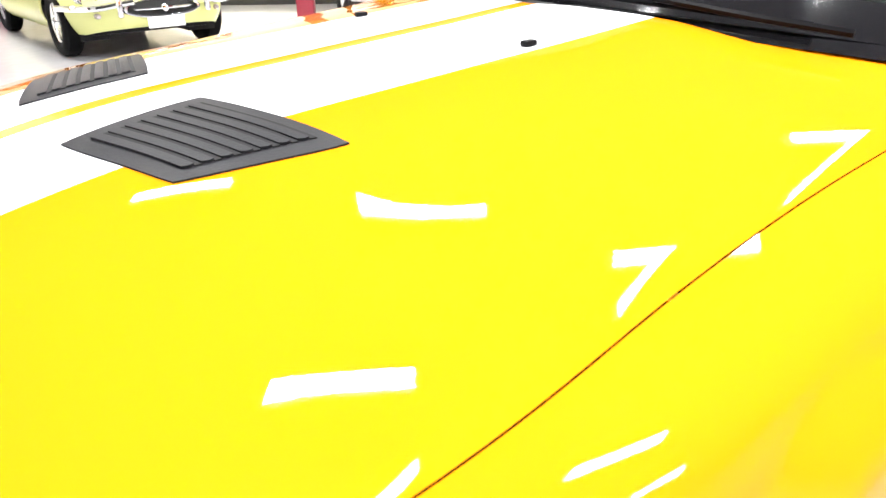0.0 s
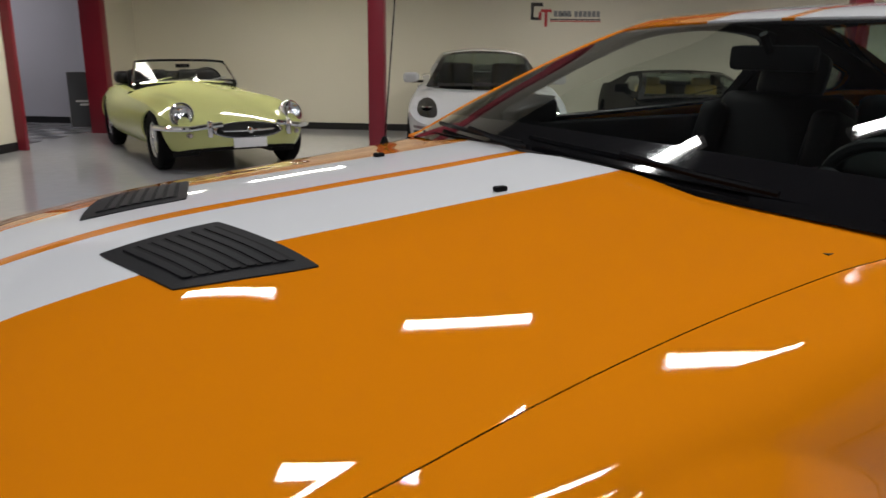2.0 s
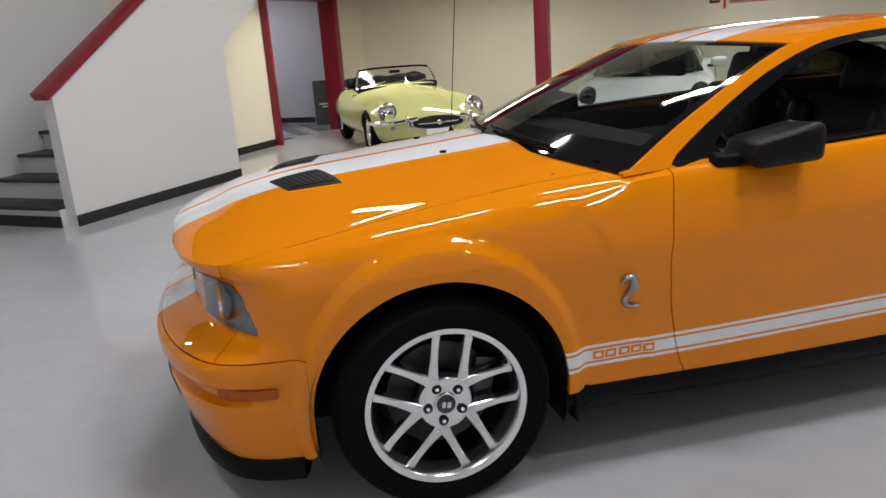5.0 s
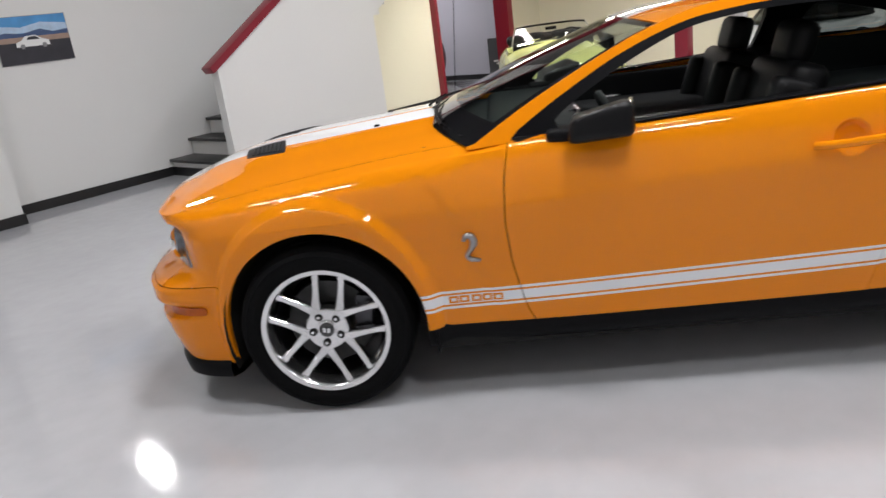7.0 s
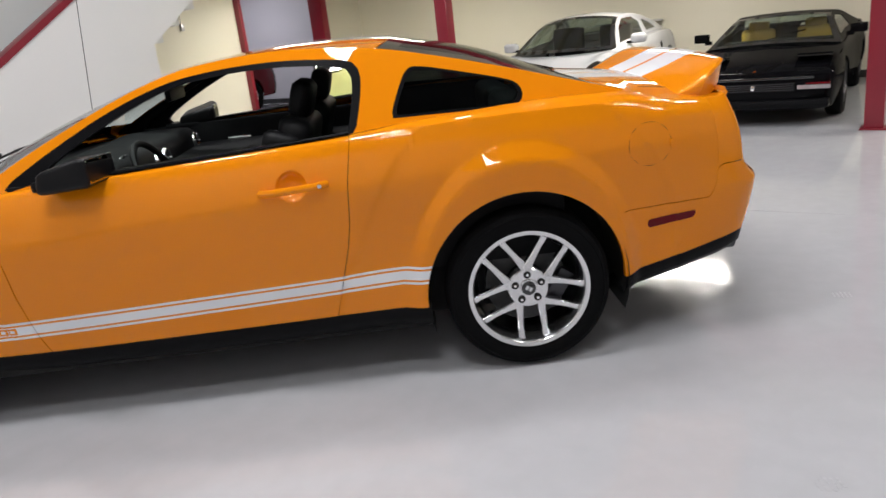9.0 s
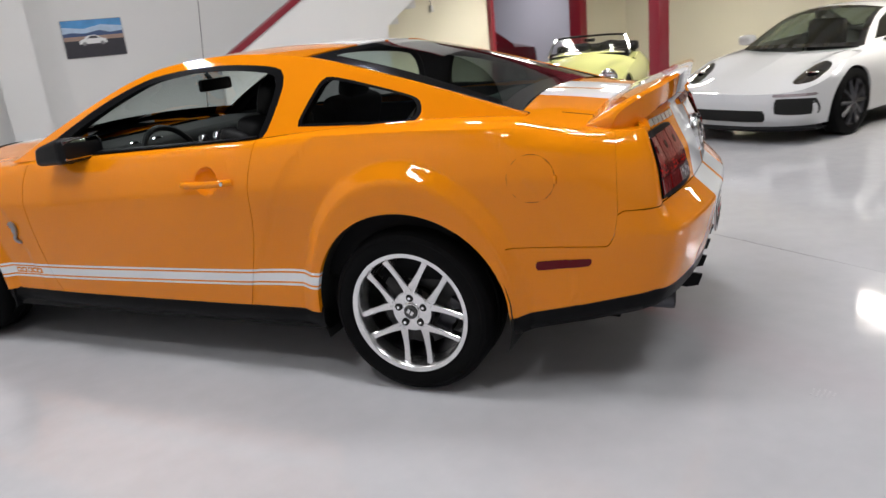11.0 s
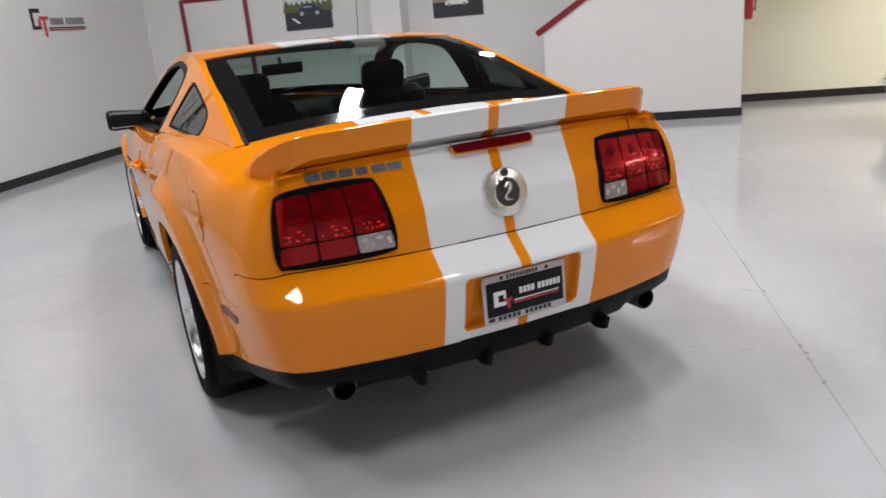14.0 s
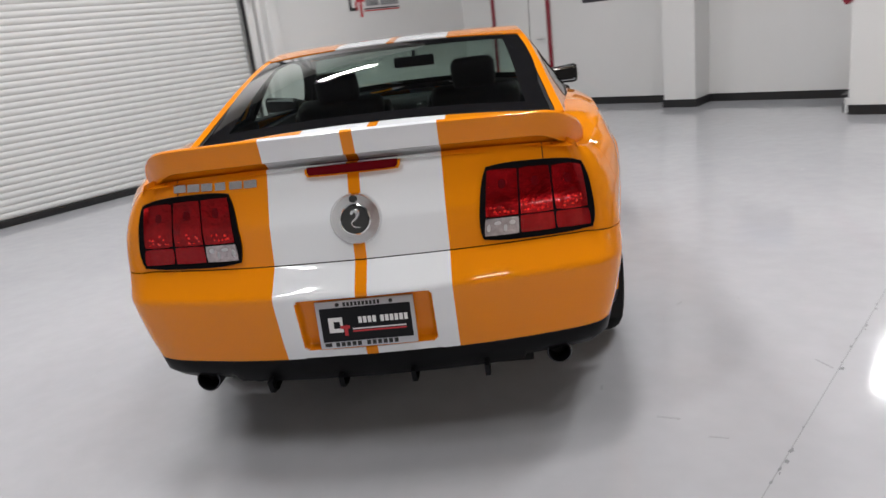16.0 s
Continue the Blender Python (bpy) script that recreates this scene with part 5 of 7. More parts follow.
# door mirrors, handles, fuel flap, badges
for sg in (-1, 1):
    mi = part("mirror", box_bm(0, 0, 0, 0.19, 0.225, 0.118, 0.034, 4), M_MIRRORCASE, CAR, "black door mirror")
    for v in mi.data.vertices:
        k = max(0.0, (0.06 - v.co.x) / 0.155)               # 0 at the glass, 1 at the front
        inner = max(0.0, min(1.0, 0.5 - v.co.y * sg / 0.225))
        if v.co.z > 0:
            v.co.z *= 1 - 0.62 * k ** 1.6
        v.co.z -= 0.012 * k
        v.co.x -= 0.03 * k * (0.5 - v.co.z / 0.12)
        v.co.z = v.co.z * (1 - 0.22 * inner) - 0.008 * inner
    mi.matrix_world = pose(-0.285, sg * 0.885, 1.02, 0, 0, sg * 8)
    part("mirror_glass", box_bm(0.088, 0, 0.0, 0.012, 0.18, 0.088, 0.004), M_MIRROR, mi, "mirror glass")
    part("mirror_foot", box_bm(-0.10, -sg * 0.05, -0.052, 0.20, 0.13, 0.042, 0.018, 3), M_BLACK, mi)
    side = "-y" if sg < 0 else "+y"
    # cup behind the handle, let into the door skin
    for o in [c for c in CAR.children if c.name.startswith("door") and c.type == "MESH" and len(c.data.vertices) > 400 and c.data.vertices[0].co.y * sg > 0]:
        bm = bmesh.new()
        bm.from_mesh(o.data)
        bmesh.ops.delete(bm, geom=[f for f in bm.faces if any(math.hypot(v.co.x - 0.495, v.co.z - 0.868) < 0.068 for v in f.verts)], context="FACES")
        bm.to_mesh(o.data)
        bm.free()
    hr = conform("handle_cup", [(0.385, 0.758), (0.605, 0.758), (0.605, 0.978), (0.385, 0.978)], side, M_ORANGE, CAR, 0.0006, 0.0015, 45, 45, 0.3)
    for v in hr.data.vertices:
        r = math.hypot(v.co.x - 0.495, v.co.z - 0.868)
        if r < 0.056:
            v.co.y -= sg * (0.030 * math.sqrt(max(0.0, 1 - (r / 0.056) ** 2)) ** 1.3 + 0.002)
    p, _ = cast(SKIN, side, 0.5, 0.86)
    hp_ = [(0.375, p.y + sg * 0.004, 0.855), (0.41, p.y + sg * 0.026, 0.857), (0.5, p.y + sg * 0.03, 0.86), (0.59, p.y + sg * 0.028, 0.864), (0.63, p.y + sg * 0.004, 0.866)]
    obj("door_handle", *tube(spline(hp_, 16), 0.014, 8), M_ORANGE, CAR, "orange door handle")
    obj("door_lock", *lathe([(0.0, 0.0), (0.008, 0.0), (0.009, 0.006)], 14, "y", (0.605, p.y + sg * 0.041, 0.865)), M_CHROME, CAR)
    if sg < 0:
        fl = conform("fuel_flap", [(1.79, 0.775), (1.955, 0.775), (1.955, 0.94), (1.79, 0.94)], side, M_ORANGE, CAR, 0.0022, 0.004, 15, 15, 1.0, "round orange fuel flap")
        cr = [(1.873 + 0.0845 * math.cos(a), 0.8575 + 0.0845 * math.sin(a)) for a in np.linspace(0, 2 * math.pi, 60, endpoint=False)]
        ring = []
        for a, b in cr:
            p, _ = cast(SKIN, side, a, b)
            ring.append((p.x, p.y + 0.0, p.z))
        part("flap_tab", box_bm(1.958, ring[0][1] - 0.003, 0.855, 0.012, 0.012, 0.03, 0.004), M_ORANGE, CAR)
        obj("flap_gap", *tube(ring, 0.0012, 4, True), M_REDDARK, CAR)
    # serpentine badge and lettering bars on the wing
    pts = [(-0.803, 0.640), (-0.792, 0.660), (-0.774, 0.658), (-0.768, 0.636), (-0.778, 0.610), (-0.795, 0.585), (-0.786, 0.570), (-0.770, 0.566), (-0.750, 0.564)]
    pts3 = []
    for a, b in spline(pts, 28):
        p, _ = cast(SKIN, side, a, b)
        pts3.append((a, p.y + sg * 0.008, b))
    obj("wing_badge", *tube(pts3, 0.011, 8, taper=list(np.interp(np.linspace(0, 1, 28), [0, 0.15, 0.4, 0.6, 0.85, 1], [0.6, 1.0, 1.35, 0.75, 0.85, 0.5]))), M_PEWTER, CAR, "chrome serpentine badge")
    for k, (x0, w) in enumerate(((-0.885, 0.036), (-0.845, 0.036), (-0.80, 0.036), (-0.76, 0.036), (-0.72, 0.036))):
        zc = 0.428 + 0.0236 * (x0 + w / 2)
        conform("letter_bar", [(x0, zc - 0.014), (x0 + w, zc - 0.014), (x0 + w, zc + 0.014), (x0, zc + 0.014)], side, M_ORANGE, CAR, 0.0012, 0.003, 4, 4, 0.0, "orange letter bar")
        conform("letter_counter", [(x0 + 0.009, zc - 0.006), (x0 + w - 0.009, zc - 0.006), (x0 + w - 0.009, zc + 0.006), (x0 + 0.009, zc + 0.006)], side, M_WHITEINK, CAR, 0.0022, 0.002, 4, 4, 0.0)

# cabin
part("cabin_tub", box_bm(0.35, 0, 0.55, 2.1, 1.56, 0.62), M_DASH, CAR, "dark cabin floor and sides")
tub = CAR.children[-1]
bm = bmesh.new()
bm.from_mesh(tub.data)
bmesh.ops.delete(bm, geom=[f for f in bm.faces if f.normal.z > 0.9], context="FACES_ONLY")
bm.to_mesh(tub.data)
bm.free()
for sg in (-1, 1):
    part("door_card", box_bm(0.05, sg * 0.80, 0.70, 1.32, 0.07, 0.56, 0.03), M_DASH, CAR, "black door card")
    part("door_pull", box_bm(-0.05, sg * 0.755, 0.86, 0.14, 0.03, 0.035, 0.01), M_ALU, CAR)
    part("rear_card", box_bm(1.12, sg * 0.80, 0.74, 0.85, 0.06, 0.6, 0.03), M_DASH, CAR)


def seat(y):
    s = part("seat", box_bm(0.10, y, 0.50, 0.52, 0.52, 0.18, 0.06, 3), M_LEATHER, CAR, "black leather front seat")
    tilt = Matrix.Translation((0.31, y, 0.54)) @ Matrix.Rotation(radians(17), 4, "Y")
    part("backrest", box_bm(0.03, 0, 0.28, 0.15, 0.48, 0.58, 0.06, 3, tilt), M_LEATHER, s)
    for o in (-0.22, 0.22):
        part("bolster", box_bm(-0.02, o, 0.27, 0.16, 0.10, 0.48, 0.045, 3, tilt), M_LEATHER, s)
    part("headrest", box_bm(0.02, 0, 0.635, 0.10, 0.235, 0.165, 0.05, 3, tilt), M_LEATHER, s)
    for o in (-0.06, 0.06):
        obj("headrest_post", *tube([tilt @ Vector((0.03, o, 0.55)), tilt @ Vector((0.02, o, 0.62))], 0.007, 6), M_CHROME, s)


seat(-0.37)
seat(0.37)
rs = part("rear_seat", box_bm(1.12, 0, 0.56, 0.5, 1.25, 0.2, 0.06, 3), M_LEATHER, CAR, "black leather rear bench")
for y in (-0.33, 0.33):
    part("backrest", box_bm(1.42, y, 0.80, 0.15, 0.58, 0.5, 0.06, 3, None), M_LEATHER, rs)
part("parcel_shelf", box_bm(1.58, 0, 0.985, 0.42, 1.3, 0.03, 0.01), M_DASH, CAR)
da = part("dashboard", box_bm(-0.5, 0, 0.84, 0.42, 1.5, 0.26, 0.07, 3), M_DASH, CAR, "black dashboard with chrome-ringed dials")
part("screen_shelf", box_bm(-0.71, 0, 0.925, 0.32, 1.30, 0.04, 0.015), M_DASH, CAR)
part("firewall", box_bm(-0.915, 0, 0.88, 0.03, 1.36, 0.14), M_DASH, CAR)
for y in (-0.46, -0.30):
    pm = Matrix.Translation((-0.33, y, 0.91)) @ Matrix.Rotation(radians(-20), 4, "Y")
    vs, fs = lathe([(0.05, -0.06), (0.062, -0.02), (0.066, 0.02), (0.06, 0.026), (0.05, 0.012)], 28, "x")
    obj("dial_ring", [pm @ Vector(v) for v in vs], fs, M_CHROME, da, "chrome dial ring")
    vs, fs = lathe([(0.0, 0.0), (0.052, 0.0)], 28, "x")
    obj("dial_face", [pm @ Vector(v) for v in vs], fs, M_GLOSSB, da)
for y in (-0.68, 0.12, 0.0, 0.68):
    vs, fs = lathe([(0.0, 0.0), (0.035, 0.0), (0.04, 0.012), (0.046, 0.0), (0.046, -0.03)], 24, "x", (-0.285, y, 0.89))
    obj("air_vent", vs, fs, M_CHROME, da, "chrome-ringed air vent")
part("centre_stack", box_bm(-0.28, 0.06, 0.70, 0.1, 0.3, 0.34, 0.02), M_DASH, da)
part("console", box_bm(0.25, 0.0, 0.52, 1.0, 0.22, 0.2, 0.04), M_DASH, CAR)
wm = Matrix.Translation((-0.16, -0.38, 0.86)) @ Matrix.Rotation(radians(-24), 4, "Y")
ringp = [wm @ Vector((0, 0.185 * math.cos(a), 0.185 * math.sin(a))) for a in np.linspace(0, 2 * math.pi, 40, endpoint=False)]
sw = obj("steering_wheel", *tube(ringp, 0.016, 8, True), M_LEATHER, CAR, "black three-spoke steering wheel")
for a in (0.1, math.pi - 0.1, -math.pi / 2):
    obj("spoke", *tube([wm @ Vector((0, 0, 0)), wm @ Vector((0, 0.18 * math.cos(a), 0.18 * math.sin(a)))], 0.018, 6), M_ALU, sw)
obj("airbag_boss", *[[wm @ Vector(v) for v in lathe([(0.0, 0.03), (0.05, 0.025), (0.07, 0.0), (0.05, -0.04)], 24, "x")[0]], lathe([(0.0, 0.03), (0.05, 0.025), (0.07, 0.0), (0.05, -0.04)], 24, "x")[1]], M_DASH, sw)
obj("column", *tube([wm @ Vector((-0.02, 0, 0)), (-0.45, -0.38, 0.78)], 0.04, 8), M_DASH, sw)
im = part("interior_mirror", box_bm(-0.14, 0.0, 1.205, 0.03, 0.25, 0.065, 0.014), M_BLACK, CAR, "black interior mirror")
obj("stalk", *tube([(-0.155, 0, 1.22), (-0.19, 0, 1.265)], 0.012, 6), M_BLACK, im)
pa, _ = cast(SKIN, "+z", -0.88, 0.76)
obj("aerial_base", *lathe([(0.0, 0.022), (0.006, 0.02), (0.012, 0.006), (0.016, -0.004)], 14, "z", tuple(pa)), M_BLACK, CAR)
obj("aerial", *tube([(-0.88, 0.76, pa.z), (-0.80, 0.775, 1.76)], 0.0022, 5), M_BLACK, CAR, "thin black aerial rod")

# ---- the other cars ----
def shell(out, ztop, zlow, off, n=150, rows=15, arches=()):
    """Half of a car body in plan columns and height rows (right side), with its columns."""
    fine_ = spline(out, 3000)
    c = spline(out, n)
    add = []
    for cx, cz, ra in arches:
        for d in (0.001, 0.006, 0.014):
            add += [cx - ra - d, cx - ra + d, cx + ra - d, cx + ra + d]
    if add:
        half = max(p[1] for p in out) * 0.6
        c = np.vstack([c, [fine_[np.argmin(np.where(fine_[:, 1] > half, np.abs(fine_[:, 0] - q), 9))] for q in add]])
    c = fine_[np.unique([np.argmin(np.linalg.norm(fine_ - q, axis=1)) for q in c])]
    t = np.gradient(c, axis=0)
    t /= np.linalg.norm(t, axis=1, keepdims=True)
    ins = np.stack([t[:, 1], -t[:, 0]], 1)
    G = np.zeros((len(c), rows, 3))
    for i, (x, y) in enumerate(c):
        lo, hi = float(zlow(x)), float(ztop(x))
        for cx, cz, ra in arches:
            if abs(x - cx) < ra and y > 0.3:
                lo = max(lo, cz + math.sqrt(ra * ra - (x - cx) ** 2))
        lo = min(lo, hi - 0.03)
        for j in range(rows):
            z = lo + (hi - lo) * j / (rows - 1)
            o = off(x, z, hi)
            G[i, j] = (x + ins[i, 0] * o, y + ins[i, 1] * o, z)
    return c, G


def fan(E, spine, x0, x1, n=14, p=2.3, extra=None):
    """A bonnet or boot: each edge point joined to the middle line."""
    G = np.zeros((len(E), n, 3))
    for i, e in enumerate(E):
        xc = np.interp(e[0], [E[0][0], E[-1][0]], [x0, x1])
        for j, s in enumerate(np.linspace(0, 1, n)):
            w = 1 - (1 - s) ** p
            G[i, j] = (e[0] + (xc - e[0]) * s, e[1] * (1 - s), e[2] + (float(spine(xc)) - e[2]) * w)
            if extra:
                G[i, j, 2] += extra(G[i, j, 0], G[i, j, 1]) * min(1.0, s * 6)
    return G


def cabin(root, E, rail, hdr, blr, cen, body_mat, glass_mat, win, slope=0.6, frame_mat=None, rear_mat=None, inset=0.02):
    """Roof, windscreen, rear window and pillars over the side edge E. rail: (x, z) of the roof edge; hdr, blr: where screen and rear window begin on it;
    cen: middle line (screen foot, head, roof, rear head, rear foot); win: outlines of side windows."""
    R = spline(rail, 80)

    def sy(x, z):
        i = int(np.argmin(np.abs(E[:, 0] - x)))
        return E[i, 1] - inset - slope * max(z - E[i, 2], 0)

    def r3(x):
        z = float(np.interp(x, R[:, 0], R[:, 1]))
        return np.array([x, sy(x, z), z])

    def patch(xa, xb, mids, n=14, m=12):
        C = spline(mids, n)
        G = np.zeros((n, m, 3))
        for i, x in enumerate(np.linspace(xa, xb, n)):
            a, b = r3(x), np.array([C[i, 0], 0, C[i, 1]])
            for j, s in enumerate(np.linspace(0, 1, m)):
                w = 1 - (1 - s) ** 2.2
                G[i, j] = (a[0] + (b[0] - a[0]) * w, a[1] * (1 - s), a[2] + (b[2] - a[2]) * w)
        return G
    xs0, xs1 = rail[0][0], rail[-1][0]
    W = patch(xs0, hdr, cen[0])
    Rf = patch(hdr, blr, cen[1])
    B = patch(blr, xs1, cen[2])
    sheet("roof", left(Rf), body_mat, root, "", 0.01)
    for nm, G, mt in (("windscreen", W, glass_mat), ("rear_window", B, rear_mat or glass_mat)):
        full = np.concatenate([G * MIRROR, G[:, ::-1][:, 1:]], 1)
        orient(sheet(nm, full[1:-1, 1:-1], mt, root, "", 0, False)[0], (0.3, 0, 0.5))
        w, n = full.shape[1], full.shape[0]
        fs = [(i * w + j, (i + 1) * w + j, (i + 1) * w + j + 1, i * w + j + 1) for i in range(n - 1) for j in range(w - 1) if i < 1 or i >= n - 2 or j < 1 or j >= w - 2]
        obj(nm + "_border", full.reshape(-1, 3), fs, M_FRIT, root)
    if inset > 0.03:
        sh = [e for e in E if xs0 - 0.25 <= e[0] <= xs1 + 0.1 and e[1] > 0.3]
        sheet("shoulder", left(np.array([[e, e + [0, -inset * 0.6, 0.014], e + [0, -inset - 0.03, 0.018]] for e in sh])), body_mat, root, "", 0)
    xs = np.linspace(xs0, xs1, 50)
    base = [(x, E[int(np.argmin(np.abs(E[:, 0] - x))), 2] - 0.004) for x in xs]
    outl_ = base + [(x, max(float(np.interp(x, R[:, 0], R[:, 1])), base[k][1] + 0.004)) for k, x in list(enumerate(xs))[::-1]]
    for sg in (-1, 1):
        f = lambda a, b, c: Vector((a, sg * (sy(a, b) - c), b))
        part("pillar", extrude_poly(outl_, win, f, 0.02), frame_mat or body_mat, root)
        for q in win:
            orient(part("side_window", extrude_poly(q, [], lambda a, b, c: Vector((a, sg * (sy(a, b) - 0.006), b))), glass_mat, root, smooth=False), (0.3, 0, 0.9))


def simple_wheel(root, x, y, r, width, rim_r, material, spokes, name="wheel"):
    """A road wheel with tyre and spokes, outer face away from the car's middle."""
    h = width / 2
    s = -1 if y < 0 else 1
    o = (x, y, r)
    ty = lathe([(rim_r - 0.01, -h + 0.02), (rim_r + 0.02, -h), (r - 0.03, -h + 0.004), (r, -h + 0.03), (r, h - 0.03), (r - 0.03, h - 0.004), (rim_r + 0.02, h), (rim_r - 0.01, h - 0.02)], 40, "y", o)
    w = obj(name, *ty, M_TYRE, root, "black tyre")
    rm = lathe([(rim_r - 0.03, -h * 0.4), (rim_r - 0.02, -h + 0.03), (rim_r + 0.004, -h + 0.012), (rim_r + 0.004, h - 0.012), (rim_r - 0.02, h - 0.03), (rim_r - 0.03, h * 0.4)], 40, "y", o)
    obj("rim", *rm, material, w)
    vs, fs = [], []
    yy = y + s * (h - 0.03)
    for k in range(spokes):
        a = 2 * math.pi * k / spokes
        t, f = tube([(x, yy + s * 0.012, r), (x + rim_r * 0.55 * math.cos(a), yy + s * 0.008, r + rim_r * 0.55 * math.sin(a)), (x + (rim_r - 0.01) * math.cos(a), yy, r + (rim_r - 0.01) * math.sin(a))],
                    0.004 if spokes > 20 else 0.022, 5)
        b = len(vs)
        vs += t
        fs += [tuple(b + q for q in ff) for ff in f]
    obj("spokes", vs, fs, material, w)
    obj("hub", *lathe([(0.0, s * 0.03), (0.03, s * 0.028), (0.045, 0.0), (0.05, -s * 0.03)], 20, "y", (x, yy, r)), material, w)
    obj("well", *lathe([(0.0, 0.0), (rim_r - 0.025, 0.0)], 24, "y", (x, y, r)), M_DARK, w)


def liners(root, arches, half):
    for cx, cz, ra in arches:
        for sg in (-1, 1):
            vs = []
            for i in range(17):
                a = -0.4 + (math.pi + 0.8) * i / 16
                for yy in (half - 0.13, half - 0.40):
                    vs.append((cx + (ra + 0.01) * math.cos(a), sg * yy, cz + (ra + 0.01) * math.sin(a)))
            fs = [(2 * i, 2 * i + 1, 2 * i + 3, 2 * i + 2) for i in range(16)] + [tuple(range(1, 34, 2))]
            obj("wheel_arch_liner", vs, fs, M_DARK, root)


# pale yellow open roadster
P_YELLOW = paint("pale primrose lacquer", (0.60, 0.62, 0.25))
P_WHITE = paint("white lacquer", (0.58, 0.59, 0.61))
P_BLACK = paint("black lacquer", (0.004, 0.004, 0.005), coat=0.2)
P_MAROON = paint("maroon lacquer", (0.10, 0.008, 0.014))
M_TAN = mat("yellow leather", (0.62, 0.40, 0.06), 0.5, grain=0.15, scale=60)
RO = tagged(new("roadster"), "pale yellow classic open roadster with chrome bumpers", "car")
ar = ((-1.22, 0.31, 0.355), (1.22, 0.31, 0.355))
zt_j = soft_table([(-2.03, 0.47), (-1.9, 0.50), (-1.75, 0.535), (-1.55, 0.60), (-1.22, 0.665), (-0.6, 0.70), (0.2, 0.735), (1.0, 0.77), (1.4, 0.765), (1.8, 0.69), (2.1, 0.58), (2.25, 0.54)])
c_j, G_j = shell([(-2.03, 0), (-2.015, 0.22), (-1.95, 0.45), (-1.80, 0.64), (-1.5, 0.755), (-1.22, 0.79), (-0.6, 0.80), (0.2, 0.815), (1.0, 0.825), (1.4, 0.80), (1.8, 0.70), (2.12, 0.48), (2.25, 0)],
                 zt_j, table([(-2.1, 0.32), (-1.7, 0.24), (1.7, 0.22), (2.3, 0.34)]), lambda x, z, hi: 0.11 * (abs(z - 0.48) / 0.27) ** 2.2, arches=ar)
sheet("body_side", left(G_j), P_YELLOW, RO, "", 0.02)
E_j = G_j[:, -1]
kc = int(np.argmin(np.where(c_j[:, 1] > 0.4, np.abs(c_j[:, 0] - 0.12), 9)))
kd = int(np.argmin(np.where(c_j[:, 1] > 0.4, np.abs(c_j[:, 0] - 1.12), 9)))


def crown_j(x, y):
    """Wing crowns behind the lamps and the long middle bulge."""
    w = float(smooth01(-1.86, -1.62, x)) * (1 - 0.75 * float(smooth01(-1.3, -0.3, x)))
    b = float(smooth01(-1.9, -1.2, x))
    return 0.050 * w * math.exp(-((abs(y) - 0.58) / 0.14) ** 2) + 0.014 * b * math.exp(-(y / 0.2) ** 4)


sheet("bonnet", left(fan(E_j[1:kc + 1], soft_table([(-2.02, 0.475), (-1.9, 0.55), (-1.7, 0.625), (-1.4, 0.70), (-1.0, 0.77), (-0.6, 0.82), (0.0, 0.868), (0.3, 0.88)]), E_j[1, 0], 0.02, 26, 2.3, crown_j)), P_YELLOW, RO, "", 0.015, label="long pale yellow bonnet")
sheet("boot_lid", left(fan(E_j[kd:-1], soft_table([(1.0, 0.90), (1.4, 0.87), (1.8, 0.76), (2.1, 0.61), (2.25, 0.55)]), 1.05, E_j[-1, 0])), P_YELLOW, RO, "", 0.015)
dk = np.array([[e, e * [1, 0.96, 1] + [0, 0, 0.04], e * [1, 0.84, 1] + [0, 0, 0.045], e * [1, 0.80, 1] + [0, 0, -0.05]] for e in E_j[kc:kd + 1]])
sheet("door_top", left(dk), P_YELLOW, RO, "", 0)
part("cockpit_floor", box_bm(0.58, 0, 0.5, 1.1, 1.3, 0.1), M_LEATHER, RO, "black leather cockpit")
for y in (-0.31, 0.31):
    st = part("seat", box_bm(0.62, y, 0.62, 0.45, 0.46, 0.14, 0.05), M_LEATHER, RO, "black leather bucket seat")
    part("backrest", box_bm(0.90, y, 0.80, 0.13, 0.48, 0.42, 0.06, 3), M_LEATHER, st)
part("dashboard", box_bm(0.26, 0, 0.83, 0.2, 1.22, 0.14, 0.04), M_LEATHER, RO)
part("folded_hood", box_bm(1.12, 0, 0.90, 0.34, 1.3, 0.16, 0.07, 3), M_LEATHER, RO, "folded black canvas hood")
obj("steering_wheel", *tube([(0.44, -0.31 + 0.18 * math.cos(a), 0.88 + 0.16 * math.sin(a)) for a in np.linspace(0, 2 * math.pi, 24, endpoint=False)], 0.012, 6, True), M_LEATHER, RO)
low_ = spline([(0.22, -0.62, 0.845), (0.10, -0.4, 0.875), (0.05, 0, 0.89), (0.10, 0.4, 0.875), (0.22, 0.62, 0.845)], 21)
top_ = spline([(0.44, -0.53, 1.115), (0.36, -0.35, 1.135), (0.33, 0, 1.14), (0.36, 0.35, 1.135), (0.44, 0.53, 1.115)], 21)
orient(obj("windscreen", list(low_) + list(top_), [(i, i + 1, 22 + i, 21 + i) for i in range(20)], M_CLEAR, RO), (0.8, 0, 0.9))
obj("screen_rail", *tube(top_, 0.016, 6), M_BLACK, RO, "black top rail of the windscreen")
for sg, k in ((-1, 0), (1, -1)):
    obj("screen_post", *tube([low_[k], (low_[k] + top_[k]) / 2 + [0, sg * 0.01, 0], top_[k]], 0.017, 6), M_CHROME, RO, "chrome windscreen post")
obj("screen_seal", *tube(low_, 0.016, 6), M_CHROME, RO)
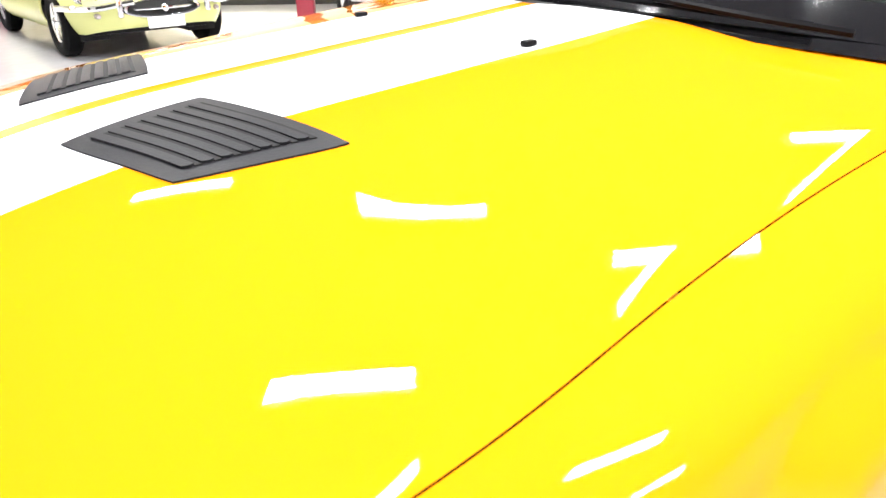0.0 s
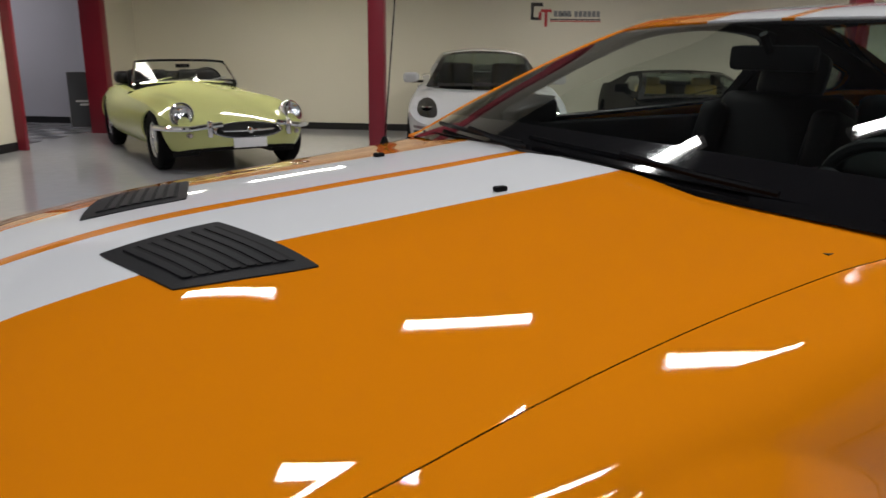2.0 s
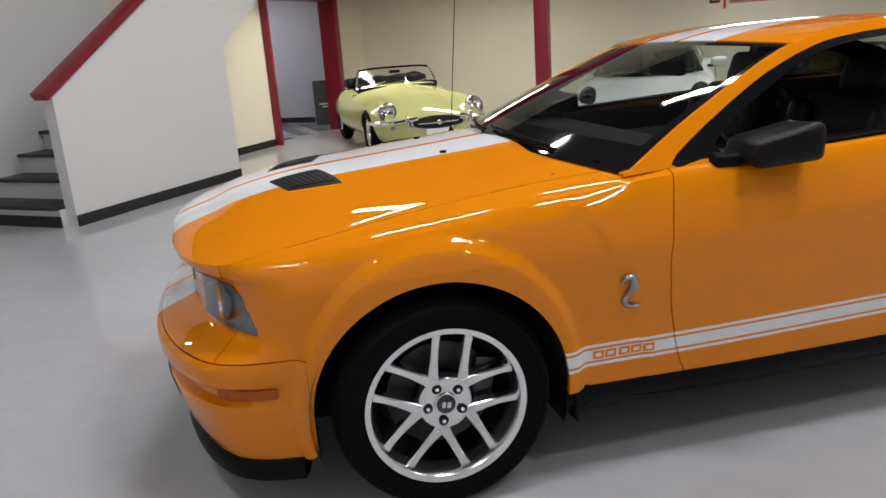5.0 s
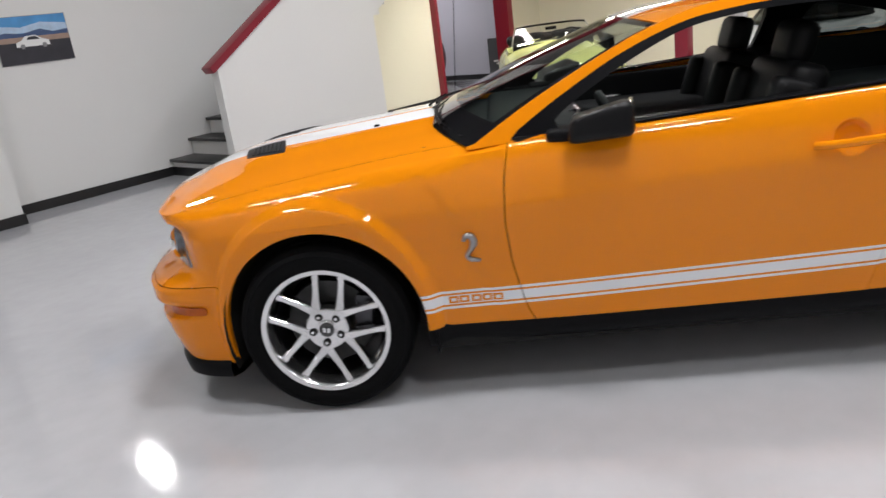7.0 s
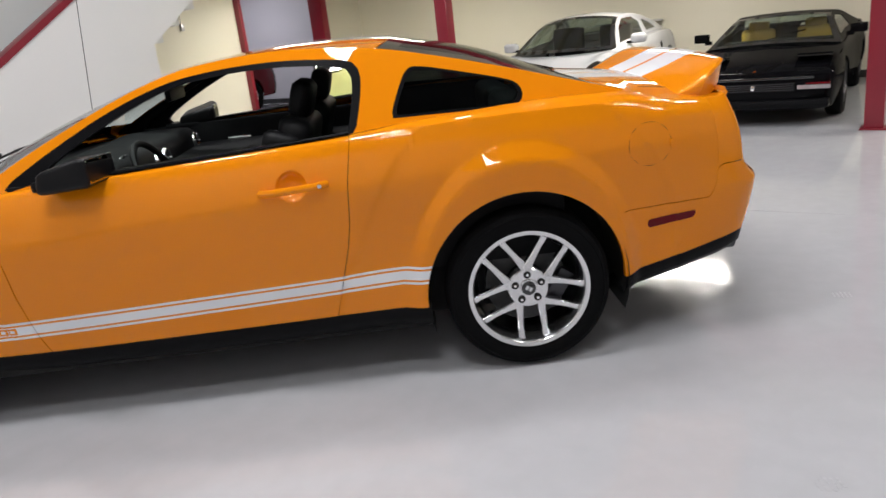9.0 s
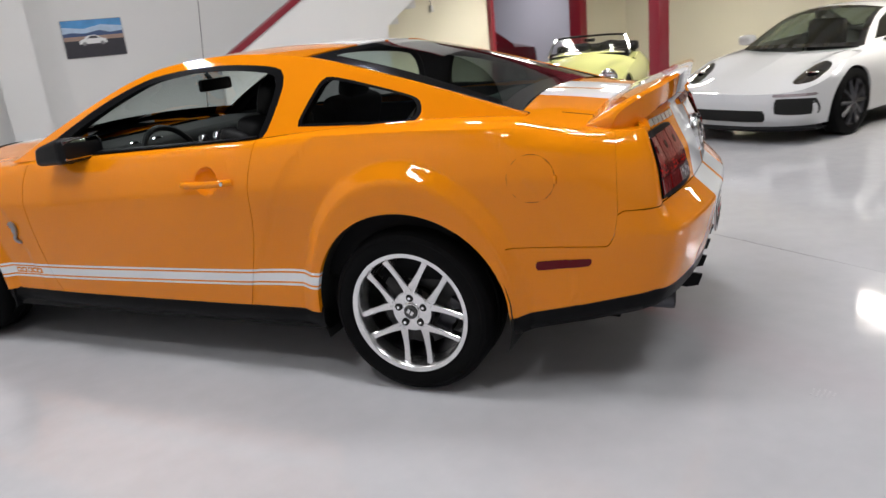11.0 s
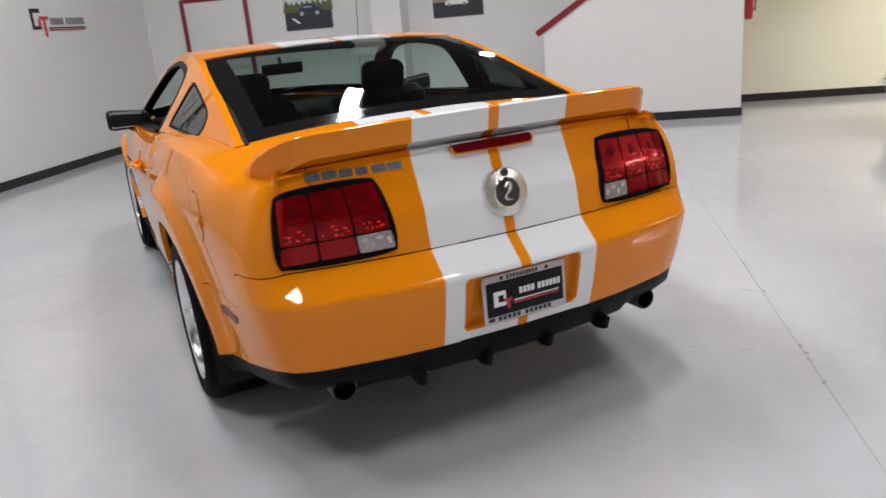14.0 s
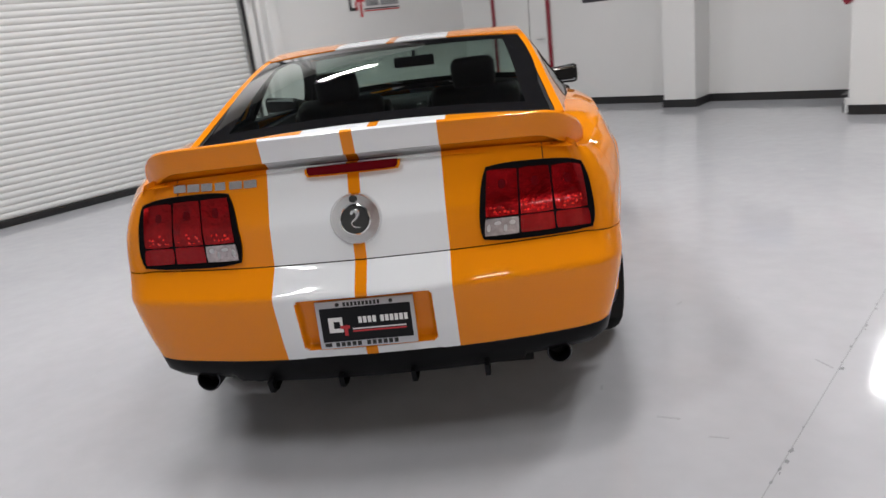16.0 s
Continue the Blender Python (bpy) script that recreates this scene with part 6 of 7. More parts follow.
for y in (-0.25, 0.12, 0.4):
    obj("wiper", *tube([(0.06, y, 0.90), (0.12, y - 0.2, 0.935)], 0.007, 5), M_CHROME, RO)
part("rear_view_mirror", box_bm(0.36, 0, 1.07, 0.02, 0.17, 0.05, 0.012), M_BLACK, RO)
JSKIN = body_tree(RO, ("windscreen", "screen", "wiper", "rear_view"))
mo = conform("mouth", [(-0.36, 0.395), (0.36, 0.395), (0.36, 0.545), (-0.36, 0.545)], "-x", M_DARK, RO, 0.006, 0.02, 21, 13, 1.0, "dark oval air intake", JSKIN, 80)
ringm = []
for a in np.linspace(0, 2 * math.pi, 48, endpoint=False):
    y, z = 0.335 * math.cos(a), 0.47 + 0.072 * math.sin(a)
    p, _ = cast(JSKIN, "-x", y, z)
    ringm.append((p.x - 0.012 if p else -2.02, y, z))
obj("intake_ring", *tube(ringm, 0.014, 6, True), M_CHROME, RO, "chrome intake ring")
obj("intake_bar", *tube(spline([(-1.98, -0.32, 0.468), (-2.055, -0.1, 0.472), (-2.06, 0, 0.473), (-2.055, 0.1, 0.472), (-1.98, 0.32, 0.468)], 14), 0.012, 6), M_CHROME, RO, "chrome intake bar")
obj("intake_badge", *lathe([(0.0, -0.02), (0.03, -0.018), (0.034, 0.0)], 20, "x", (-2.06, 0, 0.473)), M_CHROME, RO)
for sg in (-1, 1):
    bp = [(-2.055, sg * 0.27, 0.545), (-2.03, sg * 0.38, 0.53), (-1.955, sg * 0.54, 0.50), (-1.80, sg * 0.70, 0.49), (-1.55, sg * 0.80, 0.49)]
    obj("bumper", *tube(spline(bp, 20), 0.030, 8), M_CHROME, RO, "slim chrome bumper")
    part("overrider", box_bm(-2.06, sg * 0.40, 0.50, 0.06, 0.05, 0.17, 0.022, 3), M_CHROME, RO, "chrome overrider")
    hm = Matrix.Translation((-1.735, sg * 0.575, 0.625)) @ Matrix.Rotation(sg * radians(-13), 4, "Z") @ Matrix.Rotation(radians(24), 4, "Y")
    hd = obj("headlamp", *lathe([(0.098, -0.004), (0.106, -0.016), (0.118, -0.018), (0.128, -0.004), (0.132, 0.05), (0.10, 0.16)], 36, "x"), M_CHROME, RO, "round headlamp with a chrome rim")
    hd.matrix_world = hm @ Matrix.Diagonal((1, 0.92, 1.08, 1))
    obj("bowl", *lathe([(0.0, 0.03), (0.05, 0.025), (0.085, 0.008), (0.1, -0.003)], 28, "x"), M_CHROME, hd)
    obj("lens", *lathe([(0.0, -0.032), (0.05, -0.027), (0.085, -0.014), (0.1, -0.002)], 28, "x"), M_CLEAR, hd)
    sl = obj("side_lamp", *lathe([(0.0, -0.03), (0.018, -0.026), (0.028, 0.0), (0.028, 0.05)], 18, "x", (-1.905, sg * 0.55, 0.425)), M_WHITELENS, RO)
    for x in (-1.22, 1.22):
        simple_wheel(RO, x, sg * 0.68, 0.325, 0.17, 0.2, M_CHROME, 36)
part("front_plate", box_bm(-2.05, 0, 0.345, 0.015, 0.34, 0.10, 0.004), M_WHITEINK, RO, "blank white front plate")
part("underbody", box_bm(0, 0, 0.3, 3.3, 1.1, 0.16, 0.02), M_DARK, RO)
liners(RO, ar, 0.78)

# white mid-engined coupe
CP = tagged(new("coupe"), "white modern sports coupe with dark grey grilles", "car")
ar = ((-1.24, 0.335, 0.365), (1.24, 0.335, 0.37))
zt_p = soft_table([(-2.17, 0.50), (-1.98, 0.53), (-1.8, 0.585), (-1.6, 0.665), (-1.4, 0.735), (-1.24, 0.775), (-0.7, 0.845), (0.0, 0.885), (0.8, 0.925), (1.3, 0.93), (1.8, 0.90), (2.2, 0.80)])


def off_p(x, z, hi):
    q = max(0.0, (z - 0.62) / max(hi - 0.62, 0.05))
    return 0.05 * ((max(0.62 - z, 0)) / 0.4) ** 1.6 + 0.05 * q ** 2 + 0.02 * q ** 5 + (0.10 * max(0.0, z - 0.42) * float(smooth01(-1.9, -2.1, x)))


c_p, G_p = shell([(-2.17, 0), (-2.15, 0.3), (-2.08, 0.56), (-1.93, 0.74), (-1.65, 0.85), (-1.24, 0.885), (-0.5, 0.86), (0.2, 0.855), (0.8, 0.885), (1.3, 0.90), (1.8, 0.86), (2.08, 0.68), (2.18, 0.4), (2.2, 0)],
                 zt_p, table([(-2.2, 0.17), (2.2, 0.22)]), off_p, arches=ar)
sheet("body_side", left(G_p), P_WHITE, CP, "", 0.02)
E_p = G_p[:, -1]
kc = int(np.argmin(np.where(c_p[:, 1] > 0.4, np.abs(c_p[:, 0] + 0.72), 9)))
kd = int(np.argmin(np.where(c_p[:, 1] > 0.4, np.abs(c_p[:, 0] - 1.7), 9)))


def crown_p(x, y):
    return 0.045 * float(smooth01(-1.95, -1.5, x)) * (1 - 0.8 * float(smooth01(-1.2, -0.8, x))) * math.exp(-((abs(y) - 0.66) / 0.14) ** 2)


sheet("bonnet", left(fan(E_p[1:kc + 1], soft_table([(-2.15, 0.505), (-2.0, 0.55), (-1.7, 0.645), (-1.24, 0.755), (-0.9, 0.845), (-0.7, 0.89)]), E_p[1, 0], -0.98, 24, 2.2, crown_p)), P_WHITE, CP, "", 0.015)
sheet("tail", left(fan(E_p[kd:-1], soft_table([(1.5, 0.98), (1.9, 0.93), (2.2, 0.82)]), 1.62, E_p[-1, 0])), P_WHITE, CP, "", 0.015)
cabin(CP, E_p, [(-0.78, 0.85), (-0.5, 1.02), (-0.2, 1.16), (0.05, 1.22), (0.4, 1.235), (0.8, 1.19), (1.2, 1.08), (1.6, 0.96), (1.78, 0.92)], -0.02, 0.7,
      ([(-1.0, 0.87), (-0.5, 1.10), (-0.08, 1.262)], [(-0.08, 1.262), (0.3, 1.29), (0.75, 1.26)], [(0.75, 1.26), (1.2, 1.14), (1.7, 0.965)]), P_WHITE, M_SCREEN,
      [[(-0.52, 0.90), (0.55, 0.945), (0.62, 1.10), (0.45, 1.185), (0.05, 1.185), (-0.25, 1.08)], [(0.72, 0.97), (1.15, 0.985), (1.0, 1.07), (0.74, 1.14)]], 0.55, rear_mat=M_SCREEN, inset=0.085)
PSKIN = body_tree(CP, ("pillar",))
for sg in (-1, 1):
    q = [(-1.90, sg * 0.53), (-1.80, sg * 0.77), (-1.40, sg * 0.76), (-1.46, sg * 0.57)]
    hd = conform("headlamp", q, "+z", M_GLOSSB, CP, 0.004, 0.02, 12, 12, 0.8, "oval headlamp with dark bowl", PSKIN)
    p, _ = cast(PSKIN, "+z", -1.66, sg * 0.66)
    if p:
        obj("projector", *lathe([(0.0, 0.012), (0.05, 0.01), (0.06, 0.0)], 20, "z", (p.x, p.y, p.z)), M_CHROME, hd)
    q = [(0.50, 0.30), (0.80, 0.28), (0.80, 0.45), (0.52, 0.46)]
    conform("air_intake", q if sg > 0 else flip(q), "-x", M_DARK, CP, 0.004, 0.02, 8, 6, 0.3, "black side air intake", PSKIN)
    q = [(0.50, 0.475), (0.80, 0.47), (0.80, 0.50), (0.50, 0.505)]
    conform("running_light", q if sg > 0 else flip(q), "-x", M_WHITELENS, CP, 0.008, 0.02, 8, 3, 0.2, "", PSKIN)
    mi = part("mirror", box_bm(-0.42, sg * 0.90, 0.94, 0.14, 0.2, 0.125, 0.06, 4), P_WHITE, CP, "white door mirror")
    part("mirror_arm", box_bm(-0.42, sg * 0.82, 0.895, 0.1, 0.14, 0.03, 0.01), M_BLACK, mi)
    conform("side_intake", [(0.70, 0.46), (0.84, 0.52), (0.90, 0.80), (0.82, 0.79)], "+y" if sg > 0 else "-y", M_DARK, CP, 0.005, 0.03, 6, 10, 0.5, "black side intake", PSKIN)
    for x in (-1.24, 1.24):
        simple_wheel(CP, x, sg * 0.775, 0.335, 0.22, 0.245, M_ALUDARK, 10)
    se = part("seat", box_bm(0.1, sg * 0.35, 0.62, 0.5, 0.46, 0.2, 0.06), M_LEATHER, CP)
    part("backrest", box_bm(0.42, sg * 0.35, 0.86, 0.14, 0.46, 0.5, 0.06), M_LEATHER, se)
conform("centre_intake", [(-0.42, 0.22), (0.42, 0.22), (0.42, 0.34), (-0.42, 0.34)], "-x", M_DARK, CP, 0.004, 0.02, 12, 5, 0.2, "black centre intake", PSKIN)
vs = []
for i in range(31):
    y = -0.84 + 1.68 * i / 30
    x = -2.2 + 0.33 * (abs(y) / 0.84) ** 3
    vs += [(x, y, 0.19), (x - 0.02, y, 0.165), (x, y, 0.14), (x + 0.2, y, 0.15)]
obj("chin_lip", vs, [(i * 4 + j, i * 4 + 4 + j, i * 4 + 5 + j, i * 4 + 1 + j) for i in range(30) for j in range(3)], M_BLACK, CP, "black chin lip")
vs = []
for i in range(21):
    y = -0.62 + 1.24 * i / 20
    vs += [(1.95, y, 1.03), (2.08, y, 1.06), (2.2, y, 1.045), (2.08, y, 1.035)]
fs = [(i * 4 + j, i * 4 + 4 + j, i * 4 + 4 + (j + 1) % 4, i * 4 + (j + 1) % 4) for i in range(20) for j in range(4)]
obj("rear_wing", vs, fs, P_WHITE, CP, "white rear wing")
for y in (-0.35, 0.35):
    part("wing_stay", box_bm(2.06, y, 0.97, 0.06, 0.02, 0.15), M_BLACK, CP, smooth=False)
part("underbody", box_bm(0, 0, 0.3, 3.4, 1.2, 0.2, 0.02), M_DARK, CP)
part("cabin_floor", box_bm(0.2, 0, 0.62, 1.9, 1.4, 0.2), M_DARK, CP)
liners(CP, ar, 0.86)

# black wedge-shaped coupe
WG = tagged(new("wedge_car"), "black wedge-nosed sports car with yellow leather seats", "car")
ar = ((-1.22, 0.32, 0.35), (1.22, 0.32, 0.36))
zt_w = soft_table([(-2.12, 0.60), (-1.9, 0.64), (-1.5, 0.71), (-1.22, 0.745), (-0.7, 0.80), (0.0, 0.84), (0.8, 0.88), (1.3, 0.90), (2.0, 0.89), (2.15, 0.86)])


def off_w(x, z, hi):
    q = max(0.0, (z - 0.56) / max(hi - 0.56, 0.05))
    return 0.06 * (max(0.5 - z, 0) / 0.3) ** 1.5 + 0.05 * q ** 1.5 + 0.02 * q ** 6


c_w, G_w = shell([(-2.12, 0), (-2.11, 0.4), (-2.08, 0.66), (-1.98, 0.80), (-1.7, 0.855), (-1.22, 0.875), (-0.5, 0.87), (0.2, 0.87), (0.8, 0.89), (1.3, 0.90), (1.8, 0.88), (2.05, 0.80), (2.13, 0.5), (2.15, 0)],
                 zt_w, table([(-2.2, 0.19), (2.2, 0.24)]), off_w, arches=ar)
sheet("body_side", left(G_w), P_BLACK, WG, "", 0.02)
E_w = G_w[:, -1]
kc = int(np.argmin(np.where(c_w[:, 1] > 0.4, np.abs(c_w[:, 0] + 0.78), 9)))
kd = int(np.argmin(np.where(c_w[:, 1] > 0.4, np.abs(c_w[:, 0] - 1.35), 9)))
sheet("bonnet", left(fan(E_w[1:kc + 1], soft_table([(-2.1, 0.61), (-1.8, 0.68), (-1.22, 0.775), (-0.9, 0.83), (-0.7, 0.86)]), E_w[1, 0], -0.98, p=2.2)), P_BLACK, WG, "", 0.015)
sheet("tail", left(fan(E_w[kd:-1], soft_table([(1.3, 0.96), (1.9, 0.93), (2.2, 0.88)]), 1.3, E_w[-1, 0])), P_BLACK, WG, "", 0.015)
cabin(WG, E_w, [(-0.86, 0.80), (-0.5, 0.96), (-0.2, 1.07), (0.05, 1.12), (0.35, 1.125), (0.7, 1.09), (1.1, 0.98), (1.42, 0.91)], -0.02, 0.55,
      ([(-1.0, 0.845), (-0.5, 1.0), (-0.06, 1.14)], [(-0.06, 1.14), (0.25, 1.155), (0.6, 1.14)], [(0.6, 1.14), (1.0, 1.04), (1.35, 0.955)]), P_BLACK, M_GLASS,
      [[(-0.55, 0.87), (0.5, 0.92), (0.5, 1.05), (0.1, 1.075), (-0.2, 1.02)]], 0.75)
for sg in (-1, 1):
    se = part("seat", box_bm(0.05, sg * 0.36, 0.6, 0.5, 0.46, 0.2, 0.06), M_TAN, WG, "yellow leather seat")
    part("backrest", box_bm(0.36, sg * 0.36, 0.74, 0.13, 0.44, 0.42, 0.06, 3), M_TAN, se)
    part("headrest", box_bm(0.40, sg * 0.36, 0.985, 0.09, 0.26, 0.12, 0.035, 3), M_TAN, se)
    mi = part("mirror", box_bm(-0.5, sg * 0.93, 0.93, 0.09, 0.19, 0.11, 0.02, 2), P_BLACK, WG, "black door mirror")
    part("mirror_arm", box_bm(-0.52, sg * 0.84, 0.87, 0.05, 0.09, 0.05, 0.01), P_BLACK, mi)
    for x in (-1.22, 1.22):
        simple_wheel(WG, x, sg * 0.765, 0.315, 0.2, 0.205, M_ALUDARK, 5)
    part("marker_lamp", box_bm(-2.10, sg * 0.62, 0.445, 0.06, 0.33, 0.045, 0.008), M_WHITELENS, WG, "clear marker lamp")
    part("indicator_lamp", box_bm(-2.10, sg * 0.66, 0.482, 0.06, 0.24, 0.020, 0.006), M_REDMARK, WG, "dark amber indicator lamp")
    part("lamp_lid", box_bm(-1.62, sg * 0.56, 0.742, 0.34, 0.36, 0.01, 0.004, 2, Matrix.Translation((0, 0, 0))), P_BLACK, WG, "closed pop-up lamp lid")
part("nose_slot", box_bm(-2.115, 0, 0.45, 0.02, 0.86, 0.09, 0.004), M_DARK, WG, "black nose grille")
for i in range(4):
    part("grille_bar", box_bm(-2.126, 0, 0.42 + i * 0.022, 0.008, 0.84, 0.006), M_ALUDARK, WG)
part("grille_mark", box_bm(-2.134, 0, 0.453, 0.008, 0.04, 0.055, 0.01), M_CHROME, WG, "small chrome mark")
part("bumper_strip", box_bm(-2.125, 0, 0.55, 0.03, 1.25, 0.03, 0.01), M_GLOSSB, WG)
part("nose_badge", box_bm(-2.02, 0.0, 0.625, 0.05, 0.03, 0.01, 0.003), M_AMBER, WG)
part("chin", box_bm(-2.05, 0, 0.26, 0.16, 1.55, 0.1, 0.04), M_BLACK, WG)
part("underbody", box_bm(0, 0, 0.3, 3.3, 1.2, 0.2, 0.02), M_DARK, WG)
part("cabin_floor", box_bm(0.2, 0, 0.55, 1.9, 1.4, 0.2), M_DARK, WG)
part("dashboard", box_bm(-0.45, 0, 0.78, 0.3, 1.3, 0.14, 0.04), M_DASH, WG)
obj("wiper", *tube([(-0.86, 0.1, 0.87), (-0.62, -0.35, 0.96)], 0.008, 5), M_BLACK, WG)
liners(WG, ar, 0.86)


def park(ob, x, y, heading):
    """Stands a car at x, y with its nose (local -x) towards a heading in degrees."""
    ob.matrix_world = pose(x, y, 0, 0, 0, heading + 180)


park(CP, 3.338, 6.372, 237.6)
park(RO, 0.191, 7.77, 272.3)
CP.scale = (0.95, 0.95, 0.95)
RO.scale = (0.93, 0.97, 0.92)
park(WG, 5.386, 5.073, 235.3)
WG.scale = (0.87, 0.87, 0.87)

# maroon saloon in the side room
SA = tagged(new("saloon"), "dark maroon old saloon car in the side room", "car")
ar = ((-1.3, 0.33, 0.37), (1.3, 0.33, 0.37))
c_s, G_s = shell([(-2.2, 0), (-2.18, 0.4), (-2.08, 0.68), (-1.8, 0.80), (-1.3, 0.84), (0, 0.85), (1.3, 0.84), (1.9, 0.8), (2.2, 0.6), (2.28, 0)],
                 soft_table([(-2.2, 0.62), (-1.8, 0.78), (-1.3, 0.84), (0, 0.86), (1.3, 0.88), (2.3, 0.8)]), table([(-2.3, 0.3), (2.3, 0.3)]),
                 lambda x, z, hi: 0.05 * (abs(z - 0.58) / 0.28) ** 2.2, arches=ar)
sheet("body_side", left(G_s), P_MAROON, SA, "", 0.02)
E_s = G_s[:, -1]
kc = int(np.argmin(np.where(c_s[:, 1] > 0.4, np.abs(c_s[:, 0] + 0.7), 9)))
kd = int(np.argmin(np.where(c_s[:, 1] > 0.4, np.abs(c_s[:, 0] - 1.5), 9)))
sheet("bonnet", left(fan(E_s[1:kc + 1], soft_table([(-2.2, 0.64), (-1.8, 0.86), (-1.2, 0.95), (-0.7, 0.98)]), E_s[1, 0], -0.9)), P_MAROON, SA, "", 0.015)
sheet("boot_lid", left(fan(E_s[kd:-1], soft_table([(1.4, 0.97), (1.9, 0.93), (2.3, 0.82)]), 1.5, E_s[-1, 0])), P_MAROON, SA, "", 0.015)
cabin(SA, E_s, [(-0.75, 0.88), (-0.45, 1.15), (-0.2, 1.33), (0.2, 1.38), (0.8, 1.36), (1.2, 1.2), (1.55, 0.92)], -0.2, 0.85,
      ([(-0.9, 0.95), (-0.5, 1.25), (-0.25, 1.39)], [(-0.25, 1.39), (0.3, 1.45), (0.85, 1.41)], [(0.85, 1.41), (1.3, 1.2), (1.6, 0.98)]), P_MAROON, M_TINT,
      [[(-0.42, 0.93), (0.3, 0.94), (0.3, 1.28), (-0.1, 1.28)], [(0.4, 0.94), (1.2, 0.96), (0.95, 1.2), (0.4, 1.28)]], 0.5)
for sg in (-1, 1):
    for x in (-1.3, 1.3):
        simple_wheel(SA, x, sg * 0.74, 0.33, 0.18, 0.2, M_CHROME, 12)
    obj("bumper", *tube([(-2.26, sg * 0.0, 0.45), (-2.24, sg * 0.5, 0.45), (-2.1, sg * 0.78, 0.46)], 0.04, 8), M_CHROME, SA, "chrome bumper")
part("underbody", box_bm(0, 0, 0.36, 3.4, 1.2, 0.2, 0.02), M_DARK, SA)
liners(SA, ar, 0.82)
park(SA, *(uv(6.3, 9.0)[:2]), math.degrees(ROOM) + 180)


# ---- things on the walls ----
def flat(name, pts, material, parent, depth=0.0):
    """A flat piece on a wall print: pts across and up, in metres from its middle."""
    bm = extrude_poly(pts, [], lambda a, b, c: Vector((a, -0.006 - depth, b)))
    return part(name, bm, material, parent, smooth=False)


def rect(x0, x1, z0, z1):
    return [(x0, z0), (x1, z0), (x1, z1), (x0, z1)]


M_SKY1 = mat("printed pale sky", (0.62, 0.66, 0.72), 0.4, big=0.3, bigscale=6)
M_SKY2 = mat("printed blue sky", (0.08, 0.30, 0.62), 0.4, big=0.7, bigscale=7)
M_CLOUD = mat("printed cloud", (0.45, 0.58, 0.75), 0.4, big=0.6, bigscale=14)
M_HILL = mat("printed hills", (0.05, 0.09, 0.20), 0.4, big=0.4, bigscale=9)
M_SAND = mat("printed sand", (0.36, 0.25, 0.20), 0.4, big=0.5, bigscale=12)
M_ROADP = mat("printed dark road", (0.035, 0.035, 0.045), 0.35, big=0.5, bigscale=10)
M_TREE = mat("printed trees", (0.12, 0.13, 0.06), 0.4, grain=0.8, scale=40)
M_BLUECAR = mat("printed dark blue paint", (0.02, 0.035, 0.09), 0.3)
CARSIL = [(-0.16, -0.03), (-0.155, 0.015), (-0.10, 0.035), (-0.06, 0.075), (0.04, 0.08), (0.10, 0.04), (0.16, 0.02), (0.165, -0.03)]


def poster(u, z, kind, label):
    p = part("poster", box_bm(0, 0.002, 0, 0.71, 0.012, 0.455, 0.002), M_GREYINK, None, label)
    p.matrix_world = room_pose(u, W1 - 0.008, z)
    tagged(p, label, "poster", "wall posters")
    if kind == 1:
        flat("sky", rect(-0.35, 0.35, 0.02, 0.223), M_SKY1, p)
        for k in range(9):
            x = -0.32 + k * 0.08
            flat("tree", [(x - 0.05, 0.02), (x + 0.06, 0.02), (x + 0.05, 0.09 + 0.05 * random.random()), (x, 0.15 + 0.06 * random.random()), (x - 0.04, 0.08)], M_TREE, p, 0.001)
        flat("road", rect(-0.35, 0.35, -0.223, 0.02), M_ROADP, p)
        flat("car_shape", [(a * 1.1 + 0.03, b * 1.2 + 0.03) for a, b in CARSIL], M_BLUECAR, p, 0.002)
        flat("glint", rect(-0.06, 0.06, 0.075, 0.09), M_CLOUD, p, 0.003)
        flat("road_line", [(-0.26, -0.06), (-0.22, -0.055), (-0.12, -0.13), (-0.16, -0.14)], M_WHITEINK, p, 0.001)
        for x in (-0.09, 0.14):
            flat("wheel_shape", [(x + 0.03 * math.cos(a), -0.005 + 0.03 * math.sin(a)) for a in np.linspace(0, 6.28, 14)[:-1]], M_SILVER, p, 0.003)
    else:
        flat("sky", rect(-0.35, 0.35, 0.05, 0.223), M_SKY2, p)
        flat("cloud", [(-0.35, 0.07), (0.35, 0.06), (0.35, 0.13), (0.1, 0.16), (-0.1, 0.12), (-0.35, 0.15)], M_CLOUD, p, 0.0005)
        flat("hills", [(-0.35, 0.02), (0.35, 0.02), (0.35, 0.075), (0.2, 0.06), (0.08, 0.095), (-0.1, 0.06), (-0.25, 0.08), (-0.35, 0.065)], M_HILL, p, 0.001)
        flat("sand", rect(-0.35, 0.35, -0.02, 0.03), M_SAND, p, 0.0012)
        flat("road", rect(-0.35, 0.35, -0.223, -0.01), M_ROADP, p)
        flat("car_shape", [(a * 1.0 - 0.02, b * 0.95 - 0.035) for a, b in CARSIL], M_WHITEINK, p, 0.002)
        flat("window_shape", [(-0.07, 0.0), (0.06, 0.0), (0.02, 0.03), (-0.05, 0.028)], M_ROADP, p, 0.003)
        for x in (-0.12, 0.09):
            flat("wheel_shape", [(x + 0.024 * math.cos(a), -0.06 + 0.024 * math.sin(a)) for a in np.linspace(0, 6.28, 14)[:-1]], M_GREYINK, p, 0.003)


poster(-2.1, 1.665, 1, "unframed poster of a dark blue car on a road")
poster(0.08, 1.66, 2, "unframed poster of a white car under a blue sky")


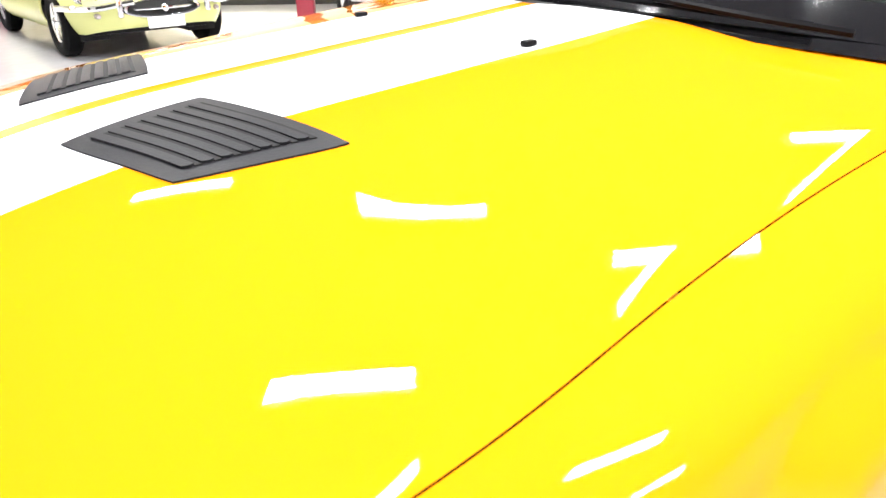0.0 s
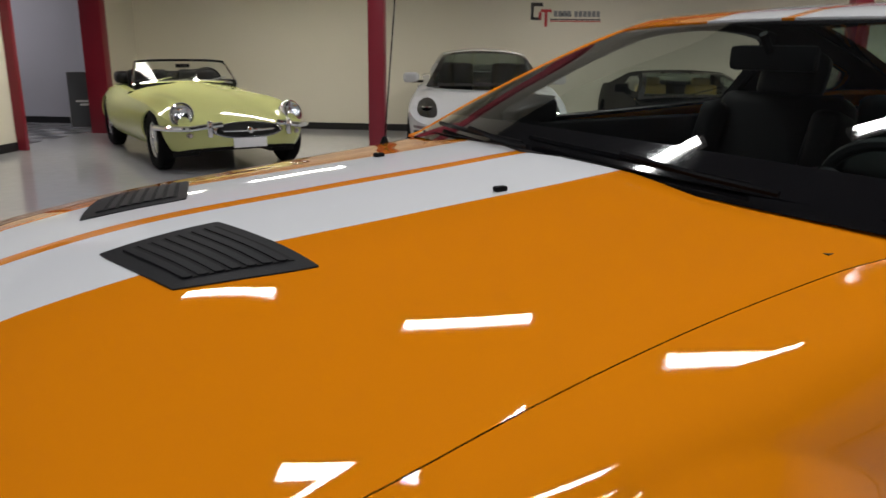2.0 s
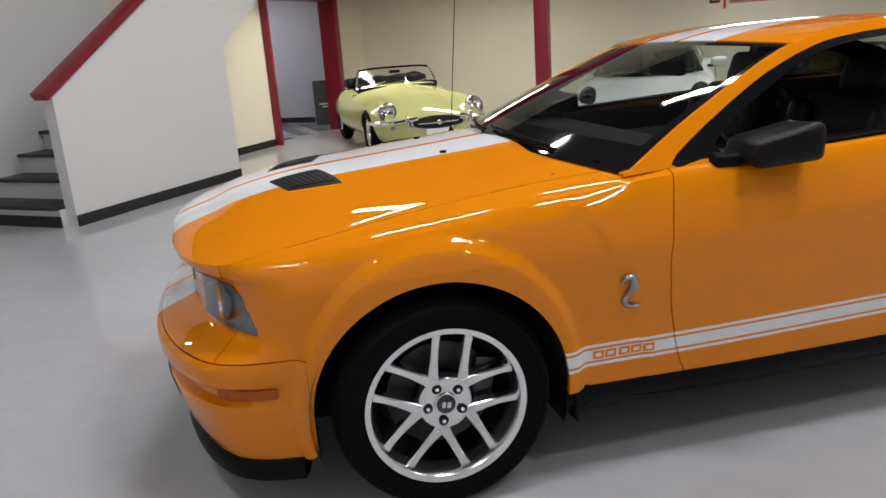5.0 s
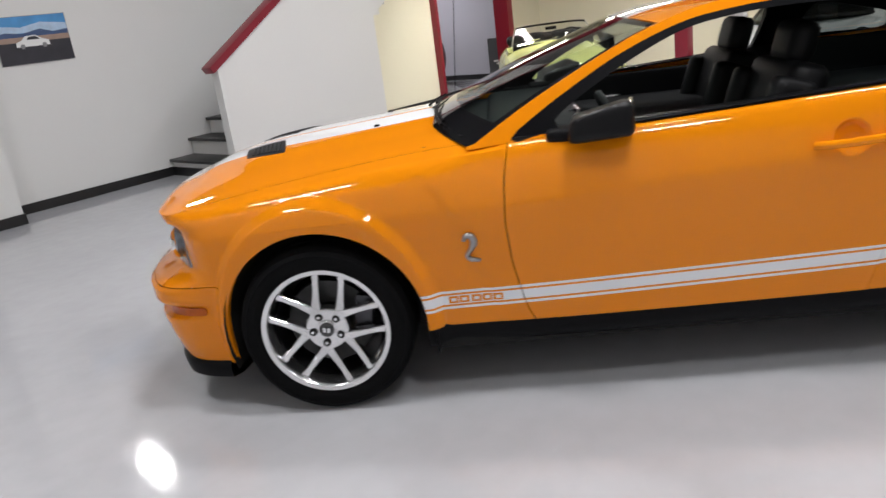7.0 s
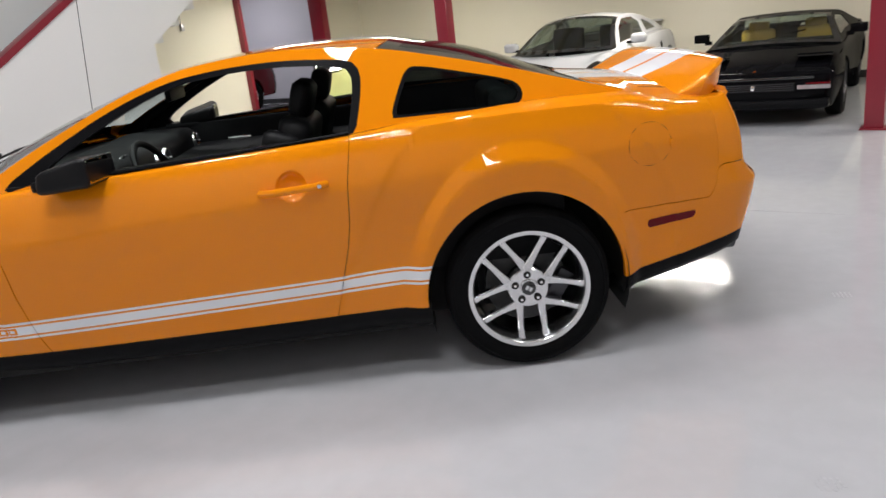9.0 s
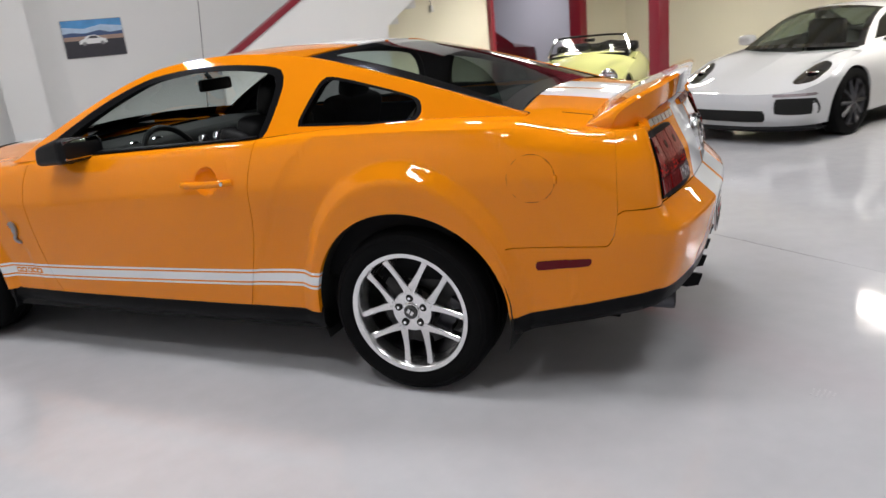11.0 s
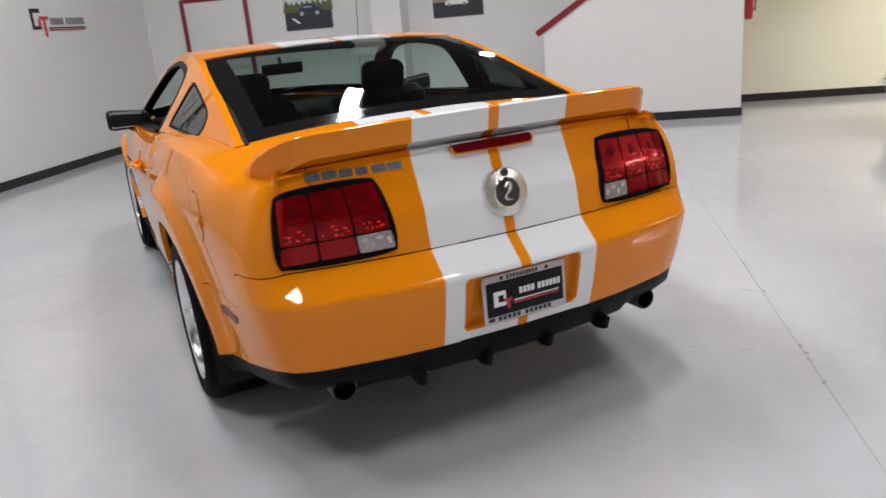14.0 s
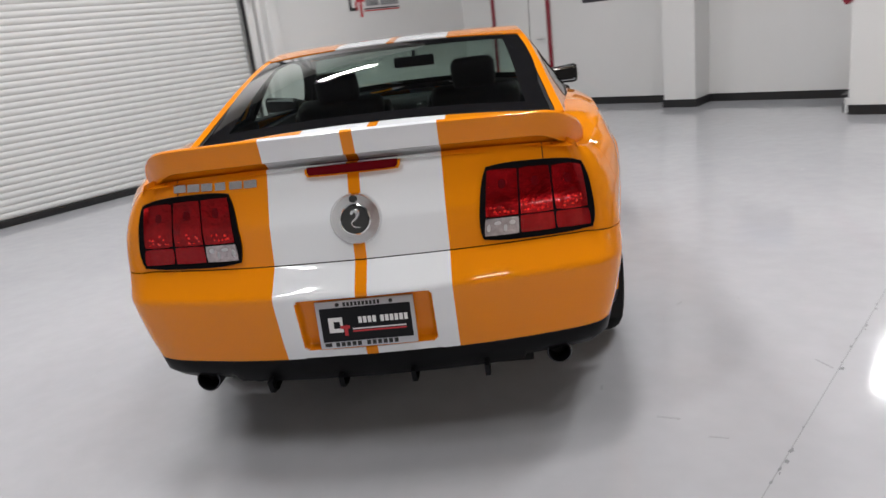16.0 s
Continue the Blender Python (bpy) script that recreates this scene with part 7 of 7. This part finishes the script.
def wall_sign(m, label):
    s = part("wall_sign", box_bm(0, -0.003, 0.0, 0.16, 0.006, 0.05), M_INK, None, "")
    tagged(s, label, "wall sign", "painted signs")
    s.matrix_world = m

    def bar(x0, x1, z0, z1, mt, name="letter_bar"):
        part(name, box_bm((x0 + x1) / 2, -0.004, (z0 + z1) / 2, x1 - x0, 0.008, z1 - z0), mt, s, smooth=False)
    bar(-0.5, -0.46, -0.08, 0.16, M_INK)
    bar(-0.46, -0.33, 0.11, 0.16, M_INK)
    bar(-0.46, -0.36, -0.08, -0.04, M_INK)
    bar(-0.385, -0.345, -0.08, 0.03, M_REDINK)
    bar(-0.36, -0.20, 0.03, 0.07, M_REDINK)
    bar(-0.30, -0.26, -0.17, 0.03, M_REDINK)
    x = -0.17
    for w in (0.05, 0.05, 0.05, 0.05, None, 0.045, 0.05, 0.05, 0.05, 0.05, 0.045):
        if w is None:
            x += 0.04
            continue
        bar(x, x + w, -0.03, 0.05, M_GREYINK)
        x += w + 0.014
    bar(-0.22, 0.5, -0.075, -0.06, M_INK, "underline")
    bar(-0.22, 0.5, -0.10, -0.085, M_REDINK, "underline")
    return s


p_ = uv(-4.64, 4.5, 1.78)
wall_sign(pose(p_.x, p_.y, p_.z, 0, 0, math.degrees(ROOM) + 90), "painted wall sign of black, red and grey bars")
p_ = uv(9.15, 0.0, 1.72)
wall_sign(pose(p_.x, p_.y, p_.z, 0, 0, math.degrees(ROOM) - 90), "painted wall sign of black, red and grey bars")

# fire extinguisher with its plate
fe = obj("fire_extinguisher", *lathe([(0.0, -0.2), (0.042, -0.2), (0.05, -0.18), (0.05, 0.12), (0.042, 0.15), (0.02, 0.18), (0.018, 0.22), (0.0, 0.22)], 24, "z"), M_REDINK, None)
tagged(fe, "small red fire extinguisher hung on the wall", "fire extinguisher")
fe.matrix_world = room_pose(3.9, W1 - 0.075, 1.28)
part("valve", box_bm(0, 0, 0.235, 0.05, 0.04, 0.05, 0.008), M_GLOSSB, fe)
obj("hose", *tube([(0.02, -0.02, 0.24), (0.09, -0.02, 0.18), (0.075, -0.02, 0.0), (0.066, -0.02, -0.1)], 0.01, 6), M_GLOSSB, fe)
part("lever", box_bm(-0.03, 0, 0.275, 0.12, 0.02, 0.012, 0.003), M_ALU, fe)
part("bracket", box_bm(0, 0.0595, 0.05, 0.04, 0.025, 0.18), M_GREYINK, fe)
ps = part("safety_sign", box_bm(0, 0, 0, 0.12, 0.006, 0.2, 0.001), M_REDINK, None)
tagged(ps, "small red safety sign on the wall", "sign")
ps.matrix_world = room_pose(3.9, W1 - 0.004, 1.62)
part("letter_bar", box_bm(0, -0.004, 0.02, 0.08, 0.003, 0.05), M_WHITEINK, ps)
# pull cord on the cream wall
pc = obj("pull_cord", *tube([(0, -0.02, 0.6), (0, -0.02, 0.0)], 0.004, 5), M_GREYINK, None)
tagged(pc, "thin grey pull cord with a small switch box", "switch")
pc.matrix_world = room_pose(5.0, W1, 1.72)
part("switch_box", box_bm(0, -0.025, -0.05, 0.05, 0.045, 0.1, 0.006), M_SILVER, pc)

# display board leaning by the opening
db = part("display_board", box_bm(0, 0, 0.42, 0.42, 0.03, 0.82, 0.006), M_GREYWALL, None)
tagged(db, "dark grey display board with pale lettering bars", "display board")
db.matrix_world = room_pose(8.5, 7.05, 0.0, -60) @ Matrix.Rotation(radians(-5), 4, "X")
for i in range(3):
    part("letter_bar", box_bm(-0.05 + 0.05 * i, -0.017, 0.40 - 0.05 * (i % 2), 0.12, 0.004, 0.03), M_WHITEINK, db, smooth=False)
part("board_face", box_bm(0, -0.0155, 0.42, 0.40, 0.002, 0.80), mat("charcoal print", (0.06, 0.065, 0.075), 0.5), db, smooth=False)

# dark floor tiles of the side room
M_TILE = mat("dark grey floor tile", (0.07, 0.07, 0.075), 0.35, grain=0.2, scale=20, rvar=0.1)
tile_me = None
for i in range(20):
    for j in range(14):
        if (i + j) % 2 == 0:
            u0, v0 = 3.3 + i * 0.29, 6.9 + j * 0.29
            if u0 > 9.0 or v0 > 10.9:
                continue
            if tile_me is None:
                t0 = part("tile", box_bm(0, 0, 0.002, 0.284, 0.284, 0.004, 0.001, 1), M_TILE, None)
                tile_me = t0.data
            else:
                t0 = new("tile", tile_me)
            t0.parent = floor
            t0.matrix_world = room_pose(u0, v0, 0.0)
# scuffs on the floor
M_SCUFF = mat("grey scuff", (0.36, 0.36, 0.38), 0.5, grain=0.5, scale=80)
for k in range(26):
    su, sv = random.uniform(-2.5, 4.5), random.uniform(-5.5, 3.5)
    a = random.uniform(0, 3.14)
    w_, l_ = random.uniform(0.004, 0.012), random.uniform(0.02, 0.09)
    sc = part("floor_scuff", box_bm(0, 0, 0.0004, l_, w_, 0.0006), M_SCUFF, floor, "small dark scuff on the floor", smooth=False)
    sc.matrix_world = room_pose(su, sv, 0.0, math.degrees(a))
# dark chips along the saw cut, and two faint shoe marks
chips = random.Random(11)
for k in range(24):
    cv, wd = chips.uniform(-1.7, 0.75), chips.uniform(0.003, 0.007)
    ring = [(wd * chips.uniform(0.6, 1.2) * math.cos(a), chips.uniform(1.0, 3.0) * wd * math.sin(a)) for a in np.linspace(0, 2 * math.pi, 9)[:-1]]
    ch = part("floor_chip", extrude_poly(ring, [], lambda a, b, c: Vector((a, b, 0.0013 + c)), -0.001), M_GREYINK, floor, "dark chip in the floor coating", smooth=False)
    ch.matrix_world = room_pose(2.5 + chips.uniform(-0.004, 0.012), cv, 0.0)
M_FAINT = mat("faint grey shoe mark", (0.42, 0.42, 0.44), 0.45, grain=0.6, scale=60)
for mu, mv, turn in ((1.19, -2.64, 20), (-0.3, -2.77, 35)):
    for k in range(5):
        mk = part("shoe_mark", box_bm(0, (k - 2) * 0.017, 0.0005, 0.075 - 0.012 * abs(k - 2), 0.008, 0.0006), M_FAINT, floor, "faint grey shoe mark on the floor", smooth=False)
        mk.matrix_world = room_pose(mu, mv, 0.0, turn)
